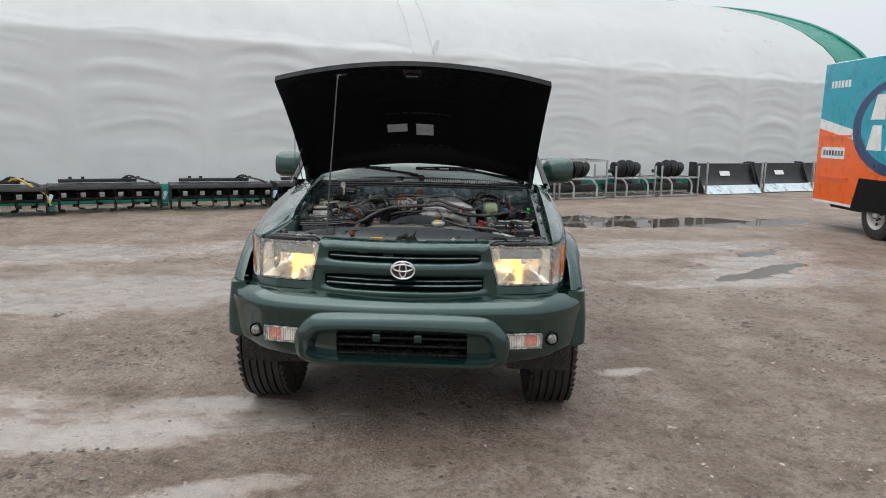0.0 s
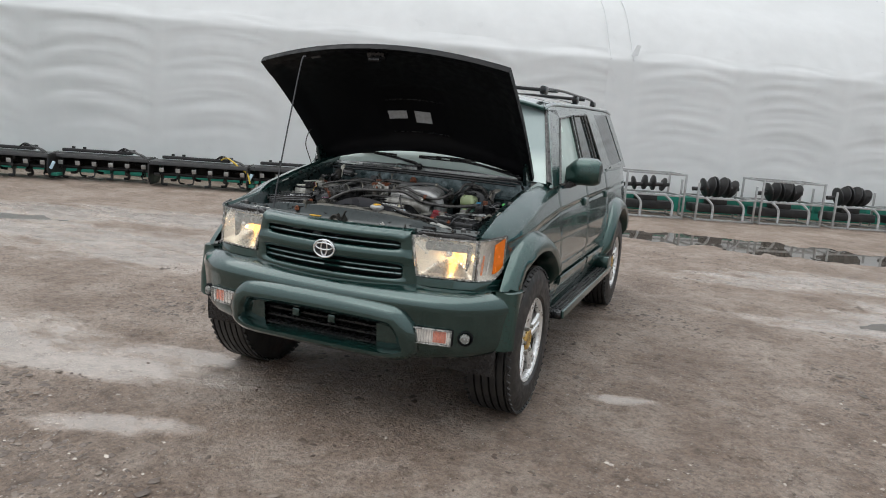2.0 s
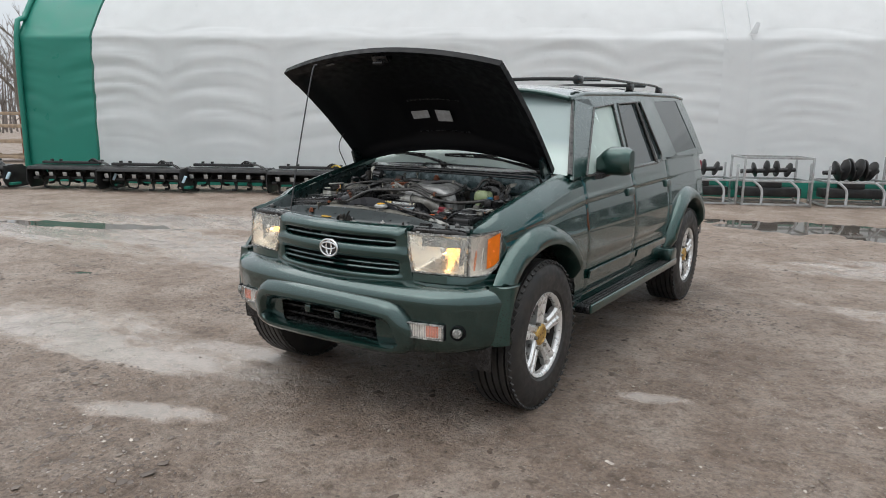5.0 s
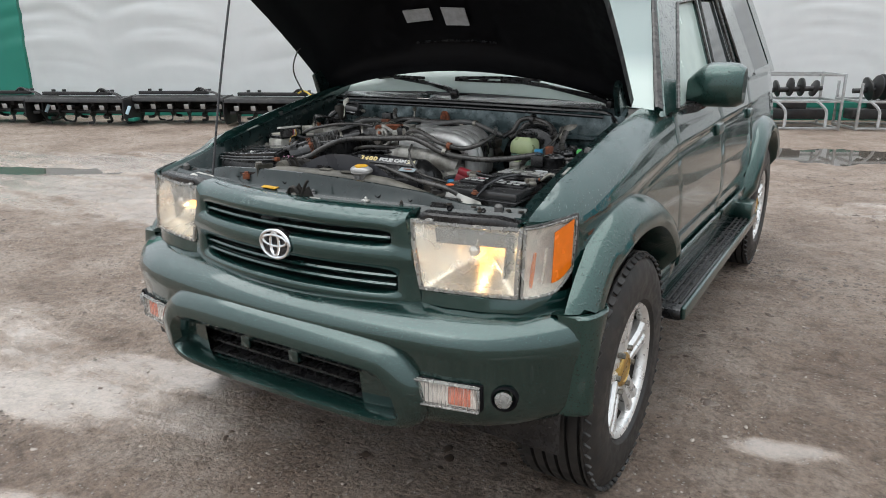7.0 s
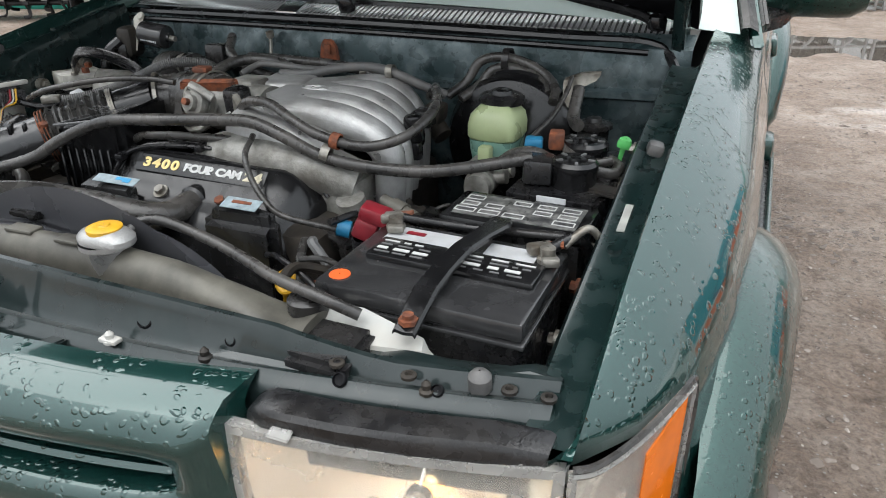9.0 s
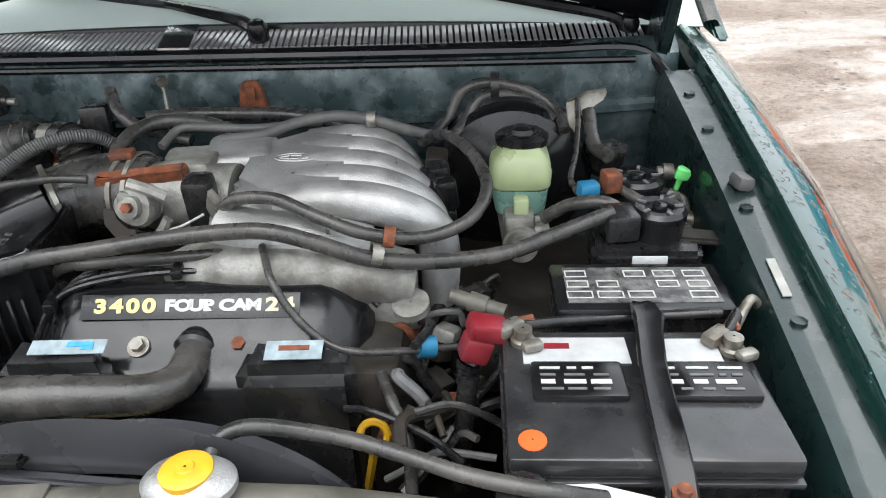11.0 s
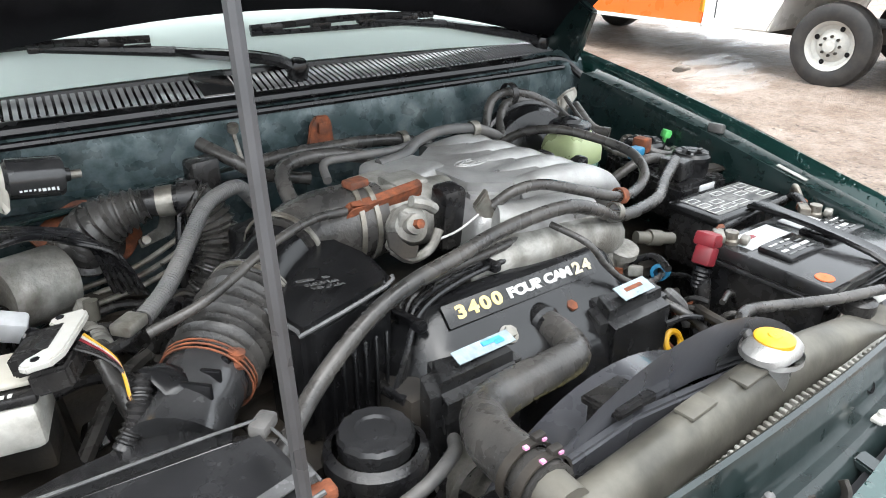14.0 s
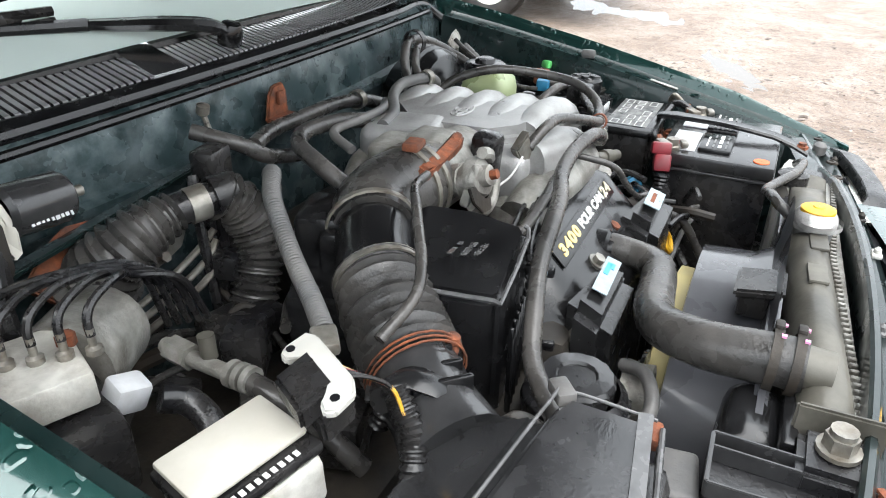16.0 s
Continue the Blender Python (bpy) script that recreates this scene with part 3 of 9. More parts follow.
    if rnd.random() > 1.9 / (0.5 + near) or noise.noise(Vector((x * 0.9, y * 0.9, 4))) + 0.5 * noise.noise(Vector((x * 4, y * 4, 9))) < -0.05:
        return None
    return x, y


def clod_place(rnd):
    """Mud thrown up in curved bands by turning tyres."""
    a = rnd.uniform(-3.2, 3.2)
    d = rnd.choice((2.3, 2.55, 3.3, 3.6, 4.6, 4.9, 6.2, 6.5)) + rnd.gauss(0, 0.10)
    x, y = 0.6 + d * math.cos(a), 1.2 + d * 0.9 * math.sin(a)
    if rnd.random() < 0.30:
        x, y = rnd.uniform(-4.5, 5.5), rnd.uniform(-2.2, 7.5)
    if noise.noise(Vector((x * 0.8, y * 0.8, 17))) < -0.05 or y > 8 or any(spot(x, y, e) < 1.1 for e in WET + POOLS):
        return None
    return x, y


scatter("gravel", "loose pebbles and grit scattered on the yard", 15000, pebble_place, lambda r: min(0.0125, 0.0032 * r.paretovariate(2.4)), 0.75,
        (0.08, 0.055, 0.042), (0.21, 0.175, 0.15), (0.42, 0.37, 0.32), 5)
scatter("mud_clods", "dark wet lumps of mud thrown up by tyres", 9000, clod_place, lambda r: min(0.024, 0.0065 * r.paretovariate(2.3)), 0.5,
        (0.060, 0.042, 0.032), (0.095, 0.070, 0.055), (0.17, 0.135, 0.11), 8)

# ---- fabric building ----
TU = Vector((math.cos(radians(28)), math.sin(radians(28)), 0))
TN = Vector((-TU.y, TU.x, 0))
T0 = Vector((-0.41, 12.65, 0))


def tent(u, n, z):
    return T0 + TU * u + TN * n + Vector((0, 0, z))


ARCH = [(0.0, 0.0), (0.0, 3.0), (0.30, 3.42), (0.58, 3.80), (0.95, 4.18), (1.7, 4.68), (2.6, 5.12), (3.5, 5.45), (4.8, 5.85), (6.1, 6.15), (7.6, 6.42), (9.2, 6.6)]


def arch_point(s):
    """Along the profile by its length: (n, z)."""
    run = 0.0
    for (a, b), (c, d) in zip(ARCH, ARCH[1:]):
        q = math.hypot(c - a, d - b)
        if s <= run + q:
            k = (s - run) / q
            return a + (c - a) * k, b + (d - b) * k
        run += q
    return ARCH[-1]


ARCHLEN = sum(math.hypot(c - a, d - b) for (a, b), (c, d) in zip(ARCH, ARCH[1:]))


def fabric(u0, u1, du, bay=2.35, amp=1.0):
    bm = bmesh.new()
    us = np.linspace(u0, u1, max(2, round((u1 - u0) / du) + 1))
    ss = list(np.arange(0, 3.3, 0.045)) + list(np.arange(3.3, ARCHLEN, 0.25)) + [ARCHLEN]
    rows = []
    for s in ss:
        n_, z = arch_point(s)
        row = []
        for u in us:
            f = (u / bay) % 1.0
            sag = math.sin(math.pi * f) ** 0.8
            e = 0.0
            if 0.1 < s < 5.5:
                fold = noise.noise(Vector((u * 0.33 + 3, z * 5.2 - 0.30 * sag * 5.2 + 0.6 * noise.noise(Vector((u, z, 2))), 1.5)))
                fold2 = noise.noise(Vector((u * 0.8, z * 14 - 3 * sag, 7)))
                k = max(0.0, min(1.0, (s - 0.4) / 1.2)) * max(0.0, min(1.0, (5.5 - s) / 2.4))
                e = amp * sag * k * (0.055 * fold + 0.018 * fold2) + 0.05 * sag * amp
            row.append(tent(u, n_ + e, z))
        rows.append(row)
    sheet(bm, rows)
    return bm


def tarp_material(name, col, glow):
    m = mat(name, col, 0.42, 0, 0.05, 3, 0.05, 40, dirt=tuple(c * 0.86 for c in col), dscale=0.5, dmix=0.5)
    n, l = m.node_tree.nodes, m.node_tree.links
    t = n.new("ShaderNodeBsdfTranslucent")
    t.inputs["Color"].default_value = (*col, 1)
    mx = n.new("ShaderNodeMixShader")
    mx.inputs["Fac"].default_value = glow
    l.new(n["Principled BSDF"].outputs[0], mx.inputs[1])
    l.new(t.outputs[0], mx.inputs[2])
    l.new(mx.outputs[0], n["Material Output"].inputs["Surface"])
    return m


TARP = tarp_material("white_tarp", (0.80, 0.81, 0.815), 0.46)
GREENTARP = tarp_material("green_tarp", (0.02, 0.21, 0.155), 0.15)
tent_ob = tagged(empty("fabric_building", tent(-1, 9, 0)), "long white fabric building with green end bands", "building")
tent_ob["kind"] = "structure"


def tent_part(name, bm, m, label=""):
    ob = part(name, bm, m, None, label, angle=80)
    ob.parent = tent_ob
    ob.matrix_parent_inverse = Matrix.Translation(-tent_ob.location)
    return ob


for a, b in ((-13.3, -0.52), (-0.06, 13.7)):
    tent_part("white_cover", fabric(a, b, 0.10), TARP)
tent_part("seam_panel", fabric(-0.56, -0.02, 0.09, amp=0.25), TARP, "gathered white seam strip between panels")
for a, b in ((-14.9, -13.34), (13.74, 15.3)):
    tent_part("green_band", fabric(a, b, 0.12, amp=0.6), GREENTARP, "green fabric end band")
for u in (-14.9, 15.3):
    bm = bmesh.new()
    prof = [tent(u, n_, z) for n_, z in ARCH] + [tent(u, 18.4 - n_, z) for n_, z in ARCH[::-1]]
    bm.faces.new([bm.verts.new(p) for p in prof])
    tent_part("end_wall", bm, GREENTARP)
    bm = bmesh.new()
    tube(bm, [tent(u, n_ - 0.02, z) for n_, z in ARCH], 0.055, 8, 3)
    tent_part("edge_tube", bm, GREENTARP)
bm = bmesh.new()
rows = [[tent(u, 18.4 - n_, z) for u in (-14.9, 15.3)] for n_, z in ARCH]
sheet(bm, rows)
tent_part("rear_cover", bm, TARP)
for off in (-0.52, -0.05):
    bm = bmesh.new()
    tube(bm, [tent(off, n_ - 0.012, z) for n_, z in ARCH[1:]], 0.012, 6, 3)
    tent_part("seam_rope", bm, TARP)
bm = bmesh.new()
plate(bm, [tent(-0.12, -0.03, 3.1), tent(0.02, -0.03, 3.1), tent(0.06, -0.03, 3.3), tent(-0.02, -0.03, 3.32)], TN * 0.03)
tent_part("fabric_flap", bm, TARP)
bm = bmesh.new()
box(bm, (0, 0, 0), (26.5, 0.05, 0.34), bev=0.01)
bmesh.ops.transform(bm, matrix=Matrix.Translation(tent(-0.6, -0.12, 0.17)) @ pose(0, 0, 0, 0, 0, 28), verts=bm.verts)
tent_part("green_base_strip", bm, GREENTARP)

# ---- attachments along the building ----
GALV = mat("galvanised_frame", (0.42, 0.43, 0.43), 0.42, 0.6, 0.2, 15, dirt=(0.24, 0.22, 0.20), dscale=5, dmix=0.5)
BLACKSTEEL = mat("black_painted_steel", (0.016, 0.016, 0.017), 0.42, 0.1, 0.3, 8, 0.2, 60, dirt=(0.06, 0.055, 0.05), dscale=4, dmix=0.4)
GREENSTEEL = mat("green_painted_steel", (0.015, 0.18, 0.13), 0.45, 0.1, 0.2, 8, dirt=(0.05, 0.12, 0.09), dscale=4, dmix=0.4)
PALEBLUE = mat("pale_blue_wrap", (0.45, 0.60, 0.68), 0.4, 0, 0.2, 8)
BRIGHTSTEEL = mat("bright_cutting_edge", (0.52, 0.60, 0.63), 0.35, 0.3, 0.15, 6)
TAGPAPER = mat("dealer_tag", (0.65, 0.64, 0.64), 0.5, 0, 0.2, 30)
YELLOWHOSE = mat("yellow_hose", (0.55, 0.38, 0.05), 0.5, 0, 0.2, 10)
THINGROT = 28


def tiller(u, n_, turn=0.0, cap=True):
    """A black rotary soil tiller: hood, side plates, rotor with flanges and bent tines."""
    top = tagged(empty("soil_tiller", tent(u, n_, 0)), "black steel tractor tiller attachment with bent tines", "tiller", "tillers by the building")
    top.rotation_euler = (0, 0, radians(THINGROT + turn))
    L = 1.62
    bm = bmesh.new()
    rows = []
    for y, z in ((-0.30, 0.40), (-0.28, 0.44), (0.05, 0.46), (0.30, 0.40), (0.40, 0.20)):
        rows.append([(-L / 2, y, z), (-L / 4, y, z), (L / 4, y, z), (L / 2, y, z)])
    sheet(bm, rows, (0, 0, -0.02))
    part("hood_plate", bm, BLACKSTEEL, top)
    for s in (-1, 1):
        bm = bmesh.new()
        plate(bm, [(s * L / 2, -0.30, 0.42), (s * L / 2, -0.32, 0.16), (s * L / 2, -0.20, 0.03), (s * L / 2, 0.30, 0.03), (s * L / 2, 0.42, 0.20), (s * L / 2, 0.2, 0.46)], (s * 0.02, 0, 0), 0.004)
        part("side_plate", bm, BLACKSTEEL, top)
    bm = bmesh.new()
    cyl(bm, (-L / 2, 0, 0.21), (L / 2, 0, 0.21), 0.035, n=10)
    part("rotor_shaft", bm, BLACKSTEEL, top)
    for i in range(6):
        x = -L / 2 + L * (i + 0.5) / 6
        bm = bmesh.new()
        cyl(bm, (x - 0.012, 0, 0.21), (x + 0.012, 0, 0.21), 0.09, n=12)
        for k in range(4):
            a = k * math.pi / 2 + 0.5 * i
            d = Vector((0, math.cos(a), math.sin(a)))
            p = Vector((x, 0, 0.21)) + d * 0.07
            q = p + d * 0.10
            w = q + Vector((0.085 * (1 if k % 2 else -1), 0, 0)) + d * 0.02
            tube(bm, [p, q, w], 0.012, 6, 3, flat=2.2)
        part("tine_flange", bm, BLACKSTEEL, top)
        bm = bmesh.new()
        box(bm, (x + 0.07, -0.315, 0.30), (0.075, 0.01, 0.075), (12, 0, 0), 0.004)
        part("bracket", bm, GALV, top)
    bm = bmesh.new()
    box(bm, (-0.1, 0.02, 0.50), (1.15, 0.10, 0.055), bev=0.01)
    part("mount_rail", bm, BLACKSTEEL, top)
    for x in (-0.5, -0.32, 0.32, 0.5):
        bm = bmesh.new()
        box(bm, (x, 0.02, 0.545), (0.05, 0.05, 0.04), bev=0.008)
        part("lug", bm, BLACKSTEEL, top)
    bm = bmesh.new()
    tube(bm, [(0.2, 0.0, 0.48), (0.35, -0.05, 0.58), (0.5, -0.1, 0.53), (0.65, -0.16, 0.50), (0.78, -0.22, 0.42)], 0.016, 6, 4)
    tube(bm, [(0.25, 0.05, 0.48), (0.4, 0.0, 0.55), (0.56, -0.06, 0.52), (0.74, -0.16, 0.46), (0.80, -0.26, 0.34)], 0.016, 6, 4)
    part("hydraulic_hose", bm, BLACK, top)
    if cap:
        bm = bmesh.new()
        box(bm, (L / 2 + 0.06, -0.24, 0.26), (0.05, 0.07, 0.14), (0, 25, 20), 0.012)
        part("wrapped_coupler", bm, PALEBLUE, top)
        bm = bmesh.new()
        box(bm, (L / 2 + 0.07, -0.1, 0.10), (0.10, 0.22, 0.05), bev=0.008)
        part("skid_shoe", bm, GREENSTEEL, top)
    return top


first = tiller(-12.95, -1.35, 2)
for u, n_, turn in ((-14.9, -1.5, -4), (-11.45, -1.55, -1), (-9.95, -1.25, 3), (-8.2, -1.5, 0), (-6.55, -1.3, 2), (-4.75, -1.4, -2), (-3.0, -1.3, 1)):
    p = tent(u, n_, 0)
    copy_thing(first, pose(p.x, p.y, p.z, 0, 0, THINGROT + turn))
hose_thing = bmesh.new()
tube(hose_thing, [tent(-7.9, -1.5, 0.50), tent(-7.75, -1.6, 0.56), tent(-7.55, -1.7, 0.44), tent(-7.38, -1.78, 0.33), tent(-7.32, -1.8, 0.16)], 0.014, 6, 5)
tagged(part("air_hose", hose_thing, YELLOWHOSE), "thin yellow hose draped over black tiller", "hose")


def rack(u, n_, kind, high=True, w=1.15):
    """A galvanised shipping frame with an auger or wheels lying in it."""
    top = tagged(empty("shipping_rack", tent(u + w / 2, n_, 0)), "galvanised shipping rack holding a black %s" % ("auger" if kind == "auger" else "pile of auger discs"), "rack", "racks by the building")
    top.rotation_euler = (0, 0, radians(28))
    H, D, t = (0.86 if high else 0.72), 0.75, 0.035
    for x in (-w / 2, w / 2):
        for y in (-D / 2, D / 2):
            bm = bmesh.new()
            box(bm, (x, y, H / 2), (t, t, H), bev=0.003)
            part("post", bm, GALV, top)
    for z in ((0.03, 0.44, H - 0.02) if high else (0.03, 0.44)):
        bm = bmesh.new()
        for y in (-D / 2, D / 2):
            box(bm, (0, y, z), (w - t, t, t), bev=0.003)
        for x in (-w / 2, w / 2):
            box(bm, (x, 0, z), (t, D - t, t), bev=0.003)
        part("rail", bm, GALV, top)
    for x in (-0.32, 0.30):
        bm = bmesh.new()
        tube(bm, [(x - 0.1, -D / 2 - 0.02, 0.44), (x, -D / 2 - 0.03, 0.36), (x + 0.06, -D / 2 - 0.02, 0.26), (x + 0.06, -D / 2 - 0.02, 0.05)], 0.022, 6, 3)
        part("wrap_strap", bm, LABEL, top, "white torn plastic strap")
    bm = bmesh.new()
    cyl(bm, (-0.52, 0, 0.58), (0.42, 0.02, 0.62), 0.04, n=10)
    part("auger_shaft", bm, BLACKSTEEL, top)
    n_disc, rad_ = (4, 0.15) if kind == "auger" else (6, 0.21)
    for i in range(n_disc):
        bm = bmesh.new()
        t = i / (n_disc - 1) - 0.5
        lean = 0.35 * t + (0.12 if kind == "auger" else 0.25) * (1 if i % 2 else -0.3)
        c = Vector((t * 0.58 + 0.02 * (i % 2), 0.01 * i, 0.61 + (0.03 - 0.10 * t * t)))
        d = Vector((1, 0.15 * lean, -lean)).normalized()
        rr_ = rad_ * (1 - 0.25 * abs(t))
        lathe(bm, [(0.03, -0.035), (rr_ * 0.7, -0.025), (rr_, -0.012), (rr_, 0.008), (rr_ * 0.8, 0.016), (rr_ * 0.5, -0.004), (0.03, 0.0)], c, d, 22)
        part("auger_disc", bm, BLACKSTEEL, top)
    bm = bmesh.new()
    box(bm, (0, 0.05, 0.22), (w - 0.1, 0.30, 0.16), bev=0.02)
    box(bm, (0, 0.05, 0.36), (0.4, 0.2, 0.14), bev=0.02)
    part("gearbox_body", bm, BLACKSTEEL, top)
    bm = bmesh.new()
    box(bm, (0, 0.30, 0.30), (w + 0.02, 0.06, 0.16), bev=0.01)
    part("green_beam", bm, GREENSTEEL, top)
    return top


rack(-1.75, -1.2, "auger", False)
rack(-0.5, -1.25, "auger", True)
rack(0.92, -1.25, "roller", False)
rack(2.2, -1.25, "roller", True, 1.25)
rack(3.75, -1.2, "roller", False)
rack(5.1, -1.2, "roller", False)


def pusher(u, n_, w):
    top = tagged(empty("snow_blade", tent(u + w / 2, n_, 0)), "black curved snow blade with bright cutting edge", "snow blade", "snow blades")
    top.rotation_euler = (0, 0, radians(28))
    bm = bmesh.new()
    sheet(bm, [[(x, -0.25 + 0.28 * math.sin(a), 0.20 + 0.55 * (1 - math.cos(a)) / 1.0) for x in (-w / 2, -w / 6, w / 6, w / 2)] for a in (0.1, 0.4, 0.7, 1.0, 1.3, 1.55)], (0, 0.03, 0.01))
    part("mouldboard", bm, BLACKSTEEL, top)
    bm = bmesh.new()
    plate(bm, [(-w / 2, -0.42, 0.02), (w / 2, -0.42, 0.02), (w / 2, -0.26, 0.22), (-w / 2, -0.26, 0.22)], (0, 0.02, 0.0), 0.004)
    part("cutting_edge", bm, BRIGHTSTEEL, top)
    for x in (-w / 2, w / 2):
        bm = bmesh.new()
        plate(bm, [(x, -0.30, 0.03), (x, 0.25, 0.03), (x, 0.25, 0.78), (x, 0.02, 0.78)], (0.03, 0, 0), 0.004)
        part("side_plate", bm, BLACKSTEEL, top)
        bm = bmesh.new()
        box(bm, (x, -0.36, 0.40), (0.035, 0.035, 0.8), bev=0.003)
        part("post", bm, GALV, top)
    bm = bmesh.new()
    box(bm, (0.0, -0.03, 0.50), (0.34, 0.008, 0.12), (-24, 0, 0))
    part("white_tag", bm, TAGPAPER, top)
    return top


pusher(6.65, -1.1, 1.9)
pusher(8.9, -0.9, 1.9)
pusher(10.9, -0.8, 1.9)

# ---- distance ----
BARK = mat("grey_bark", (0.16, 0.135, 0.115), 0.8, 0, 0.3, 6)
TWIG = mat("bare_twigs", (0.19, 0.165, 0.15), 0.8, 0, 0.3, 3)


def bare_tree(x, y, h, seed):
    rnd = random.Random(seed)
    top = tagged(empty("bare_tree", (x, y, 0)), "leafless grey winter tree far behind the yard", "tree", "winter trees")
    bm, tw = bmesh.new(), bmesh.new()

    def limb(p, d, length, r, level):
        q = p + d * length * 0.5 + Vector((rnd.uniform(-1, 1), rnd.uniform(-1, 1), 0)) * length * 0.07
        e = p + d * length
        tube(bm if level < 2 else tw, [p, q, e], [r, r * 0.8, r * 0.45], 5 if level < 2 else 3, 2)
        if level >= 4:
            return
        for k in range(4 if level < 3 else 3):
            t = rnd.uniform(0.35, 1.0)
            a = Vector((rnd.gauss(0, 1), rnd.gauss(0, 1), rnd.uniform(0.1, 1.2))).normalized()
            limb(p.lerp(e, t), (d * 0.75 + a * 0.75).normalized(), length * rnd.uniform(0.45, 0.65), r * 0.5, level + 1)

    limb(Vector((0, 0, -0.1)), Vector((rnd.uniform(-0.08, 0.08), rnd.uniform(-0.08, 0.08), 1)), h * 0.45, h * 0.016, 0)
    part("trunk", bm, BARK, top)
    part("crown", tw, TWIG, top)
    return top


for i, (x, y, h) in enumerate(((33, 48, 12), (38, 50, 13), (43, 52, 12), (28, 46, 9.5), (48, 50, 13), (-27, 18, 9), (-31, 21, 10), (-34, 16, 10), (-38, 24, 11), (-44, 22, 12), (-29, 25, 10), (-24, 22, 8.5))):
    bare_tree(x, y, h, i)


def woods():
    rnd = random.Random(9)
    bm = bmesh.new()
    for i in range(520):
        a = rnd.uniform(radians(95), radians(185))
        d = rnd.uniform(48, 70)
        x, y = math.cos(a) * d, 12 + math.sin(a) * d
        h = rnd.uniform(4, 8.5)
        p = Vector((x, y, -0.2))
        lean = Vector((rnd.uniform(-0.1, 0.1), rnd.uniform(-0.1, 0.1), 1))
        tube(bm, [p, p + lean * h * 0.5, p + lean * h], [0.09, 0.06, 0.02], 3, 1)
        for k in range(9):
            q = p + lean * h * rnd.uniform(0.15, 0.95)
            tube(bm, [q, q + Vector((rnd.uniform(-1, 1), rnd.uniform(-1, 1), rnd.uniform(0.3, 1.4)))], [0.035, 0.01], 3, 1)
    tagged(part("far_woods", bm, TWIG), "bare brown winter woods along the horizon", "woods", kind="stuff")


woods()
PALLETWOOD = mat("weathered_timber", (0.30, 0.22, 0.15), 0.8, 0, 0.3, 6)


def cage(x, y, turn, seed):
    top = tagged(empty("stacked_rack", (x, y, 0)), "brown steel stock rack stacked with timber beams", "rack", "far stock racks")
    top.rotation_euler = (0, 0, radians(turn))
    for px in (-1.3, 0, 1.3):
        bm = bmesh.new()
        box(bm, (px, -0.5, 0.75), (0.08, 0.08, 1.5), bev=0.005)
        box(bm, (px, 0.5, 0.75), (0.08, 0.08, 1.5), bev=0.005)
        part("upright", bm, RUST, top)
    for z in (0.15, 0.6, 1.05, 1.42):
        bm = bmesh.new()
        for y_ in (-0.45, -0.15, 0.2, 0.48):
            box(bm, (0, y_, z), (2.9, 0.12, 0.09), bev=0.005)
        part("beam_layer", bm, PALLETWOOD, top)
    bm = bmesh.new()
    box(bm, (0.55, -0.58, 1.2), (0.7, 0.02, 0.6), bev=0.004)
    part("sign_board", bm, LABEL, top, "white board with a red top")
    bm = bmesh.new()
    box(bm, (0.55, -0.595, 1.53), (0.75, 0.02, 0.12), bev=0.004)
    part("red_cap", bm, RED, top)


for i, (x, y) in enumerate(((-19.5, 9.0), (-22.8, 8.0), (-21.0, 11.5), (-26.3, 8.5))):
    cage(x, y, 12, i)

# ---- the car: body ----
car = tagged(empty("suv"), "dark green older four-door SUV with its hood propped open, headlights on", "car")
AXF, AXR, TYRER = 0.86, 3.535, 0.385
ZX = [(0.38, 0.790), (0.50, 0.812), (0.70, 0.826), (0.82, 0.822), (0.92, 0.808), (1.00, 0.795), (1.08, 0.780), (1.14, 0.765)]
YX = [(0.34, -0.19), (0.40, -0.125), (0.46, -0.078), (0.55, -0.040), (0.70, -0.015), (0.90, 0.0), (3.85, 0.0), (4.10, -0.012), (4.22, -0.04), (4.30, -0.10)]
FTOP = [(0.38, 0.930), (0.50, 0.954), (0.66, 0.990), (0.87, 1.038), (1.05, 1.073), (1.25, 1.105), (1.46, 1.125)]


def bodyx(y, z):
    return lerp_table(ZX, z) + lerp_table(YX, y)


def arch_cut(bm, cy, r, cz=0.385):
    """Opens a wheel arch in a side panel and rounds its rim."""
    bm.faces.ensure_lookup_table()
    gone = [f for f in bm.faces if math.hypot(f.calc_center_median().y - cy, f.calc_center_median().z - cz) < r]
    bmesh.ops.delete(bm, geom=gone, context='FACES')
    for v in bm.verts:
        d = math.hypot(v.co.y - cy, v.co.z - cz)
        if d < r:
            k = r / max(d, 1e-4)
            v.co.y, v.co.z = cy + (v.co.y - cy) * k, cz + (v.co.z - cz) * k


def crease_at(y):
    """Height of the shoulder line along the body."""
    return lerp_table([(0.40, 0.868), (0.70, 0.905), (1.0, 0.945), (1.44, 0.985), (2.2, 1.005), (2.9, 1.015), (3.6, 1.03), (4.3, 1.035)], y)


def crease_out(y, z):
    d = z - crease_at(y)
    return 0.005 * math.exp(-((d - 0.016) / 0.018) ** 2) - 0.004 * math.exp(-((d + 0.010) / 0.009) ** 2)


def side_panel(y0, y1, z0, z1, crease=True, cuts=(), dy=0.03, dz=0.0125):
    bm = bmesh.new()
    ny, nz = max(2, round((y1 - y0) / dy)), max(2, round((z1 - z0) / dz))
    rows = []
    for j in range(nz + 1):
        z = z0 + (z1 - z0) * j / nz
        row = []
        for i in range(ny + 1):
            y = y0 + (y1 - y0) * i / ny
            x = bodyx(y, z)
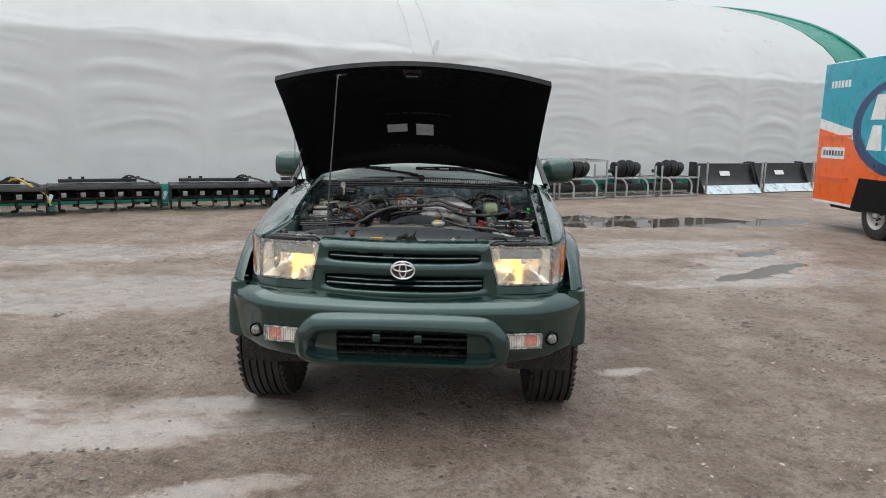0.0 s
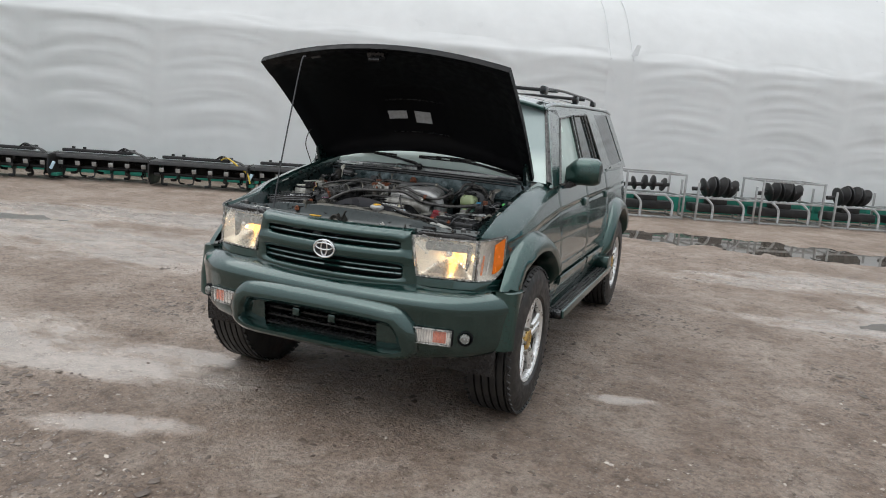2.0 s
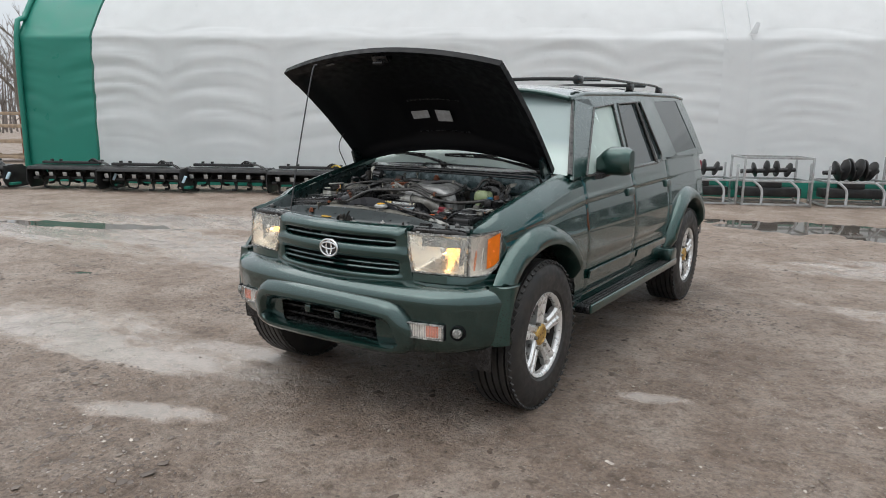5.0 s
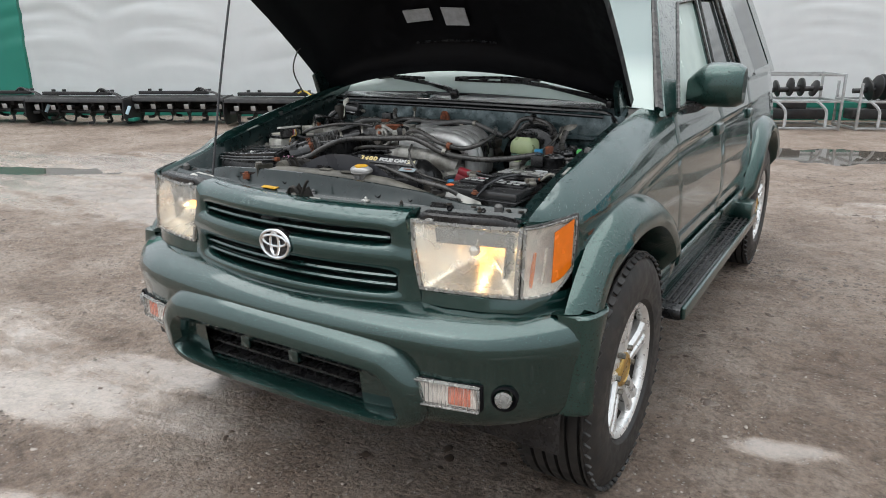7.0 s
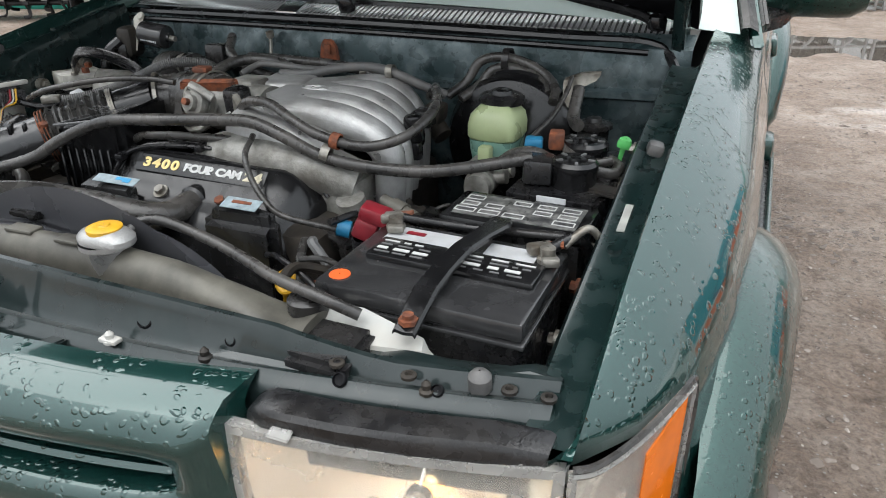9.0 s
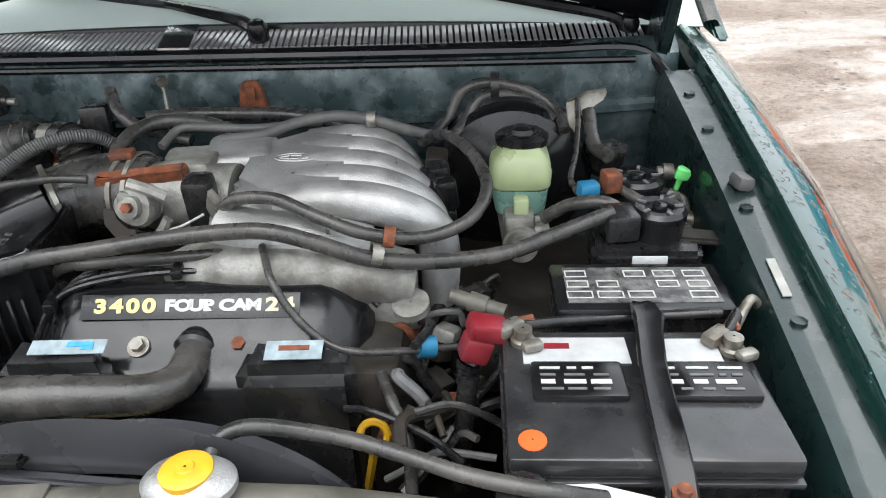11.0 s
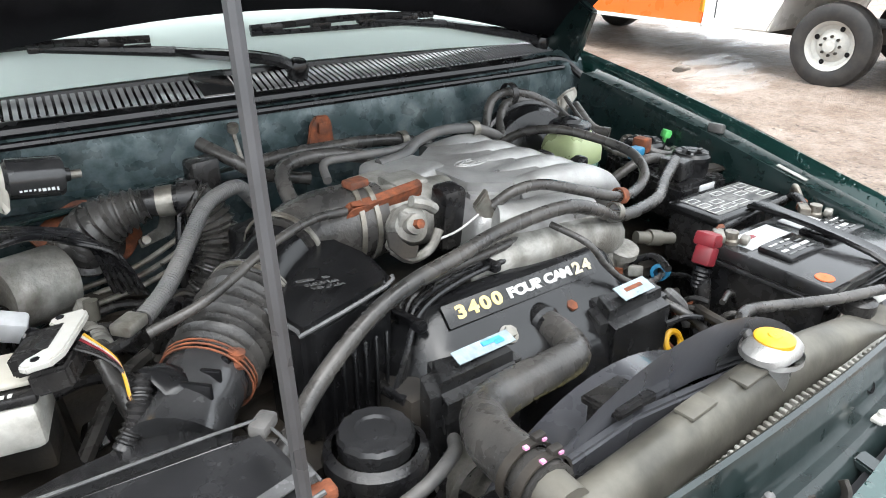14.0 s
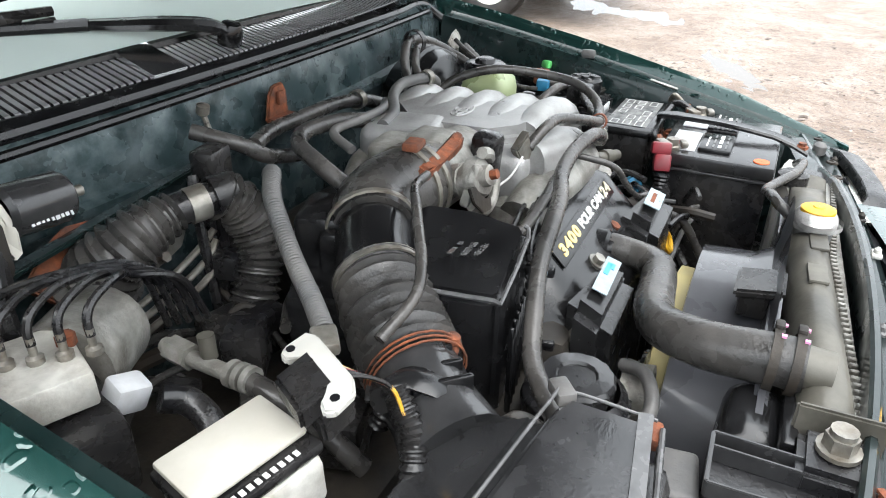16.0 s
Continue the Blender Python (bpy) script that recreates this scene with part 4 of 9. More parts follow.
            if crease:
                x += crease_out(y, z) * (1 if y < 2.9 else max(0.3, 1 - (y - 2.9))) - 0.010 * math.exp(-((z - 0.64) / 0.03) ** 2)
            if i in (0, ny):
                x -= 0.006
            row.append((x, y, z))
        rows.append(row)
    sheet(bm, rows)
    for c in cuts:
        arch_cut(bm, *c)
    return bm


for side in (1, -1):
    flip = (lambda b: b) if side == 1 else mirrored
    # front fender, from the bay gutter over the shoulder and down the side
    bm = bmesh.new()
    rows = []
    ny = 40
    for i in range(ny + 1):
        y = 0.385 + (1.435 - 0.385) * i / ny
        zt = lerp_table(FTOP, y)
        nose = max(0.0, (0.545 - y) / 0.16)
        up = (0.028 if side == 1 else 0.072) * min(1.0, max(0.0, (y - 0.385) / 0.20)) + 0.002
        edge = zt - 0.045 if nose == 0 else 0.921 + 0.010 * (1 - nose) - 0.022 * max(0, 1 - nose * 4)
        inner = (0.687 if side == 1 else 0.687 - 0.122 * min(1, max(0, (y - 0.385) / 0.12))) + 0.004 * min(1, max(0, (y - 0.6) / 0.6))
        xe = bodyx(y, edge)
        r = [(inner - 0.006, y, zt + up - 0.078), (inner - 0.002, y, zt + up - 0.008), (inner + 0.003, y, zt + up), (inner + (xe - inner) * 0.30, y, zt + up * 0.72),
             (inner + (xe - inner) * 0.62, y, zt + up * 0.1 - 0.10 * (zt - edge)), (inner + (xe - inner) * 0.87, y, zt - 0.52 * (zt - edge)), (xe, y, edge)]
        low = 0.42 if nose == 0 else edge - 0.012
        for k in range(1, 46):
            z = edge - (edge - low) * k / 45
            r.append((bodyx(y, z) + crease_out(y, z) * min(1, max(0, (y - 0.52) / 0.08)) - (0.003 * nose * k / 45), y, z))
        rows.append(r)
    sheet(bm, rows)
    arch_cut(bm, AXF, 0.462)
    part("front_fender", flip(bm), PAINT, car)
    fd = part("front_door", flip(side_panel(1.441, 2.268, 0.47, 1.128)), PAINT, car)
    rd = part("rear_door", flip(side_panel(2.274, 3.06, 0.47, 1.145, cuts=((AXR, 0.50),))), PAINT, car)
    part("quarter_panel", flip(side_panel(3.066, 4.28, 0.42, 1.17, cuts=((AXR, 0.462),))), PAINT, car)
    bm = bmesh.new()
    box(bm, (0.775, 2.2, 0.44), (0.05, 1.75, 0.10), bev=0.015)
    part("rocker_panel", flip(bm), PAINT, car)
    for d_, y in ((fd, 2.205), (rd, 3.10 - 0.06)):
        bm = bmesh.new()
        x = bodyx(y, 0.99)
        box(bm, (x + 0.006, y - 0.02, 0.985), (0.022, 0.125, 0.05), (0, -8, 0), 0.010, 3)
        part("door_handle", flip(bm), FLARE, d_)
    for d_, y0, y1 in ((fd, 1.46, 2.25), (rd, 2.29, 2.95)):
        bm = bmesh.new()
        plate(bm, [(bodyx(y0, 0.60) + 0.001, y0, 0.545), (bodyx(y1, 0.60) + 0.001, y1, 0.545), (bodyx(y1, 0.66) + 0.006, y1, 0.60), (bodyx(y0, 0.66) + 0.006, y0, 0.60)], (0.012, 0, 0), 0.005)
        part("side_moulding", flip(bm), PAINT, d_)
    # flares: a swept lip round each arch
    for cy, a0, a1, w in ((AXF, 152, 36, 0.085), (AXR, 160, 10, 0.085)):
        bm = bmesh.new()
        rows = []
        for i in range(41):
            a = radians(a0 + (a1 - a0) * i / 40)
            row = []
            endk = min(1.0, min(i, (40 - i) * (1 if cy == AXR else 4)) / 4 + (0.25 if cy == AXR or i < 20 else 0.75))
            for rr, ox in ((0.440, -0.06), (0.442, 0.030), (0.450, 0.056), (0.470, 0.064), (0.500, 0.056), (0.525, 0.034), (0.538, 0.010), (0.541, -0.008)):
                y, z = cy - math.cos(a) * rr, 0.385 + math.sin(a) * rr
                if cy == AXF and i > 20 and z < 0.703:
                    z = 0.703
                    y = cy - math.sqrt(rr * rr - 0.318 ** 2)
                x = bodyx(max(y, 0.62), max(0.42, z))
                row.append((x + ox * (endk if ox > 0 else 1), y, z))
            rows.append(row)
        sheet(bm, rows)
        part("wheel_arch_flare", flip(bm), FLARE, car, "dull green moulded wheel arch flare")
        bm = bmesh.new()
        rows = []
        for i in range(25):
            a = radians(-10 + 200 * i / 24)
            rows.append([(x, cy - math.cos(a) * 0.455, 0.385 + math.sin(a) * 0.455) for x in (0.50, 0.66, 0.80)])
        sheet(bm, rows)
        sheet(bm, [[(0.50, cy - math.cos(radians(t)) * k * 0.455, 0.385 + math.sin(radians(t)) * k * 0.455) for t in range(-10, 200, 10)] for k in (0.05, 1.0)])
        part("wheel_well", flip(bm), BLACK, car)
    # greenhouse
    def gx(z):
        return 0.772 - 0.36 * (z - 1.13)

    def pane(pts, back=0.0):
        return [(gx(z) - back, y, z) for y, z in pts]

    for name, pts, mt, d_ in (("window_pane", [(1.50, 1.125), (1.905, 1.505), (2.255, 1.535), (2.205, 1.125)], GLASS, fd),
                              ("window_pane", [(2.285, 1.13), (2.345, 1.54), (2.725, 1.559), (2.815, 1.14)], TINT, rd),
                              ("vent_pane", [(2.840, 1.14), (2.750, 1.560), (2.83, 1.565), (2.985, 1.19), (2.95, 1.15)], TINT, rd)):
        bm = bmesh.new()
        plate(bm, pane(pts, 0.012), (-0.004, 0, 0))
        ob = part(name, flip(bm), mt, d_)
        ob.visible_shadow = False
        bm = bmesh.new()
        ring_ = pane(pts, -0.001)
        for p, q in zip(ring_, ring_[1:] + ring_[:1]):
            cyl(bm, p, q, 0.0065, n=6)
        part("window_seal", flip(bm), RUBBER, d_)
    bm = bmesh.new()
    plate(bm, pane([(3.375, 1.185), (3.165, 1.575), (3.79, 1.60), (4.03, 1.215)], 0.004), (-0.004, 0, 0))
    part("quarter_window", flip(bm), TINT, car)
    for name, pts in (("pillar", [(1.30, 1.11), (1.44, 1.125), (1.50, 1.13), (1.905, 1.51), (1.86, 1.56), (1.64, 1.55)]),
                      ("pillar", [(2.20, 1.12), (2.29, 1.12), (2.35, 1.545), (2.25, 1.54)]),
                      ("pillar", [(2.95, 1.14), (3.05, 1.15), (3.42, 1.16), (3.375, 1.185), (3.165, 1.58), (2.825, 1.57), (2.985, 1.19)]),
                      ("pillar", [(4.03, 1.21), (4.02, 1.16), (4.22, 1.16), (4.13, 1.40), (3.99, 1.625), (3.785, 1.605)]),
                      ("roof_side", [(1.60, 1.545), (1.905, 1.505), (2.255, 1.535), (2.345, 1.54), (2.83, 1.565), (3.165, 1.575), (3.79, 1.60), (4.0, 1.61), (3.97, 1.645), (3.0, 1.625), (1.75, 1.585)]),
                      ("window_sill", [(1.44, 1.115), (1.50, 1.13), (2.25, 1.13), (2.25, 1.105)]), ("window_sill", [(2.27, 1.12), (2.29, 1.14), (2.66, 1.15), (2.97, 1.165), (3.05, 1.13)]),
                      ("window_sill", [(3.05, 1.14), (3.375, 1.19), (4.03, 1.22), (4.05, 1.15)])):
        bm = bmesh.new()
        plate(bm, pane(pts), (-0.022, 0, 0), 0.005)
        part(name, flip(bm), PAINT, car)
    # mirror
    bm = bmesh.new()
    prof = []
    for k in range(9):
        t = k / 8
        x = 0.757 + 0.200 * t
        s = 1 - max(0.0, 2 * t - 1) ** 6 * 0.22
        up = 0.30 + 0.70 * math.sin(min(1.0, t / 0.42) * math.pi / 2) if t < 0.42 else 1.0
        prof.append([(x, 1.72 + 0.060 * math.cos(a) * s * (1.25 if math.cos(a) < 0 else 0.7) * (0.6 + 0.4 * min(1.0, t / 0.3)), 1.198 + 0.086 * math.copysign(abs(math.sin(a)) ** 0.6, math.sin(a)) * s * (up if math.sin(a) > 0 else 0.92)) for a in (2 * math.pi * i / 24 for i in range(24))])
    rings(bm, prof)
    mi = part("door_mirror", flip(bm), FLARE, fd, "green door mirror housing")
    bm = bmesh.new()
    plate(bm, [(0.755, 1.60, 1.09), (0.81, 1.66, 1.10), (0.83, 1.74, 1.115), (0.755, 1.74, 1.12)], (0, 0, 0.035), 0.006)
    part("mirror_foot", flip(bm), BLACK, mi)
    # step board
    sb = bmesh.new()
    box(sb, (0.826, 2.21, 0.392), (0.125, 1.70, 0.045), bev=0.014)
    ob = part("step_board", flip(sb), BLACK, car, "black running board with ribbed tread and green edge")
    for k in range(4):
        bm = bmesh.new()
        box(bm, (0.790 + k * 0.024, 2.21, 0.4165), (0.010, 1.56, 0.010), bev=0.003)
        part("tread_strip", flip(bm), TYRE, ob)
    bm = bmesh.new()
    box(bm, (0.889, 2.21, 0.402), (0.020, 1.70, 0.05), bev=0.009, seg=3)
    part("step_edge", flip(bm), FLARE, ob)
    bm = bmesh.new()
    box(bm, (0.838, 3.02, 0.455), (0.10, 0.15, 0.10), bev=0.02)
    part("step_end_block", flip(bm), FLARE, ob)
    # roof rail
    bm = bmesh.new()
    tube(bm, [(0.50, 1.93, 1.655), (0.505, 2.02, 1.688), (0.51, 2.5, 1.705), (0.51, 2.95, 1.706), (0.51, 3.4, 1.708), (0.505, 3.60, 1.700), (0.50, 3.68, 1.665)], 0.009, 8, 4)
    rail = part("roof_rail", flip(bm), SATIN, car)
    for y in (1.96, 2.93, 3.64):
        bm = bmesh.new()
        box(bm, (0.505, y, 1.675), (0.038, 0.10, 0.055), bev=0.014)
        part("rail_foot", flip(bm), SATIN, rail)
    # tail lamp
    bm = bmesh.new()
    box(bm, (0.690, 4.300, 0.98), (0.09, 0.05, 0.24), (0, 0, -35), 0.014)
    part("tail_lamp", flip(bm), RED, car)

# roof, with cross bars
bm = bmesh.new()
rows = []
for i in range(21):
    k = i / 20
    y = 1.60 + 2.42 * k
    ze = lerp_table([(0, 1.555), (0.1, 1.588), (0.5, 1.625), (0.9, 1.642), (1, 1.625)], k)
    rows.append([(t * (0.604 - 0.014 * k), y - 0.05 * (1 - t * t) * (1 - k) ** 6, ze + 0.058 * (1 - abs(t) ** 2.8)) for t in (-1 + j / 12 for j in range(25))])
sheet(bm, rows, (0, 0, -0.012))
part("roof_panel", bm, DRYPAINT, car)
for s in (1, -1):
    bm = bmesh.new()
    tube(bm, [(s * (r[-1][0] - 0.004), r[-1][1], r[-1][2] - 0.006) for r in rows], 0.0165, 12, 2)
    part("roof_edge", bm, DRYPAINT, car)
bm = bmesh.new()
tube(bm, [(p[0], p[1] + 0.004, p[2] - 0.006) for p in rows[0][::2]], 0.0140, 12, 2)
part("roof_edge", bm, DRYPAINT, car)
for y in (2.35, 3.3):
    bm = bmesh.new()
    tube(bm, [(-0.50, y, 1.698), (0, y, 1.712), (0.50, y, 1.698)], 0.010, 8, 4, flat=1.3)
    part("cross_bar", bm, SATIN, car)
# rear
bm = bmesh.new()
rows = []
for z, y in ((0.50, 4.27), (0.80, 4.29), (1.14, 4.25), (1.35, 4.14), (1.62, 4.0)):
    w = lerp_table([(0.5, 0.74), (1.14, 0.72), (1.62, 0.58)], z)
    rows.append([(w * t, y + 0.04 * (1 - t * t), z) for t in (-1, -0.8, -0.4, 0, 0.4, 0.8, 1)])
sheet(bm, rows, (0, -0.02, 0))
part("tailgate", bm, PAINT, car)
bm = bmesh.new()
sheet(bm, [[(x * 0.79, 4.22 + 0.10 * (1 - (x) ** 6), z) for x in (-1, -0.97, -0.9, -0.6, 0, 0.6, 0.9, 0.97, 1)] for z in (0.46, 0.52, 0.60, 0.64)], (0, -0.06, 0))
part("rear_bumper", bm, BLACK, car)
# windscreen
bm = bmesh.new()
rows = []
for i in range(9):
    k = i / 8
    w = 0.735 - 0.142 * k
    q = w / (0.668 - 0.075 * k)
    rows.append([(w * t, 1.245 + 0.375 * k + 0.062 * (q * t) ** 2 * (1 - 0.4 * k) + 0.02 * k * (1 - k), 1.168 - 0.03 * (q * t) ** 2 * (1 - k) + 0.40 * k + 0.02 * (1 - t * t) * k) for t in (x / 8 for x in range(-8, 9))])
sheet(bm, rows, (0, -0.005, 0.002))
ws = part("windscreen", bm, SCREEN, car)
ws.visible_shadow = False
# front faces of the windscreen pillars
for s in (1, -1):
    bm = bmesh.new()
    rows = []
    for i in range(9):
        k = i / 8
        z = 1.138 + 0.43 * k
        a = Vector((s * (0.735 - 0.142 * k), 1.318 + 0.339 * k, z))
        b = Vector((s * (0.772 - 0.36 * (z - 1.13) - 0.004), 1.315 + 0.345 * k, z))
        rows.append([a + Vector((0, 0.004, 0)), a + Vector((s * 0.004, -0.008, 0.006)), a.lerp(b, 0.5) + Vector((0, -0.008, 0.008)), b])
    sheet(bm, rows)
    part("screen_trim", bm, RUBBER, car)
# cabin behind the glass
bm = bmesh.new()
sheet(bm, [[(x, y, z) for x in (-0.66, 0, 0.66)] for y, z in ((1.27, 1.09), (1.45, 1.12), (1.75, 1.08), (1.80, 0.80), (1.95, 0.60))])
part("dashboard", bm, CABIN, car)
bm = bmesh.new()
lathe(bm, [(0.165, -0.012), (0.185, -0.012), (0.19, 0), (0.185, 0.012), (0.165, 0.012)], (0.36, 1.93, 1.06), (0, 0.85, 0.5), 28)
part("steering_wheel", bm, BLACK, car)
for x in (-0.36, 0.36):
    bm = bmesh.new()
    box(bm, (x, 2.30, 0.72), (0.48, 0.50, 0.18), bev=0.05, seg=3)
    box(bm, (x, 2.58, 1.02), (0.46, 0.14, 0.62), (-14, 0, 0), 0.05, 3)
    box(bm, (x, 2.66, 1.40), (0.26, 0.10, 0.17), (-10, 0, 0), 0.035, 3)
    part("front_seat", bm, CABIN, car)
bm = bmesh.new()
box(bm, (0, 3.40, 1.0), (1.25, 0.14, 0.62), (-14, 0, 0), 0.05, 3)
box(bm, (0, 3.15, 0.72), (1.25, 0.50, 0.16), bev=0.05, seg=3)
part("rear_bench", bm, CABIN, car)
bm = bmesh.new()
box(bm, (0, 2.75, 0.50), (1.50, 2.7, 0.06))
part("cabin_floor", bm, CABIN, car)
bm = bmesh.new()
box(bm, (0, 2.70, 0.42), (1.46, 3.1, 0.10), bev=0.02)
box(bm, (0, 0.75, 0.40), (0.98, 0.9, 0.06), bev=0.02)
box(bm, (0, 0.95, 0.42), (0.75, 0.8, 0.12), bev=0.03)
box(bm, (0, 0.86, 0.37), (1.25, 0.07, 0.07), bev=0.02)
# added undertray, unseen, to keep light off the ground below
box(bm, (0, 0.50, 0.40), (1.00, 0.42, 0.012), (6, 0, 0), 0.004)
box(bm, (0, 3.535, 0.36), (1.30, 0.10, 0.10), bev=0.03)
part("underbody", bm, DARK, car)


# ---- wheels ----
def wheel(y, side):
    w = empty("wheel")
    w.parent = car
    bm = bmesh.new()
    R, W = TYRER, 0.125
    prof = [(0.215, -W + 0.02), (0.235, -W), (0.30, -W - 0.006), (0.345, -W + 0.004), (R - 0.012, -W + 0.022)]
    for k in range(6):
        x0 = -W + 0.03 + k * (2 * W - 0.06) / 5
        if k:
            prof += [(R - 0.016, x0 - 0.010), (R - 0.016, x0 - 0.001)]
        prof += [(R, x0 + 0.0), (R, x0 + 0.027 if k < 5 else x0 + 0.004)]
    prof += [(R - 0.012, W - 0.022), (0.345, W - 0.004), (0.30, W + 0.006), (0.235, W), (0.215, W - 0.02)]
    lathe(bm, prof, (0, 0, 0), (1, 0, 0), 64)
    # blocks of the shoulder and grooves cut across the tread
    for i in range(58):
        a = 2 * math.pi * i / 58
        for sx in (-1, 1):
            q = Vector((sx * (W - 0.020), (R - 0.011) * math.cos(a + sx * 0.02), (R - 0.011) * math.sin(a + sx * 0.02)))
            box(bm, q, (0.026, 0.028, 0.010), (math.degrees(a) - 90, sx * 26, 0), 0.002, 1)
    part("tyre", bm, TYRE, w, "black all-terrain tyre with muddy sidewall")
    bm = bmesh.new()
    lathe(bm, [(0.200, 0.104), (0.206, 0.112), (0.218, 0.116), (0.222, 0.108), (0.212, 0.095), (0.198, 0.080), (0.196, 0.094), (0.200, 0.104)], (0, 0, 0), (1, 0, 0), 48)
    for i in range(5):
        a0 = 2 * math.pi * i / 5 + 0.31
        loops = []
        for r, hw, x, t in ((0.040, 0.040, 0.092, 0.03), (0.10, 0.037, 0.098, 0.026), (0.155, 0.042, 0.104, 0.022), (0.204, 0.058, 0.106, 0.02)):
            d = Vector((0, math.cos(a0), math.sin(a0)))
            e = Vector((0, -math.sin(a0), math.cos(a0)))
            c = d * r
            loops.append([c + e * hw * 0.75 + Vector((x, 0, 0)), c + e * hw + Vector((x - 0.012, 0, 0)), c + e * hw * 0.9 + Vector((x - t - 0.02, 0, 0)), c - e * hw * 0.9 + Vector((x - t - 0.02, 0, 0)), c - e * hw + Vector((x - 0.012, 0, 0)), c - e * hw * 0.75 + Vector((x, 0, 0)), c - e * hw * 0.25 + Vector((x, 0, 0)), c + Vector((x - 0.010, 0, 0)), c + e * hw * 0.25 + Vector((x, 0, 0))])
        rings(bm, loops)
    rim = part("rim", bm, ALLOY, w, "five-spoke silver alloy rim")
    # alloy barrel coloured dark, painting the shade between the spokes
    bm = bmesh.new()
    lathe(bm, [(0.213, 0.090), (0.196, 0.060), (0.186, -0.10), (0.215, -0.11)], (0, 0, 0), (1, 0, 0), 48)
    part("barrel", bm, DARK, rim)
    bm = bmesh.new()
    lathe(bm, [(0.056, 0.080), (0.056, 0.096), (0.050, 0.102), (0.040, 0.104), (0.037, 0.101), (0.002, 0.102)], (0, 0, 0), (1, 0, 0), 24)
    part("hub_cap", bm, GOLD, rim, "worn gold hub cap")
    for i in range(6):
        a = 2 * math.pi * i / 6
        bm = bmesh.new()
        cyl(bm, (0.085, 0.072 * math.cos(a), 0.072 * math.sin(a)), (0.108, 0.072 * math.cos(a), 0.072 * math.sin(a)), 0.0095, n=6)
        part("lug_nut", bm, STEEL, rim)
    bm = bmesh.new()
    lathe(bm, [(0.02, -0.06), (0.15, -0.06), (0.15, -0.02), (0.02, -0.02)], (0, 0, 0), (1, 0, 0), 32)
    part("brake_disc", bm, DARK, w)
    k = 0.975 if side == 1 else 1.02
    w.matrix_local = pose(side * 0.738, y, TYRER - 0.008, 0, 0, 0 if side == 1 else 180) @ Matrix.Diagonal((0.96, k, k, 1))
    return w


for y in (AXF, AXR):
    for s in (1, -1):
        wheel(y, s)

# ---- bumper, grille, lamps ----
def bumper_line(z):
    """How far the bumper's face stands forward, by height: (y, wrap)."""
    return lerp_table([(0.335, 0.255), (0.36, 0.225), (0.42, 0.205), (0.55, 0.192), (0.625, 0.180), (0.655, 0.190), (0.680, 0.225), (0.700, 0.285)], z)


def bow(x):
    """The front's curve in plan."""
    a = abs(x)
    return 0.055 * (a / 0.6) ** 2 if a < 0.6 else 0.055 + 0.30 * (a - 0.6) + 1.9 * (a - 0.6) ** 2


FRONTX = [-0.862, -0.858, -0.84, -0.80, -0.76, -0.70, -0.64, -0.56, -0.48, -0.40, -0.30, -0.20, -0.10]
FRONTX = FRONTX + [0.0] + [-x for x in FRONTX[::-1]]


def corner(x, y):
    """Wraps the bumper's ends back along the fender."""
    a = abs(x)
    return y if a < 0.84 else min(y + (a - 0.84) * 6.5, max(y, 0.455))


bm = bmesh.new()
rows = []
for z in (0.335, 0.345, 0.36, 0.39, 0.42, 0.46, 0.50, 0.55, 0.585, 0.60, 0.625, 0.645, 0.660, 0.675, 0.690, 0.700):
    rows.append([(x, corner(x, bumper_line(z) + bow(x)), z + (0.016 + 0.062 * (abs(x) / 0.8) ** 2) * max(0.0, (0.50 - z) / 0.165)) for x in FRONTX])
top = [(x * (1 if abs(x) < 0.85 else 0.985), min(0.37 + bow(x), 0.56), 0.702) for x in FRONTX]
rows.append(top)
sheet(bm, rows)
# opening in the middle
cut = [f for f in bm.faces if abs(f.calc_center_median().x) < 0.33 and 0.40 < f.calc_center_median().z < 0.53 and f.calc_center_median().y < 0.3]
bmesh.ops.delete(bm, geom=cut, context='FACES')
bumper = part("front_bumper", bm, BUMPER, car, "dark green moulded front bumper")
for s in (1, -1):
    bm = bmesh.new()
    rows = []
    for z in (0.432, 0.440, 0.452, 0.475, 0.50, 0.55, 0.60, 0.64, 0.680, 0.696, 0.700):
        yb = max(AXF - math.sqrt(0.440 ** 2 - (z - 0.385) ** 2), 0.452)
        yf = 0.405 + 0.010 * (z - 0.35) / 0.35
        x0 = 0.816
        tuck = 0.006 if z > 0.698 else (0.016 if z < 0.435 else 0.0)
        rows.append([((x0 + ox - tuck) * s, yb + (yf - yb) * f, z) for f, ox in ((0.0, -0.08), (0.0, 0.036), (0.06, 0.050), (0.22, 0.057), (0.45, 0.054), (0.70, 0.046), (0.88, 0.034), (1.0, 0.012), (1.0, -0.04))])
    rows.append([((x0 - 0.06) * s, p[1], p[2]) for p in rows[-1]])
    sheet(bm, rows)
    part("bumper_end", bm, FLARE, bumper)
# raised surround round the lower opening
bm = bmesh.new()
path = [(-0.15, 0.388), (-0.34, 0.386), (-0.415, 0.394), (-0.452, 0.420), (-0.450, 0.455), (-0.438, 0.505), (-0.400, 0.553), (-0.34, 0.570), (-0.15, 0.580)]
path = path + [(-x, z) for x, z in path[::-1]]
pts = spline([(x, 0.162 + bow(x) * 0.9 + 0.022 * max(0.0, min(1.0, (0.50 - z) / 0.10)), z) for x, z in path + path[:1]], 5)[:-1]
loops = []
for i, p in enumerate(pts):
    d = (pts[(i + 1) % len(pts)] - pts[i - 1]).normalized()
    nrm = Vector((0, -1, 0))
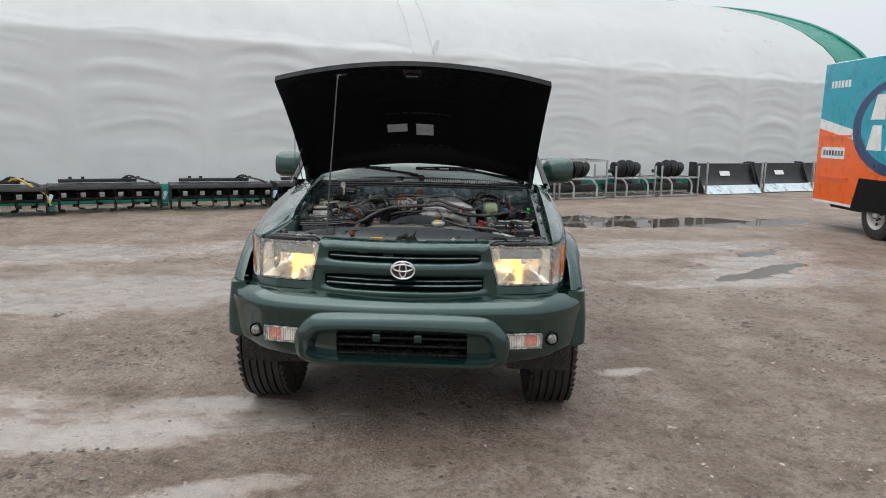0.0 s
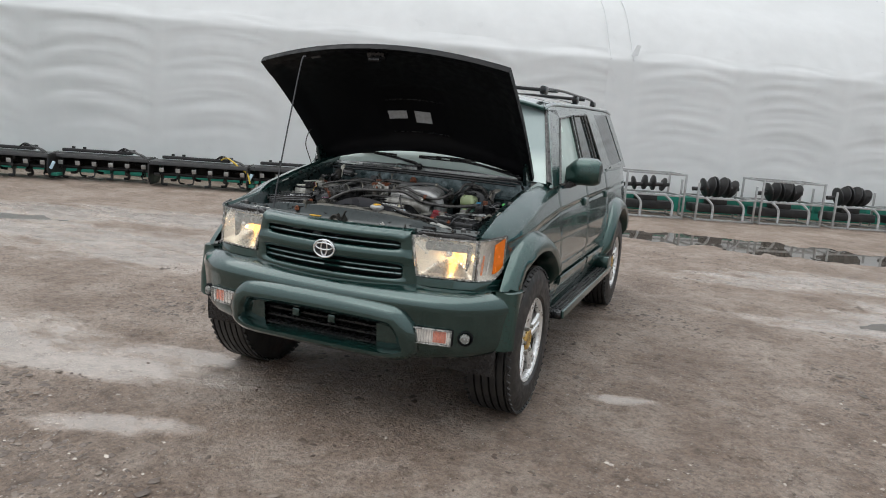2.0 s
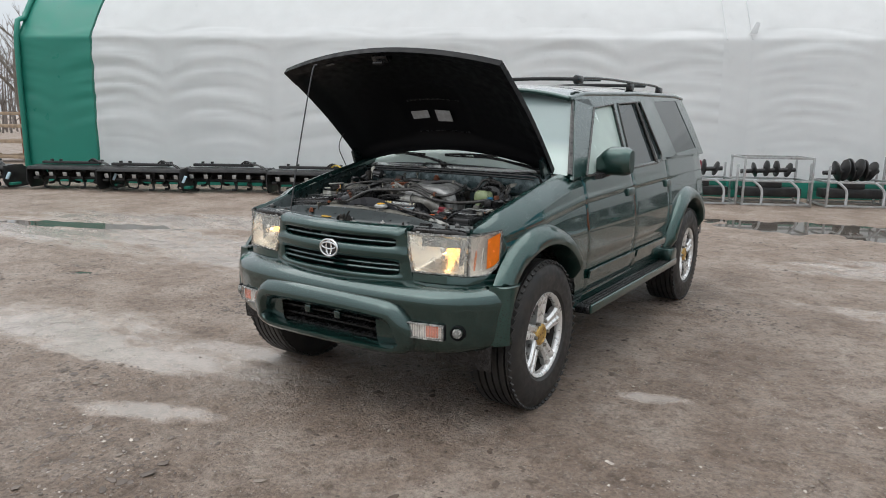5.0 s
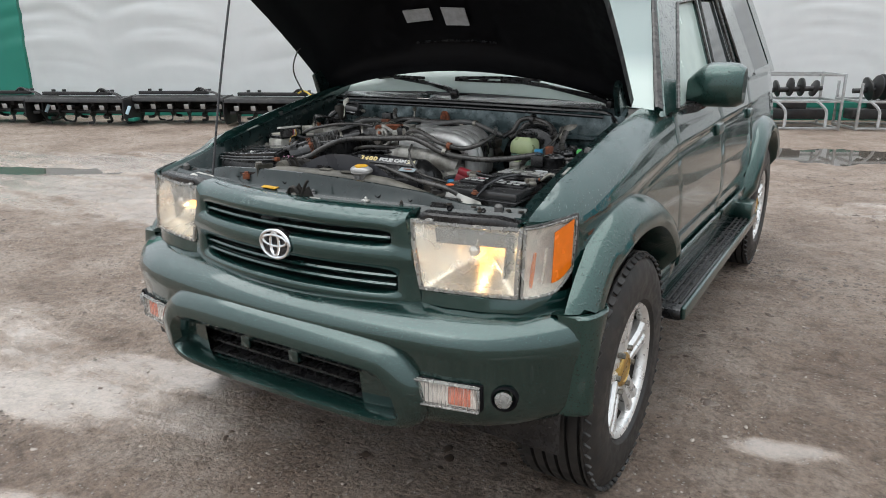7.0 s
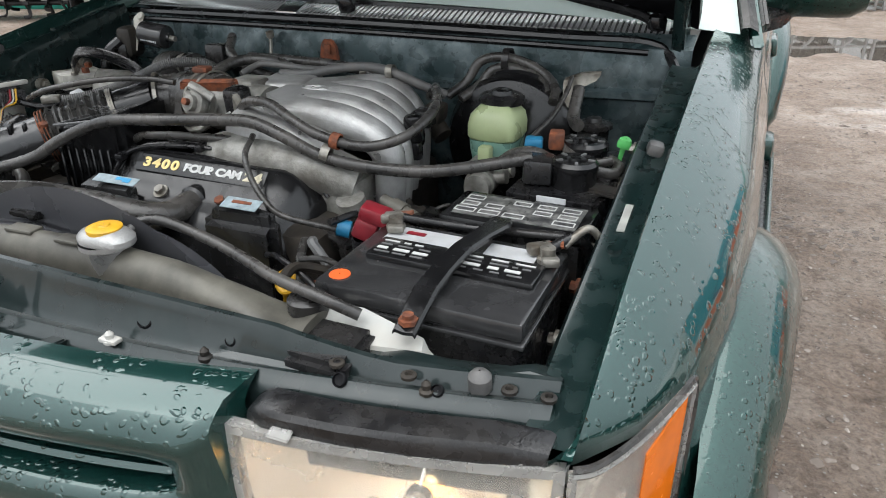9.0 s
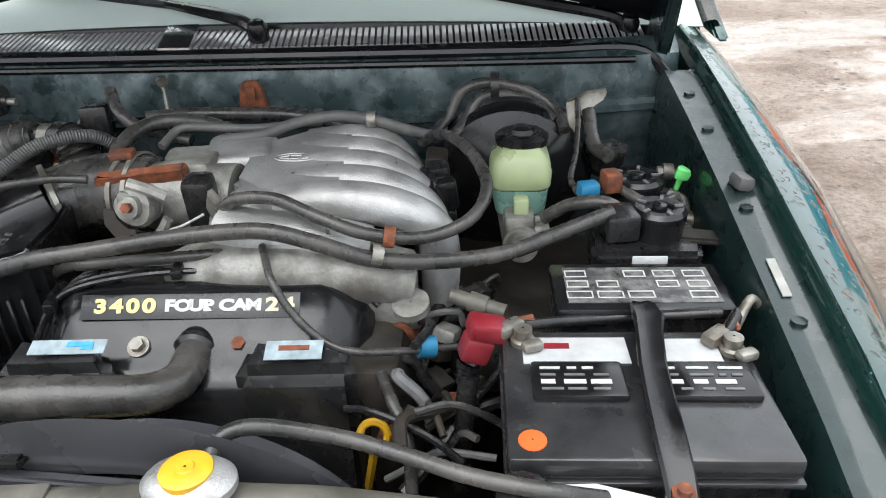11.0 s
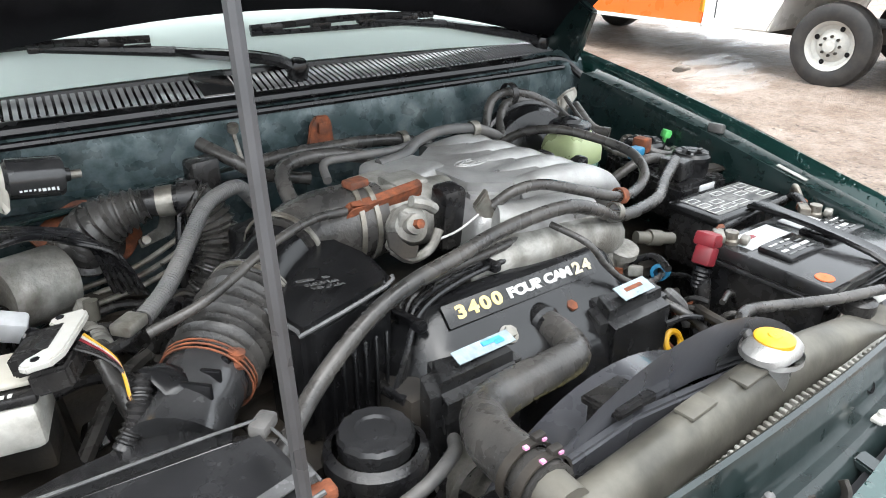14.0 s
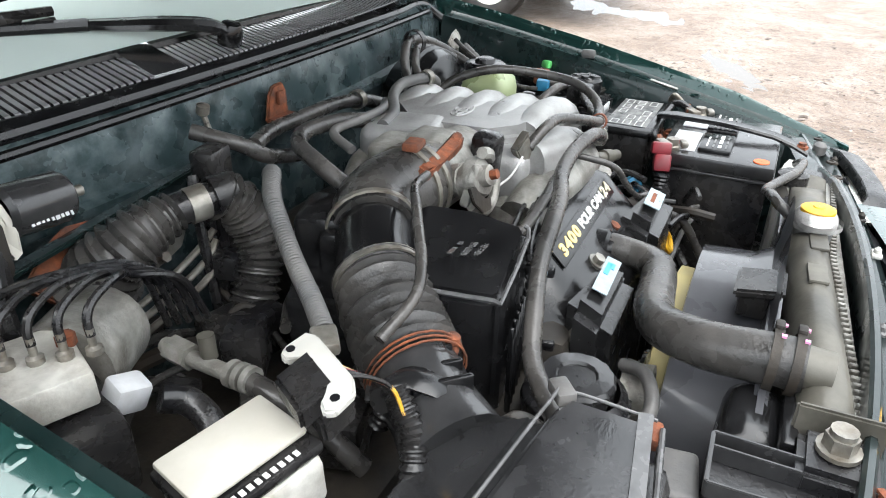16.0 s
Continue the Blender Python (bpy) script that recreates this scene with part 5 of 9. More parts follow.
    side_ = d.cross(nrm).normalized()
    wide = 0.50 + 0.50 * max(0.0, min(1.0, (p.z - 0.385) / 0.07))
    loops.append([p + side_ * a * 0.050 * wide + nrm * b * 0.04 for a, b in ((1.0, -1.2), (0.85, -0.1), (0.4, 0.42), (-0.15, 0.40), (-0.75, 0.0), (-1.0, -0.6), (-1.1, -1.6))])
rings(bm, loops + loops[:1], True, False)
part("bumper_guard", bm, BUMPER, bumper, "raised green surround of the lower intake")
# added black sheet: the shade inside the lower intake
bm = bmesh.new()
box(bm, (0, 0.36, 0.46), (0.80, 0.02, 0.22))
part("intake_gap_shade", bm, LINER, bumper)
for z in (0.425, 0.465, 0.502):
    bm = bmesh.new()
    box(bm, (0, 0.255, z), (0.66, 0.05, 0.010), (14, 0, 0), 0.003)
    part("intake_slat", bm, BLACK, bumper)
for x in (-0.115, 0.075):
    bm = bmesh.new()
    box(bm, (x, 0.205, 0.505), (0.036, 0.02, 0.036), bev=0.004)
    part("plate_mount", bm, BUMPER, bumper)
for s in (1, -1):
    y0 = bumper_line(0.50) + bow(0.555)
    m = pose(s * 0.550, y0 + 0.000, 0.500, 0, 0, s * 12)
    lampx = empty("fog_lamp")
    lampx.parent = bumper
    for nm, c, sz, mt in (("lamp_recess", (s * 0.004, 0.006, 0), (0.190, 0.022, 0.074), LINER),
                          ("lamp_back", (0, 0.002, 0), (0.176, 0.020, 0.062), CORNERBACK), ("red_reflector", (s * 0.040, -0.0055, 0.0), (0.062, 0.008, 0.054), FOGRED)):
        bm = bmesh.new()
        box(bm, c, sz, bev=0.005, seg=2)
        bmesh.ops.transform(bm, matrix=m, verts=bm.verts)
        part(nm, bm, mt, lampx)
    bm = bmesh.new()
    sheet(bm, [[(-0.087 + 0.174 * k / 60, -0.0175 - 0.0016 * math.cos(2 * math.pi * k / 4), z) for k in range(61)] for z in (-0.030, 0.0, 0.030)], (0, 0.004, 0))
    bmesh.ops.transform(bm, matrix=m, verts=bm.verts)
    ob = part("fluted_lens", bm, FOGLENS, lampx, "clear fluted turn signal lens")
    ob.visible_shadow = False
    bm = bmesh.new()
    for c, sz in (((0, -0.014, 0.033), (0.186, 0.014, 0.006)), ((0, -0.014, -0.033), (0.186, 0.014, 0.006)), ((0.090, -0.014, 0), (0.006, 0.014, 0.060)), ((-0.090, -0.014, 0), (0.006, 0.014, 0.060))):
        box(bm, c, sz, bev=0.002, seg=1)
    bmesh.ops.transform(bm, matrix=m, verts=bm.verts)
    part("lamp_frame", bm, LENSRIM, lampx)
    y1 = bumper_line(0.50) + bow(0.70)
    bm = bmesh.new()
    lathe(bm, [(0.023, 0), (0.020, 0.008), (0.013, 0.011), (0.001, 0.012)], (s * 0.694, y1 - 0.018, 0.500), (s * 0.35, -1, 0), 20)
    rl = part("round_lamp", bm, LENSRIM, lampx)
    bm = bmesh.new()
    lathe(bm, [(0.022, -0.01), (0.030, 0.004), (0.034, 0.002), (0.036, -0.02)], (s * 0.694, y1 - 0.012, 0.500), (s * 0.35, -1, 0), 24)
    part("lamp_ring", bm, LINER, rl)
# grille
gr = bmesh.new()


def gbow(x):
    return 0.245 + 0.06 * (abs(x) / 0.4) ** 2


def gsweep(prof, x0, x1, n_=24, thick=0.012):
    """A bar across the front: prof holds (set back, height), swept along the bow."""
    b = bmesh.new()
    sheet(b, [[(x0 + (x1 - x0) * i / n_, gbow(x0 + (x1 - x0) * i / n_) + dy, z) for i in range(n_ + 1)] for dy, z in prof], (0, thick, 0))
    return b


def gface(x, z, back=0.0):
    """Point of the grille's face: the middle bar stands proud, the top edge rolls back."""
    lift_ = -0.009 * math.exp(-((z - 0.815) / 0.022) ** 2) + 0.030 * max(0.0, (z - 0.918) / 0.022) ** 2
    return Vector((x, gbow(x) + lift_ + back, z))


def grille_cell(z0, z1, s0, s1, sw):
    """One half of the grille's face with a round-cornered slot through it."""
    b = bmesh.new()
    n_ = 112
    outer, mid_, rim_, lip, deep = [], [], [], [], []
    for i in range(n_):
        t = 2 * math.pi * i / n_
        c, s_ = math.cos(t), math.sin(t)
        m_ = max(abs(c), abs(s_))
        z = (z0 + z1) / 2 + (z1 - z0) / 2 * s_ / m_
        x = c / m_ * (0.392 + (0.925 - z) / 0.235 * 0.044)
        k_ = (abs(c) ** 7 + abs(s_) ** 7) ** (1 / 7)
        x2, z2 = c / k_ * sw, (s0 + s1) / 2 + (s1 - s0) / 2 * s_ / k_
        outer.append(gface(x, z))
        mid_.append(gface((x + x2) / 2, (z + z2) / 2, -0.003))
        rim_.append(gface(x2 + (x - x2) * 0.10, z2 + (z - z2) * 0.10, 0.0))
        lip.append(gface(x2, z2, 0.006))
        deep.append(gface(x2, z2, 0.045))
    rings(b, [[p + Vector((0, 0.05, 0)) for p in outer], outer, mid_, rim_, lip, deep], True, False)
    return b


grille = part("grille", grille_cell(0.815, 0.940, 0.845, 0.887, 0.350), PAINT, car, "green grille surround with black slots", angle=60)
part("grille_lower", grille_cell(0.688, 0.815, 0.712, 0.784, 0.366), PAINT, grille, angle=60)
for z, w_ in ((0.866, 0.345), (0.737, 0.36), (0.761, 0.36)):
    part("grille_slat", gsweep([(0.060, z - 0.007), (0.014, z - 0.006), (0.008, z), (0.012, z + 0.005), (0.060, z + 0.003)], -w_, w_), PAINT, grille)
for x, z in ((-0.19, 0.886), (-0.075, 0.872), (0.02, 0.862), (0.16, 0.735)):
    bm = bmesh.new()
    box(bm, (x, gbow(x) + 0.045, z), (0.045, 0.030, 0.010), (18, 0, 0), 0.003)
    part("wet_clip", bm, PRINT, grille)
# added black sheet that paints the dark behind the grille slots
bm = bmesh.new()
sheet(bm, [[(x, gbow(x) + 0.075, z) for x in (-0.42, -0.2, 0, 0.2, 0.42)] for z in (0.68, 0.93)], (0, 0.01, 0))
part("grille_gap_shade", bm, LINER, grille)
# round badge of rings
em = empty("badge")
em.parent = grille
bm = bmesh.new()
lathe(bm, [(0.001, 0.004), (0.054, 0.004), (0.056, -0.02)], (0, 0.238, 0.816), (0, -1, 0.06), 32)
for v in bm.verts:
    v.co.z = 0.816 + (v.co.z - 0.816) * 0.76
part("badge_back", bm, BLACK, em)
for cx, cz, ax, az, r in ((0, 0.816, 0.053, 0.040, 0.0052), (0, 0.826, 0.044, 0.0155, 0.0042), (0, 0.817, 0.0155, 0.034, 0.0042)):
    bm = bmesh.new()
    tube(bm, [(cx + ax * math.cos(t), 0.231, cz + az * math.sin(t)) for t in (2 * math.pi * i / 24 for i in range(25))], r, 8, 2)
    part("badge_ring", bm, CHROME, em)
# headlights
for s in (1, -1):
    hl = empty("headlight")
    hl.parent = car

    def fx(x):
        return 0.305 + 0.06 * ((x - 0.39) / 0.29) ** 1.5 if x > 0.39 else 0.305

    def face(x, z):
        return Vector((s * x, fx(x) + 0.022 * (z - 0.74) / 0.18 - 0.006 * math.sin(math.pi * (z - 0.74) / 0.18), z))

    def edge_in(z):
        return 0.432 - 0.043 * (z - 0.742) / 0.178

    bm = bmesh.new()
    sheet(bm, [[face(edge_in(z) + (0.684 - edge_in(z)) * t, z) for t in (0, 0.03, 0.2, 0.4, 0.6, 0.8, 0.97, 1)] for z in (0.742, 0.748, 0.80, 0.86, 0.912, 0.918)], (0, 0.004, 0))
    ob = part("lens", bm, LENS, hl, "clear slightly cloudy headlight lens")
    ob.visible_shadow = False
    for z0, z1, x0, x1 in ((0.740, 0.747, None, 0.686), (0.912, 0.920, None, 0.686)):
        bm = bmesh.new()
        sheet(bm, [[face((edge_in(z0) if x0 is None else x0) + (x1 - edge_in(z0)) * t / 8, z) + Vector((0, -0.003, 0)) for t in range(9)] for z in (z0, (z0 + z1) / 2, z1)], (0, 0.012, 0))
        part("lens_rim", bm, LENSRIM, hl)
    for xa in (0, 1):
        bm = bmesh.new()
        sheet(bm, [[face((edge_in(z) if xa == 0 else 0.677) + dx, z) + Vector((0, -0.003, 0)) for z in (0.747, 0.80, 0.86, 0.912)] for dx in (0, 0.0045, 0.009)], (0, 0.012, 0))
        part("lens_rim", bm, LENSRIM, hl)
    # mirror bowl, reaching out to the lens on all sides
    def bowl(rr, a):
        c, w_ = math.cos(a), math.sin(a)
        m_ = max(abs(c), abs(w_))
        z = 0.830 + 0.086 * w_ / m_
        x0, x1 = edge_in(z) + 0.002, 0.681
        p = face((x0 + x1) / 2 + (x1 - x0) / 2 * c / m_, z) + Vector((0, 0.009, 0))
        flat = Vector((s * 0.553, p.y, 0.829))
        q = flat.lerp(p, rr * (1 - (1 - m_) * (1 - rr ** 2) * 0.9))
        return Vector((q.x, p.y + (0.440 - p.y) * (1 - rr * rr), q.z))

    bm = bmesh.new()
    sheet(bm, [[bowl(i / 20, 2 * math.pi * k / 64) for k in range(65)] for i in range(21)])
    part("reflector", bm, REFLECTOR, hl, angle=70)
    bm = bmesh.new()
    lathe(bm, [(0.006, -0.026), (0.0125, -0.022), (0.0125, 0.012), (0.008, 0.018), (0.001, 0.020)], (s * 0.551, 0.412, 0.829), (0, -1, 0), 16)
    part("bulb", bm, BULB, hl, "glowing warm bulb")
    bm = bmesh.new()
    tube(bm, [(s * 0.553 + 0.004 * math.cos(t), 0.390 - 0.0005 * t, 0.833 + 0.004 * math.sin(t)) for t in (0.6 * i for i in range(12))], 0.0016, 6, 2)
    part("filament", bm, HOTWIRE, hl, "glowing filament")
    bm = bmesh.new()
    lathe(bm, [(0.0135, -0.010), (0.015, 0.0), (0.0135, 0.006), (0.006, 0.010), (0.001, 0.0105)], (s * 0.556, 0.376, 0.845), (0, -1, 0), 20)
    tube(bm, [(s * 0.556, 0.384, 0.858), (s * 0.556, 0.405, 0.880), (s * 0.556, 0.42, 0.885)], 0.0022, 6, 3)
    part("bulb_shield", bm, CHROME, hl)
    # corner lamp
    cl = empty("corner_lamp")
    cl.parent = car

    def ctop(t):
        return 0.919 + 0.012 * t

    def cbot(t):
        return 0.742 + 0.055 * max(0, (t - 0.55) / 0.45) ** 2

    def cface(t, k, back=0.0):
        """Point of the wrapped lamp: t outwards, k upwards, both 0 to 1."""
        x = 0.691 + 0.076 * t ** 0.8 - back
        y = 0.376 + 0.150 * t ** 1.35 + back
        z = cbot(t) + (ctop(t) - cbot(t)) * k
        return Vector((s * x, y + 0.010 * (z - 0.74) / 0.18, z))

    bm = bmesh.new()
    sheet(bm, [[cface(t / 12, k / 6) for t in range(13)] for k in range(7)], (-s * 0.004, 0.004, 0))
    ob = part("clear_lens", bm, LENS, cl)
    ob.visible_shadow = False
    bm = bmesh.new()
    sheet(bm, [[cface(0.58 + 0.37 * t / 6, 0.10 + 0.05 * (1 - t / 6) + (0.76 + 0.10 * t / 6 - 0.05 * (1 - t / 6)) * k / 6, -0.0012) for t in range(7)] for k in range(7)], (-s * 0.003, 0.003, 0))
    part("amber_lens", bm, AMBER, cl, "orange turn signal lens")
    bm = bmesh.new()
    sheet(bm, [[cface(t / 12, k / 4, 0.004 + 0.026 * math.sin(math.pi * t / 12) * math.sin(math.pi * k / 4)) for t in range(13)] for k in range(5)])
    part("lamp_back", bm, CORNERBACK, cl)
    for t0, k0, k1, mt in ((0.20, 0.12, 0.62, AMBER), (0.42, 0.15, 0.66, CHROME)):
        bm = bmesh.new()
        tube(bm, [cface(t0, k0, 0.010), cface(t0 + 0.03, (k0 + k1) / 2, 0.012), cface(t0 + 0.05, k1, 0.010)], [0.004, 0.006, 0.004], 8, 4)
        part("lamp_bulb", bm, mt, cl)
    for nm_, pts_ in (("lens_rim", [(t / 10, 1.0) for t in range(11)]), ("lens_rim", [(1.0, k / 6) for k in range(7)]), ("lens_rim", [(t / 10, 0.0) for t in range(11)]), ("lens_rim", [(0.0, k / 6) for k in range(7)])):
        bm = bmesh.new()
        tube(bm, [cface(t, k, -0.001) for t, k in pts_], 0.0040, 6, 2)
        part(nm_, bm, LENSRIM, cl)
    bm = bmesh.new()
    tube(bm, [cface(t / 10, 1.0, -0.001) + Vector((0, 0, 0.0055)) for t in range(11)] + [cface(1.0, 1 - k / 6, -0.004) + Vector((0, 0.004, 0)) for k in range(1, 7)], 0.0035, 6, 2)
    part("lamp_gasket", bm, RUBBER, cl)
    # body-coloured filler under the lamps
    bm = bmesh.new()
    pts_ = [(0.40, gbow(0.40) + 0.01), (0.50, 0.315), (0.60, 0.335), (0.68, 0.368), (0.72, 0.405), (0.76, 0.47), (0.785, 0.56), (0.800, 0.62)]
    sheet(bm, [[(s * x, y + dy, z) for x, y in pts_] for z, dy in ((0.690, 0.012), (0.700, 0.0), (0.735, 0.004), (0.742, 0.012))])
    part("lamp_filler_panel", bm, PAINT, car)

# ---- hood, propped open ----
def hood_pt(u, v, off=0.0):
    """u across (-1..1), v from the hinge to the front edge; off: out of the upper skin."""
    hx, hy, hz = 0.668, 1.285 - 0.010 * (1 - u * u), 1.150 + 0.100 * (1 - u * u)
    fxx, fy, fz = 0.678, 0.640 - 0.055 * (1 - u * u), 1.672 + 0.072 * (1 - u * u)
    k = v
    p = Vector((u * (hx + (fxx - hx) * k), hy + (fy - hy) * k, hz + (fz - hz) * k))
    nrm = Vector((0, 0.66, 0.75))
    dome = 0.13 * math.sin(math.pi * min(1, v * 0.95 + 0.02)) * (1 - 0.80 * u * u)
    return p + nrm * (dome + off)


NV, NU = 20, 24
bm = bmesh.new()
low = [[hood_pt(-1 + 2 * i / NU, j / NV) for i in range(NU + 1)] for j in range(NV + 1)]
up = [[hood_pt(-1 + 2 * i / NU, j / NV, 0.02) for i in range(NU + 1)] for j in range(NV + 1)]
sheet(bm, up)
hood = part("hood", bm, DRYPAINT, car, "green hood standing open on its prop rod")
bm = bmesh.new()


def inner_off(u, v):
    a = abs(u)
    border = min((1 - a) * 0.68, v * 0.85, (1 - v) * 0.9)
    o = -0.012 + (0.020 if border > 0.075 else 0.020 * max(0, (border - 0.045) / 0.03))
    if a < 0.30 and 0.10 < v < 0.52:
        o += 0.010
    if v > 0.86:
        o -= 0.004
    return o


for e in ([(0, i) for i in range(NU + 1)], [(NV, i) for i in range(NU + 1)], [(j, 0) for j in range(NV + 1)], [(j, NU) for j in range(NV + 1)]):
    sheet(bm, [[low[j][i] - Vector((0, 0.008, 0.009)) for j, i in e], [up[j][i] - Vector((0, 0.001, 0.001)) for j, i in e]])
sheet(bm, [[hood_pt(-1 + 2 * i / 48, j / 40, inner_off(-1 + 2 * i / 48, j / 40)) for i in range(49)] for j in range(41)])
part("hood_liner", bm, LINER, hood, "black inner hood panel")
for u, v, w, h in ((-0.165, 0.265, 0.098, 0.060), (0.065, 0.25, 0.085, 0.085)):
    bm = bmesh.new()
    o = 0.004
    q = [hood_pt(u - w, v + h / 2, o), hood_pt(u + w * 0.7, v + h / 2 - 0.003, o), hood_pt(u + w * 0.7, v - h / 2, o), hood_pt(u - w, v - h / 2, o)]
    plate(bm, q, Vector((0, -0.003, -0.003)))
    part("paper_card", bm, LABEL, hood, "white paper card on the liner")
bm = bmesh.new()
q = [hood_pt(-0.56, 0.945, -0.016), hood_pt(-0.48, 0.945, -0.016), hood_pt(-0.48, 0.928, -0.016), hood_pt(-0.56, 0.928, -0.016)]
plate(bm, q, Vector((0, -0.003, -0.004)))
part("small_label", bm, PRINT, hood)
for v in (0.39, 0.135):
    bm = bmesh.new()
    tube(bm, [hood_pt(u, v, 0.0) for u in (-0.25, -0.1, 0.1, 0.27)], 0.004, 6, 3)
    part("liner_seam", bm, BLACK, hood)
bm = bmesh.new()
c0 = hood_pt(0.0, 0.935, -0.02)
box(bm, c0, (0.10, 0.05, 0.05), (40, 0, 0), 0.012)
cyl(bm, c0 + Vector((-0.03, -0.03, -0.03)), c0 + Vector((0.03, -0.03, -0.03)), 0.008)
part("striker", bm, BLACK, hood)
bm = bmesh.new()
tube(bm, [(-0.369, 0.352, 0.955), (-0.362, 0.40, 1.2), (-0.352, 0.455, 1.45), (-0.345, 0.51, 1.665), (-0.335, 0.53, 1.69)], 0.0036, 8, 4)
part("prop_rod", bm, PROP, car, "thin dark steel hood prop rod")
for s in (1, -1):
    bm = bmesh.new()
    plate(bm, [(s * 0.655, 1.21, 1.10), (s * 0.655, 1.30, 1.11), (s * 0.655, 1.27, 1.17), (s * 0.655, 1.20, 1.24), (s * 0.655, 1.16, 1.22), (s * 0.655, 1.19, 1.15)], (-s * 0.02, 0, 0), 0.004)
    part("hood_hinge", bm, BAYSHADE, car)

bm = bmesh.new()
tube(bm, [(-0.745, 1.30, 1.10), (-0.752, 1.34, 1.30), (-0.76, 1.385, 1.60)], 0.0022, 6, 3)
lathe(bm, [(0.012, -0.01), (0.012, 0.008), (0.006, 0.020), (0.003, 0.03)], (-0.745, 1.30, 1.105), (0, 0.1, 1), 12)
part("antenna", bm, SATIN, car, "thin black fender antenna")
bm = bmesh.new()
tube(bm, [(-0.650, 1.16, 1.06), (-0.655, 1.10, 1.16), (-0.66, 1.06, 1.24), (-0.655, 1.08, 1.31), (-0.64, 1.13, 1.36)], 0.003, 6, 5)
part("washer_hose", bm, RUBBER, car, "thin washer hose up to the hood")

# ---- engine bay: sheet metal ----
def fw(x):
    return 1.138 + 0.055 * (x / 0.62) ** 2


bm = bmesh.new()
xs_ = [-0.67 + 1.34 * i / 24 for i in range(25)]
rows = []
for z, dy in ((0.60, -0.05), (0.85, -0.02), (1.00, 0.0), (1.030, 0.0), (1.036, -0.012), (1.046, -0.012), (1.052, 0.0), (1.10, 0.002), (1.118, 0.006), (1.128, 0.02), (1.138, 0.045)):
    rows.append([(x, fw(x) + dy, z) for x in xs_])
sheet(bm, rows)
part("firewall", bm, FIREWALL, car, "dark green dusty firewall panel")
bm = bmesh.new()
tube(bm, [(x, fw(x) + 0.022, 1.136 - 0.012 * (x / 0.6) ** 2) for x in (-0.64, -0.45, -0.25, 0, 0.25, 0.45, 0.60)] + [(0.645, 1.19, 1.095), (0.655, 1.15, 1.07)], 0.0085, 8, 5)
tube(bm, [(x, fw(x) + 0.004, 1.124 - 0.012 * (x / 0.6) ** 2) for x in (-0.64, -0.45, -0.25, 0, 0.25, 0.45, 0.60)], 0.0055, 8, 5)
part("bay_seal", bm, SATIN, car, "black rubber seal along the bulkhead")
# aprons and gutters
def gut(s, y):
    """Inward and upward shift of the bay edge on the far side."""
    k = 0 if s == 1 else min(1, max(0, (y - 0.40) / 0.12))
    return 0.095 * k, 0.046 * k


for s in (1, -1):
    bm = bmesh.new()
    rows = []
    for i in range(17):
        y = 0.40 + 0.78 * i / 16
        zt = lerp_table(FTOP, y) + gut(s, y)[1]
        rows.append([(s * (x - gut(s, y)[0]), y, z) for x, z in ((0.686, zt + 0.012 * min(1, max(0, (y - 0.40) / 0.15)) - 0.004), (0.680, zt + 0.010 * min(1, max(0, (y - 0.40) / 0.15)) - 0.006), (0.652, zt + 0.009 * min(1, max(0, (y - 0.40) / 0.15)) - 0.006), (0.643, zt + 0.011 * min(1, max(0, (y - 0.40) / 0.15)) - 0.006), (0.636, zt - 0.012), (0.625, zt - 0.20), (0.60, zt - 0.28), (0.56, 0.62), (0.54, 0.50))])
    sheet(bm, rows)
    ap = part("inner_fender", bm, BAYSHADE, car, "inner fender wall with bolts, body green darkened for bay shade")
    for y in (0.60, 0.69, 0.76, 0.92, 1.03):
        zt = lerp_table(FTOP, y) + gut(s, y)[1]
        gx_ = gut(s, y)[0]
        bm = bmesh.new()
        cyl(bm, (s * (0.632 - gx_), y, zt - 0.075), (s * (0.618 - gx_), y, zt - 0.075), 0.012, n=12)
        cyl(bm, (s * (0.620 - gx_), y, zt - 0.075), (s * (0.611 - gx_), y, zt - 0.075), 0.0075, n=6)
        part("bolt", bm, STEEL if y != 0.69 else RUST, ap)
    gx_, gz_ = gut(s, 0.8)
    bm = bmesh.new()
    box(bm, (s * (0.668 - gx_), 0.872, lerp_table(FTOP, 0.872) + 0.009 + gz_), (0.022, 0.028, 0.018), (0, 12, 10 * s), 0.006)
    part("rubber_stop", bm, GREYHOSE, ap, "grey rubber hood stop")
    bm = bmesh.new()
    plate(bm, [(s * (0.657 - gx_ - (0.008 if s < 0 else 0)), 0.692, 1.0015 + gz_), (s * (0.657 - gx_ - (0.008 if s < 0 else 0)), 0.745, 1.0135 + gz_), (s * (0.666 - gx_ - (0.008 if s < 0 else 0)), 0.745, 1.0140 + gz_), (s * (0.666 - gx_ - (0.008 if s < 0 else 0)), 0.692, 1.0020 + gz_)], (0, 0, 0.0015))
    part("paint_label", bm, TAGTAPE, ap)
    for y in (0.66, 0.83, 1.0, 1.1):
        bm = bmesh.new()
        cyl(bm, (s * (0.662 - gx_), y, lerp_table(FTOP, y) - 0.002 + gz_), (s * (0.662 - gx_), y, lerp_table(FTOP, y) + 0.006 + gz_), 0.008, n=8)
        part("gutter_bolt", bm, BAYSHADE, ap)
# cowl panel with its many slats
def cowl_front(x):
    t = x / 0.58
    return Vector((x, 1.168 + 0.066 * t * t, 1.146 - 0.010 * t * t))


def cowl_rear(x):
    t = x / 0.58
    return Vector((x, 1.240 + 0.052 * t * t, 1.168 - 0.022 * t * t))


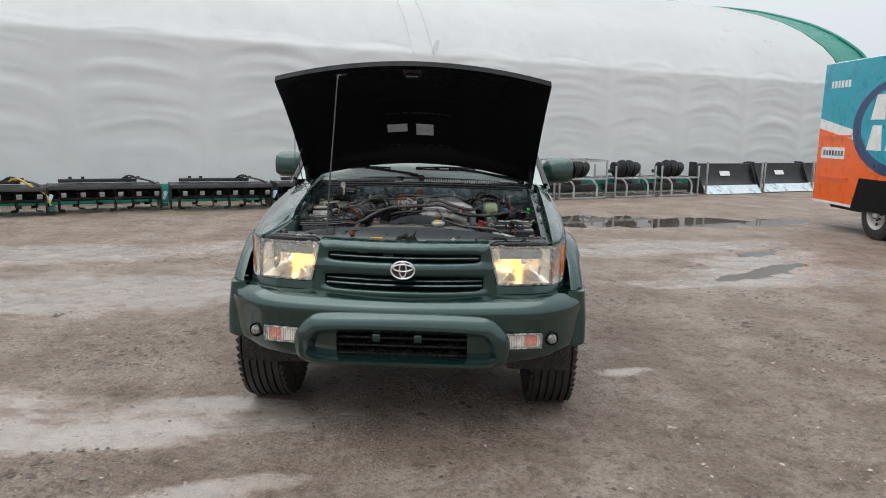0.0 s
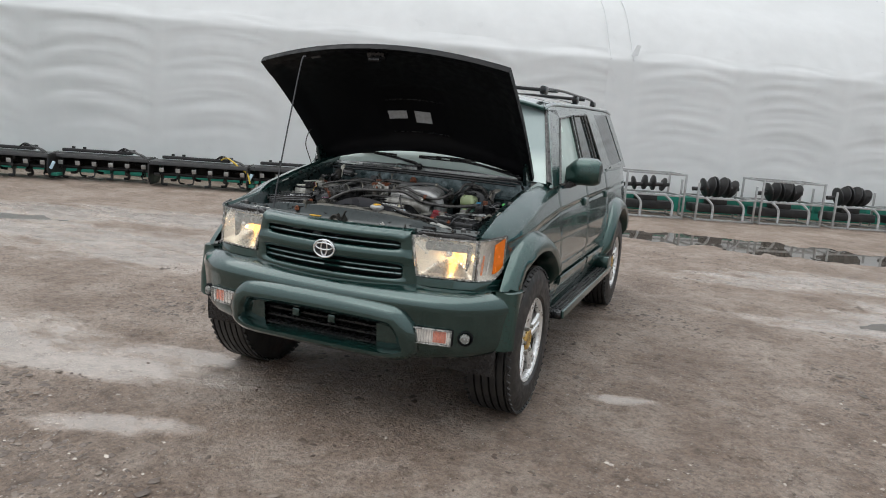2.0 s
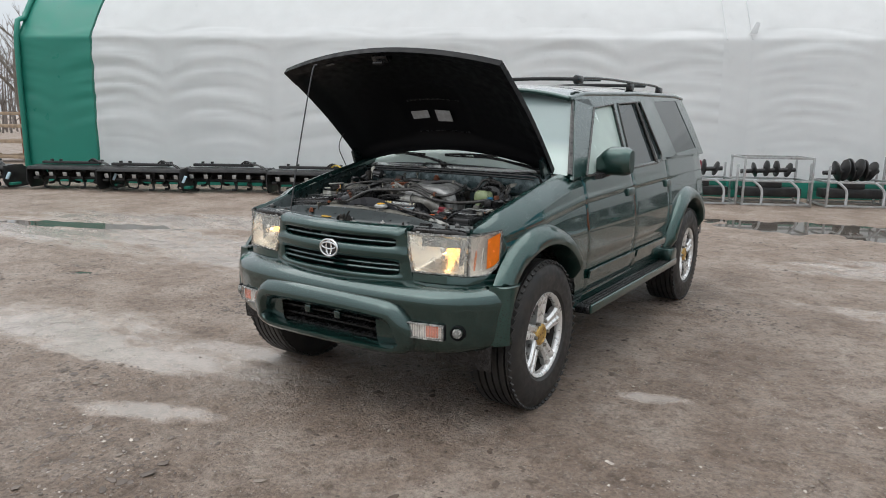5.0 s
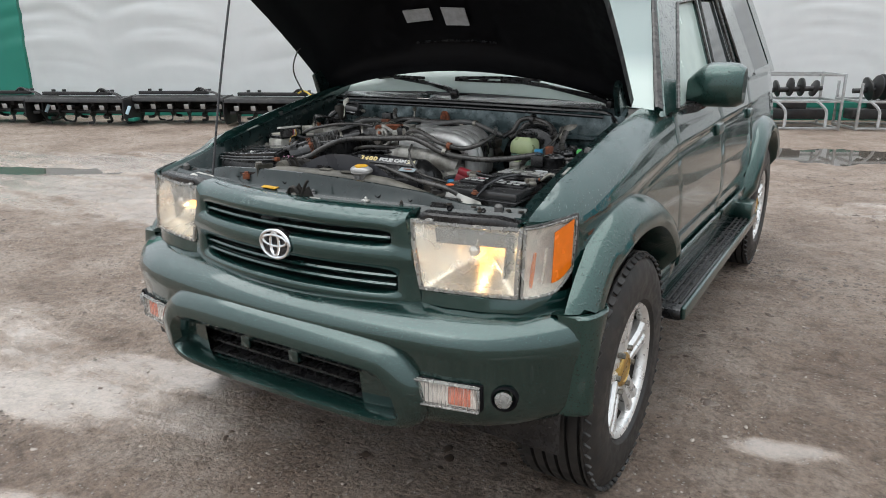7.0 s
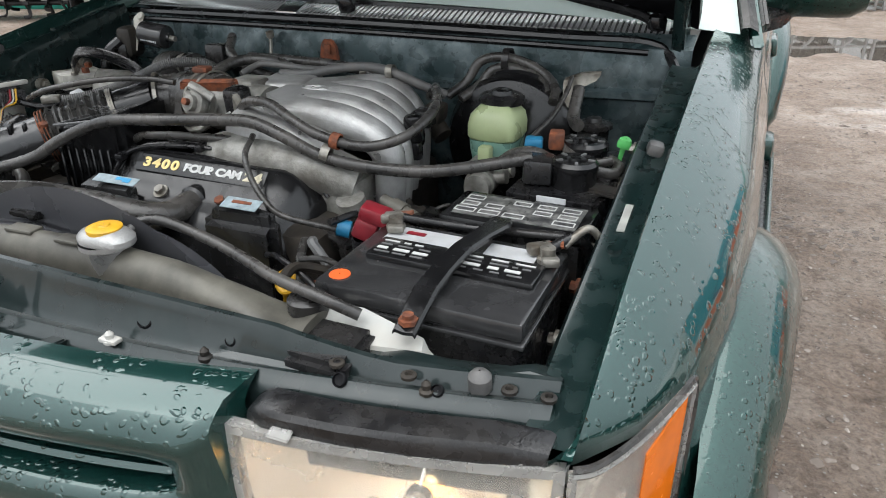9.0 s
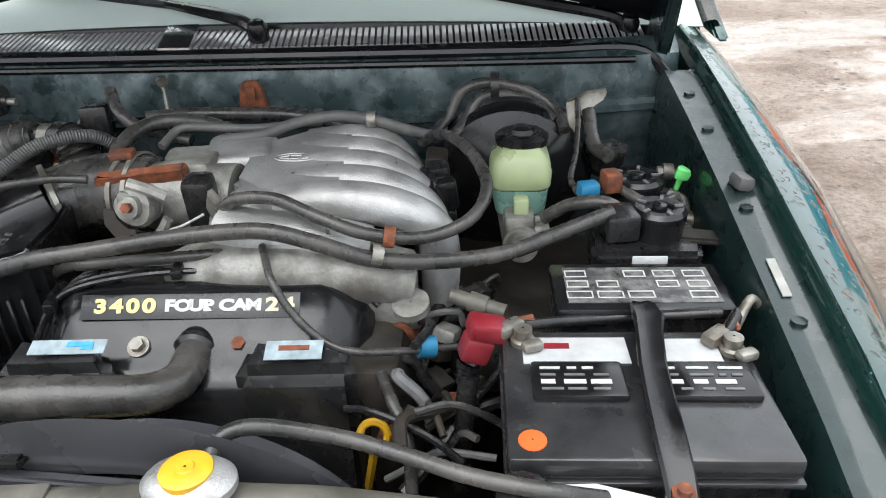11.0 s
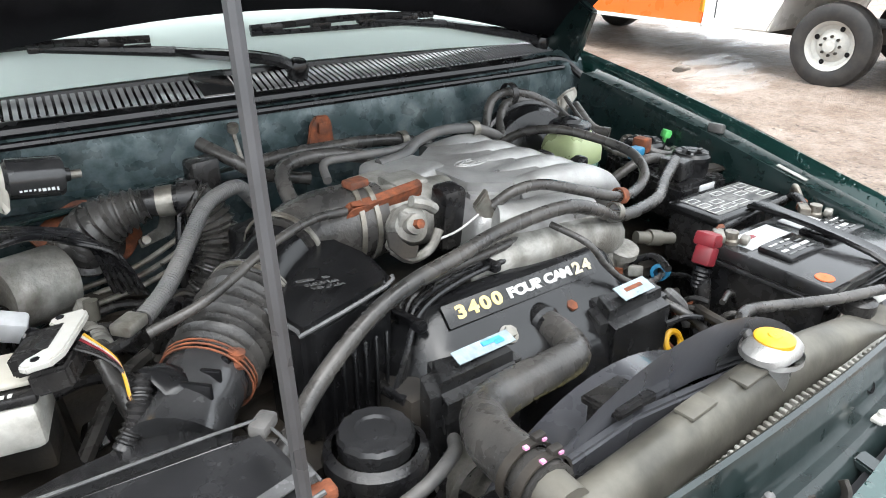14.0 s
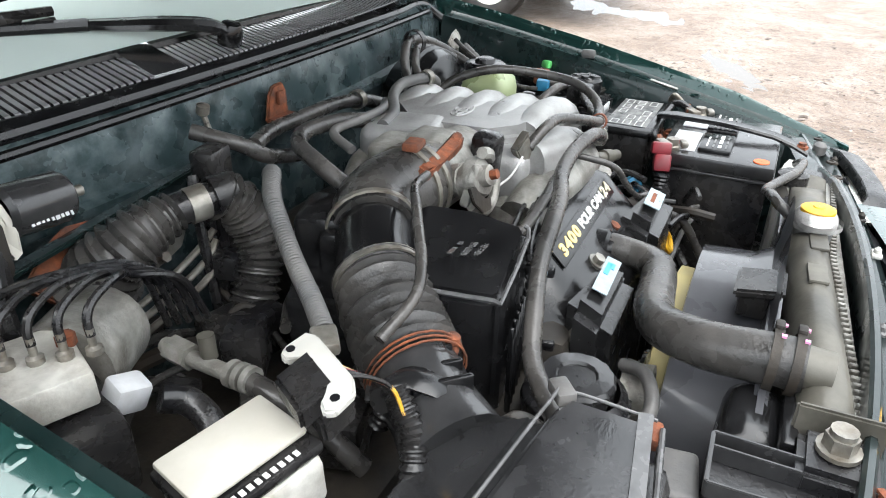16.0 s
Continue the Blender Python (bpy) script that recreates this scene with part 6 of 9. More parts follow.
bm = bmesh.new()
xs_ = [-0.65 + 1.30 * i / 26 for i in range(27)]
sheet(bm, [[cowl_front(x) + Vector((0, -0.018, -0.012)) for x in xs_], [cowl_front(x) + Vector((0, -0.002, 0.0)) for x in xs_], [cowl_front(x) + Vector((0, 0.006, 0.0)) for x in xs_],
           [cowl_front(x) + Vector((0, 0.008, -0.012)) for x in xs_], [cowl_rear(x) + Vector((0, -0.010, -0.014)) for x in xs_], [cowl_rear(x) + Vector((0, -0.008, 0.0)) for x in xs_], [cowl_rear(x) + Vector((0, 0.012, 0.0)) for x in xs_]])
cowl = part("cowl_panel", bm, SATIN, car, "black plastic cowl grille below the windscreen")
sb = bmesh.new()
plate(sb, [(-0.0032, 0.004, 0.001), (0.0032, 0.004, 0.001), (0.0050, 0.060, 0.015), (-0.0014, 0.060, 0.015)], (0.004, 0, -0.012))
slat0 = part("slat", sb, COWLGLINT, cowl)
slat_mesh = slat0.data
for i in range(124):
    x = -0.62 + 1.24 * i / 123
    ob = slat0 if i == 0 else new("slat", slat_mesh)
    ob.parent = cowl
    p = cowl_front(x)
    d = cowl_rear(x) - p
    ob.matrix_local = Matrix.Translation(p + Vector((0, 0.0, 0.001))) @ pose(0, 0, 0, 0, 0, 5 if x > 0.02 else -4) @ Matrix.Diagonal((1, d.y / 0.070, 1, 1))
# chrome on this plastic blank stands for its wet glint
bm = bmesh.new()
plate(bm, [cowl_front(-0.135) + Vector((0, 0.002, 0.003)), cowl_front(-0.085) + Vector((0, 0.002, 0.003)), cowl_rear(-0.085) + Vector((0, -0.008, 0.004)), cowl_rear(-0.135) + Vector((0, -0.008, 0.004))], (0, 0, -0.006))
part("blank_glint", bm, CHROME, cowl, "smooth blank between slats, mirror bright for a wet glint")
# wipers
for piv, a, b, c, tip in (((0.02, 1.192, 1.166), (-0.02, 1.205, 1.185), (-0.14, 1.262, 1.198), (-0.32, 1.300, 1.212), (-0.52, 1.330, 1.205)),
                          ((0.600, 1.262, 1.150), (0.55, 1.272, 1.168), (0.36, 1.272, 1.203), (0.18, 1.270, 1.222), (-0.02, 1.268, 1.222))):
    w = empty("wiper")
    w.parent = car
    bm = bmesh.new()
    tube(bm, [piv, a, b], [0.013, 0.014, 0.010], 8, 5, flat=0.7)
    tube(bm, [b, c], [0.008, 0.006], 8, 5)
    lathe(bm, [(0.016, -0.012), (0.017, 0.006), (0.012, 0.016), (0.001, 0.018)], piv, (0, -0.3, 1), 14)
    part("wiper_arm", bm, SATIN, w)
    bm = bmesh.new()
    q = Vector(c)
    e = Vector(tip)
    far = q + (q - e) * 0.75
    tube(bm, [far, q + Vector((0, -0.004, 0.006)), e], 0.006, 6, 5)
    tube(bm, [far + Vector((0, -0.002, -0.010)), q + Vector((0, -0.002, -0.010)), e + Vector((0, -0.002, -0.008))], 0.0045, 6, 5)
    for k in (0.15, 0.4, 0.65, 0.9):
        p = far.lerp(e, k)
        box(bm, p, (0.035, 0.014, 0.012), bev=0.003)
    part("wiper_blade", bm, BLACK, w)

# radiator support
def sup(x):
    return 0.354 + 0.064 * (abs(x) / 0.6) ** 2


xs_ = [-0.66 + 1.32 * i / 44 for i in range(45)]
bm = bmesh.new()
rows = []
for dy, z, rise in ((-0.016, 0.850, 0), (-0.012, 0.922, 0), (-0.006, 0.930, 0), (-0.001, 0.934, 0), (0.003, 0.939, 0), (0.008, 0.938, 0), (0.014, 0.934, 0.1), (0.020, 0.937, 0.3), (0.026, 0.958, 0.9), (0.030, 0.966, 1), (0.035, 0.967, 1), (0.038, 0.964, 1), (0.039, 0.925, 0.3)):
    rows.append([(x, sup(x) + dy, z + 0.004 * (abs(x) / 0.6) ** 2 + rise * (0.024 * max(0, 1 - (x / 0.42) ** 2) - 0.020 * min(1, max(0, (abs(x) - 0.40) / 0.10)))) for x in xs_])
sheet(bm, rows)
supp = part("radiator_support", bm, SUPPORTSHADE, car, "pressed steel radiator support, body green darkened for hood shade")
# side plates of the support, between tie bar and inner fender
for s in (1, -1):
    bm = bmesh.new()
    sheet(bm, [[(s * x, sup(x) + 0.030 + dy, z + 0.006 * math.cos(x * 60) * (0 < k < 4)) for x in (0.43, 0.47, 0.51, 0.55, 0.59, 0.63, 0.665)] for k, (dy, z) in enumerate(((0.0, 0.944), (0.008, 0.947), (0.016, 0.945), (0.024, 0.945), (0.032, 0.940), (0.034, 0.90)))], (0, 0.0, -0.004))
    sp_ = part("support_side_plate", bm, SUPPORTSHADE, car)
    bm = bmesh.new()
    lathe(bm, [(0.011, -0.01), (0.011, 0.004), (0.007, 0.009), (0.001, 0.011)], (s * 0.592, 0.435, 0.951), (0, -0.1, 1), 16)
    part("hood_stop", bm, GREYHOSE, sp_)
    for x, y, z in ((0.46, 0.408, 0.948), (0.53, 0.417, 0.948), (0.62, 0.435, 0.946), (0.655, 0.438, 0.946)):
        bm = bmesh.new()
        lathe(bm, [(0.0075, 0.0), (0.0075, 0.003), (0.004, 0.004), (0.003, 0.0005), (0.0004, 0.0005)], (s * x, y, z), (0, 0, 1), 10)
        part("press_hole", bm, DARK, sp_)
for x, dy, z, r in ((0.245, 0.026, 0.955, 0.010), (0.345, 0.024, 0.950, 0.006), (0.47, 0.002, 0.942, 0.007), (-0.09, 0.026, 0.960, 0.009), (-0.30, 0.026, 0.955, 0.008), (0.56, 0.004, 0.944, 0.006)):
    bm = bmesh.new()
    lathe(bm, [(r, -0.002), (r, 0.002), (r * 0.85, 0.003), (r * 0.75, 0.0), (0.0004, -0.0005)], (x, sup(x) + dy, z), (0, -0.8, 0.6), 14)
    part("press_hole", bm, LINER, supp)
for x, dy, z, mt in ((0.222, 0.000, 0.938, WHITE), (0.03, 0.012, 0.938, PRINT), (0.55, 0.004, 0.940, DARK), (0.33, 0.004, 0.938, DARK)):
    bm = bmesh.new()
    lathe(bm, [(0.007, 0), (0.007, 0.003), (0.0045, 0.005), (0.0045, 0.010), (0.002, 0.013), (0.001, 0.014)], (x, sup(x) + dy, z), (0, 0, 1), 10)
    if mt == WHITE:
        box(bm, (x, sup(x) + dy, z + 0.003), (0.022, 0.012, 0.005), bev=0.0015)
    part("clip", bm, mt, supp)
bm = bmesh.new()
plate(bm, [(-0.165, sup(0.16) - 0.005, 0.9385), (-0.105, sup(0.1) - 0.005, 0.9385), (-0.105, sup(0.1) + 0.013, 0.9405), (-0.165, sup(0.16) + 0.013, 0.9405)], (0, 0, 0.002))
part("yellow_label", bm, YELLOW, supp, "yellow warning sticker")
# hood latch and the trough behind the grille
lat = empty("hood_latch")
lat.parent = car
bm = bmesh.new()
plate(bm, [(-0.055, 0.335, 0.895), (-0.050, 0.335, 0.935), (-0.030, 0.335, 0.958), (-0.012, 0.335, 0.950), (0.004, 0.335, 0.972), (0.016, 0.335, 0.948), (0.040, 0.335, 0.966), (0.055, 0.335, 0.940), (0.062, 0.335, 0.895)], (0, 0.006, 0), 0.002)
part("latch_plate", bm, DARK, lat, "grimy steel hood latch plate")
for pts, w in (([(-0.030, 0.330, 0.93), (-0.020, 0.322, 0.955), (0.000, 0.320, 0.962), (0.012, 0.322, 0.945)], 0.006), ([(0.020, 0.322, 0.92), (0.034, 0.315, 0.945), (0.046, 0.318, 0.975), (0.050, 0.325, 0.985)], 0.005), ([(-0.045, 0.326, 0.915), (0.0, 0.318, 0.910), (0.05, 0.322, 0.918)], 0.008)):
    bm = bmesh.new()
    tube(bm, pts, w, 8, 4, flat=0.6)
    part("latch_lever", bm, DARK, lat)
bm = bmesh.new()
lathe(bm, [(0.012, -0.012), (0.014, -0.004), (0.014, 0.006), (0.007, 0.010), (0.001, 0.011)], (-0.005, 0.326, 0.930), (0, -1, 0.3), 14)
part("latch_pivot", bm, OLDALU, lat)
bm = bmesh.new()
plate(bm, [(0.058, 0.298, 0.930), (0.098, 0.300, 0.930), (0.100, 0.322, 0.936), (0.060, 0.320, 0.936)], (0, 0, 0.006), 0.002)
part("latch_pull", bm, OLDALU, lat, "dusty release tab")
for x, mt, r, z in ((-0.105, PRINT, 0.009, 0.925), (0.192, GREYHOSE, 0.007, 0.918), (0.262, RUST, 0.007, 0.905), (0.335, RUST, 0.007, 0.895), (-0.30, RUST, 0.006, 0.905)):
    bm = bmesh.new()
    y_ = gbow(x) + 0.072
    cyl(bm, (x, y_, z - 0.03), (x, y_, z), r * 0.6, n=8)
    lathe(bm, [(r, 0), (r, 0.006), (r * 0.8, 0.010), (0.001, 0.0105)], (x, y_, z), (0, 0, 1), 10)
    part("bump_stop", bm, mt, car)
for x in (-0.17, 0.145):
    bm = bmesh.new()
    plate(bm, [(x - 0.010, gbow(x) + 0.046, 0.937), (x + 0.012, gbow(x) + 0.046, 0.937), (x + 0.026, sup(x) - 0.004, 0.935), (x + 0.006, sup(x) - 0.004, 0.935)], (0, 0, -0.010), 0.002)
    part("grille_stay", bm, SUPPORTSHADE, car)
fin = bmesh.new()
box(fin, (0, 0, 0), (0.74, 0.010, 0.0035))
fin0 = part("condenser_fin", fin, DARK, car)
fin0.location = (0, 0.345, 0.66)
for k in range(1, 26):
    ob = new("condenser_fin", fin0.data)
    ob.parent = car
    ob.location = (0, 0.345, 0.66 + k * 0.010)
# added black sheet, the shade in front of the condenser
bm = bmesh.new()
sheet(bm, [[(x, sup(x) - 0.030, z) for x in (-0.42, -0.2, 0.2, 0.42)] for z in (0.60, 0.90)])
part("condenser_gap_shade", bm, LINER, car)
for s in (1, -1):
    bm = bmesh.new()
    br = [(0.405, 0.352), (0.425, 0.345), (0.45, 0.346), (0.50, 0.352), (0.56, 0.364), (0.62, 0.380), (0.67, 0.398)]
    sheet(bm, [[(s * x, y + dy, z - 0.010 * (x > 0.64) - (0.012 if x < 0.41 else 0)) for x, y in br] for dy, z in ((-0.012, 0.918), (-0.012, 0.934), (-0.008, 0.939), (0.012, 0.942), (0.020, 0.941), (0.022, 0.925))], (0, 0.001, -0.002))
    hb = part("headlight_bracket", bm, BLACK, car, "dusty dark headlight bracket")
    for x in (0.448, 0.640):
        bm = bmesh.new()
        plate(bm, [(s * (x - 0.012), 0.322 + (x - 0.44) * 0.28, 0.919), (s * (x + 0.012), 0.322 + (x - 0.44) * 0.28, 0.919), (s * (x + 0.010), 0.340 + (x - 0.44) * 0.28, 0.926), (s * (x - 0.010), 0.340 + (x - 0.44) * 0.28, 0.926)], (0, 0, 0.003), 0.001)
        part("lens_clip", bm, LENSRIM, hb)

# ---- radiator and fan ----
bm = bmesh.new()
rows = []
for i in range(25):
    x = -0.205 + 0.615 * i / 24
    top = lerp_table([(-0.205, 0.992), (-0.15, 1.008), (0.10, 1.010), (0.24, 1.004), (0.33, 0.985), (0.41, 0.958)], x)
    yc = 0.449 - 0.075 * max(0, 0.146 - x)
    rows.append([(x, yc + 0.024 * math.cos(a), 0.955 + (top - 0.013 - 0.955) * math.copysign(abs(math.sin(a)) ** 0.8, math.sin(a))) for a in (2 * math.pi * k / 18 for k in range(18))])
rings(bm, rows)
rad = part("radiator_tank", bm, TANK, car, "dusty brown-grey plastic radiator top tank")
bm = bmesh.new()
for i in range(60):
    box(bm, (-0.20 + 0.61 * i / 59, 0.416 - 0.075 * max(0, 0.146 + 0.20 - 0.61 * i / 59), 0.956), (0.0045, 0.008, 0.008), bev=0.001, seg=1)
box(bm, (0.10, 0.409, 0.948), (0.63, 0.014, 0.014), (0, 0, 2.5), bev=0.002)
part("crimp_strip", bm, OLDALU, rad)
bm = bmesh.new()
box(bm, (0.10, 0.43, 0.77), (0.66, 0.045, 0.33), bev=0.004)
part("radiator_core", bm, DARK, rad)
bm = bmesh.new()
lathe(bm, [(0.020, -0.035), (0.022, 0.0), (0.030, 0.004), (0.030, 0.010)], (0.146, 0.446, 0.994), (0, 0, 1), 24)
lathe(bm, [(0.001, 0.0235), (0.018, 0.0225), (0.025, 0.019), (0.029, 0.014), (0.029, 0.008), (0.024, 0.006)], (0.146, 0.446, 0.994), (0, 0, 1), 40, 2, -0.20)
cap = part("radiator_cap", bm, ALU, rad, "pale zinc radiator cap with two ears")
bm = bmesh.new()
lathe(bm, [(0.001, 0.0275), (0.006, 0.0275), (0.007, 0.0262), (0.016, 0.0258), (0.0192, 0.0242), (0.0192, 0.018)], (0.146, 0.446, 0.994), (0, 0, 1), 28)
part("yellow_disc", bm, YELLOW, cap, "yellow warning disc on the cap")
for x in (0.02, 0.10):
    bm = bmesh.new()
    box(bm, (x, 0.440, 0.9965), (0.040, 0.020, 0.005), (0, 0, 4), 0.002)
    part("tank_pad", bm, TANK, rad)
bm = bmesh.new()
cyl(bm, (-0.232, 0.418, 0.980), (-0.232, 0.418, 0.994), 0.0125, n=6)
cyl(bm, (-0.232, 0.418, 0.994), (-0.232, 0.418, 0.999), 0.0100, n=12)
cyl(bm, (-0.232, 0.418, 0.978), (-0.232, 0.418, 0.982), 0.0165, n=16)
part("mount_bolt", bm, STEEL, rad, "corroded silver mounting bolt")
bm = bmesh.new()
plate(bm, [(-0.262, 0.388, 0.975), (-0.212, 0.388, 0.980), (-0.212, 0.445, 0.980), (-0.262, 0.445, 0.975)], (0, 0, -0.05), 0.006)
part("radiator_mount", bm, BLACK, rad)
bm = bmesh.new()
plate(bm, [(0.40, 0.40, 0.95), (0.47, 0.40, 0.95), (0.47, 0.47, 0.955), (0.40, 0.47, 0.955)], (0, 0, -0.05), 0.006)
part("radiator_mount", bm, BLACK, rad)
bm = bmesh.new()
plate(bm, [(-0.212, 0.385, 0.998), (-0.208, 0.45, 0.994), (-0.208, 0.45, 0.93), (-0.212, 0.385, 0.93)], (0.006, 0, 0), 0.002)
part("tank_end_plate", bm, TANK, rad)
# shroud: ring round the fan
bm = bmesh.new()
rows = []
for i in range(49):
    a = radians(-30 + 240 * i / 48)
    r0, r1 = 0.208, 0.225
    rows.append([(0.06 + math.cos(a) * r, y, 0.74 + math.sin(a) * r) for r, y in ((0.300, 0.474), (0.235, 0.482), (r1, 0.500), (r1 - 0.004, 0.560), (r0, 0.562), (r0, 0.500))])
sheet(bm, rows)
sh = part("fan_shroud", bm, FOIL, car, "grey plastic fan shroud")
bm = bmesh.new()
plate(bm, [(-0.20, 0.468, 0.55), (-0.20, 0.468, 0.965), (-0.02, 0.468, 0.985), (0.36, 0.468, 0.945), (0.36, 0.468, 0.55)], (0, 0.012, 0), 0.003)
part("shroud_plate", bm, FOIL, sh)
bm = bmesh.new()
box(bm, (-0.186, 0.478, 0.915), (0.098, 0.056, 0.10), (0, 0, 0), 0.020, 4, 0.86)
box(bm, (-0.186, 0.450, 0.925), (0.088, 0.014, 0.09), bev=0.004)
part("shroud_boss", bm, SATIN, sh)
bm = bmesh.new()
plate(bm, [(-0.045, 0.468, 0.990), (0.005, 0.468, 0.992), (0.005, 0.515, 0.985), (-0.045, 0.515, 0.982)], (0, 0, 0.010), 0.003)
box(bm, (-0.02, 0.495, 0.975), (0.04, 0.03, 0.03), bev=0.004)
part("shroud_tab", bm, BLACK, sh)
bm = bmesh.new()
for k in range(7):
    a = 2 * math.pi * k / 7 + 0.35
    c, s_ = math.cos(a), math.sin(a)
    loops = []
    for r, w, tw in ((0.045, 0.030, 0.012), (0.12, 0.045, 0.018), (0.188, 0.055, 0.022)):
        loops.append([(0.06 + c * r - s_ * w * q, 0.535 + tw * q + h, 0.74 + s_ * r + c * w * q) for q, h in ((-1, 0), (0, 0.003), (1, 0), (1, -0.004), (0, -0.001), (-1, -0.004))])
    rings(bm, loops)
lathe(bm, [(0.001, 0.03), (0.05, 0.03), (0.055, 0.0), (0.05, -0.03), (0.001, -0.03)], (0.06, 0.535, 0.74), (0, 1, 0), 20)
fan = part("fan", bm, TANFAN, car, "tan plastic cooling fan")
bm = bmesh.new()
lathe(bm, [(0.183, -0.010), (0.187, -0.012), (0.188, 0.022), (0.183, 0.024)], (0.06, 0.560, 0.74), (0, 1, 0), 48)
part("fan_ring", bm, TANFAN, fan)

# ---- engine ----
engine = empty("engine")
engine.parent = car


def epart(name, bm, m, label=""):
    return part(name, bm, m, engine, label)


bm = bmesh.new()
box(bm, (0.07, 0.86, 0.74), (0.42, 0.42, 0.40), bev=0.03)
epart("engine_block", bm, DARK)
bm = bmesh.new()
box(bm, (0.06, 1.02, 0.86), (0.34, 0.20, 0.16), bev=0.03)
epart("cylinder_head", bm, DARK)
bm = bmesh.new()
box(bm, (0.05, 0.84, 0.93), (0.30, 0.24, 0.06), bev=0.02)
epart("valley_plate", bm, DARK)
# timing cover: front face with a raised nameplate ledge
bm = bmesh.new()
prof = [(0.610, 0.55), (0.612, 0.80), (0.618, 0.90), (0.628, 0.935), (0.648, 0.950), (0.664, 0.957), (0.675, 0.967), (0.707, 0.999), (0.727, 1.002), (0.744, 0.965), (0.744, 0.55)]


loops = []
for i in range(29):
    x = -0.125 + 0.365 * i / 28
    k = max(0, (abs(x - 0.058) - 0.125) / 0.06)
    drop = 0.055 * k * k
    loops.append([(x, min(0.744, y + 0.018 * k * k), z - (drop if z > 0.6 else 0)) for y, z in prof])
rings(bm, loops)
cov = epart("timing_cover", bm, SATIN, "black engine front cover with raised lettering strip")
for x0, x1, h in ((-0.130, -0.004, 0.036), (0.112, 0.240, 0.032)):
    bm = bmesh.new()
    plate(bm, [(x0, 0.616, 0.962), (x1, 0.616, 0.965), (x1 - 0.012, 0.652, 0.962 + h * 0.5), (x0 + 0.012, 0.670, 0.958 + h * 0.6)], (0, 0.002, -0.36), 0.014, 4)
    epart("cover_bulge", bm, COVER, "dusty rounded belt cover")
# nameplate and its words
tilt = math.degrees(math.atan2(0.026, 0.026))
nm_m = pose(0.058, 0.6966, 0.9902, tilt, 0, 1)
bm = bmesh.new()
box(bm, (-0.004, 0, 0), (0.232, 0.027, 0.0016), bev=0.0006)
bmesh.ops.transform(bm, matrix=nm_m, verts=bm.verts)
part("nameplate", bm, COVER, engine)
for word, x0, dx, h, mt in (("3400", -0.0985, 0.0172, 0.0225, YINK), ("FOUR", -0.0250, 0.0140, 0.0180, INK), ("CAM", 0.0350, 0.0142, 0.0180, INK), ("24", 0.0830, 0.0165, 0.0215, CINK)):
    for i, ch in enumerate(word):
        text("raised_letter" if ch.isalpha() else "raised_numeral", ch, h, nm_m @ pose(x0 + dx * i, 0, 0.0012) @ Matrix.Diagonal((1.22, 0.90, 1, 1)), mt, engine, 0.0006, "", 0.0010)
for c, w, tl, bars in (((-0.052, 0.641, 0.9790), 0.076, 18, ((0.012, 0.026, 0.005), (0.020, 0.012, -0.002))), ((0.176, 0.6355, 0.9795), 0.056, 18, ((0.0, 0.03, 0.004),))):
    m = pose(*c, tl, 0, 2)
    bm = bmesh.new()
    box(bm, (0, 0, 0), (w, 0.017 if w > 0.07 else 0.022, 0.0012))
    bmesh.ops.transform(bm, matrix=m, verts=bm.verts)
    lab = part("sticker", bm, STICKER, engine, "white sticker with blue print")
    for bx_, bw, by in bars:
        bm = bmesh.new()
        box(bm, (bx_, by * 0.5, 0.001), (bw, 0.0055, 0.0008))
        bmesh.ops.transform(bm, matrix=m, verts=bm.verts)
        part("print_bar", bm, BINK if w > 0.07 else RUST, engine)
for x, y, z, mt in ((0.005, 0.672, 0.957, STEEL), (0.108, 0.679, 0.953, RUST), (-0.105, 0.655, 0.93, STEEL)):
    bm = bmesh.new()
    cyl(bm, (x, y, z - 0.006), (x, y - 0.007, z + 0.005), 0.0115, n=14)
    cyl(bm, (x, y - 0.006, z + 0.004), (x, y - 0.010, z + 0.011), 0.0075, n=6)
    epart("cover_bolt", bm, mt)
# intake plenum with five runners
bm = bmesh.new()
tmp_top = [(0.065, 0.835), (0.085, 0.93), (0.075, 0.965), (0.12, 1.005), (0.20, 1.015), (0.21, 0.80), (0.155, 0.785), (0.105, 0.80)]
plate(bm, [(x, y, 1.074) for x, y in tmp_top], (0, 0, -0.085), 0.012)
box(bm, (0.05, 0.945, 1.050), (0.09, 0.10, 0.055), (0, 0, 12), 0.014, 3)
box(bm, (0.085, 0.82, 1.02), (0.07, 0.09, 0.07), bev=0.02, seg=3)
pl = epart("intake_plenum", bm, ALU, "silver cast aluminium intake plenum")
for i in range(5):
    y = 1.000 - i * 0.0475
    r = 0.0245
    bm = bmesh.new()
    xo = 0.250 + 0.012 * i
    tube(bm, [(0.13, y, 1.050), (0.19, y - 0.002, 1.057), (0.225 + 0.006 * i, y - 0.004, 1.052), (xo, y - 0.006, 1.030), (xo + 0.014, y - 0.007, 0.995), (xo + 0.012, y - 0.007, 0.93)], [r, r, r, r * 1.0, r * 0.95, r * 0.9], 14, 6)
    epart("intake_runner", bm, ALU)
bm = bmesh.new()
tube(bm, [(0.02, 0.768, 0.985), (0.06, 0.760, 0.998), (0.14, 0.757, 1.000), (0.22, 0.762, 0.993), (0.275, 0.775, 0.975)], [0.030, 0.036, 0.038, 0.038, 0.034], 14, 6)
box(bm, (0.05, 0.775, 0.965), (0.06, 0.08, 0.07), bev=0.015)
box(bm, (0.24, 0.79, 0.955), (0.09, 0.10, 0.06), bev=0.015)
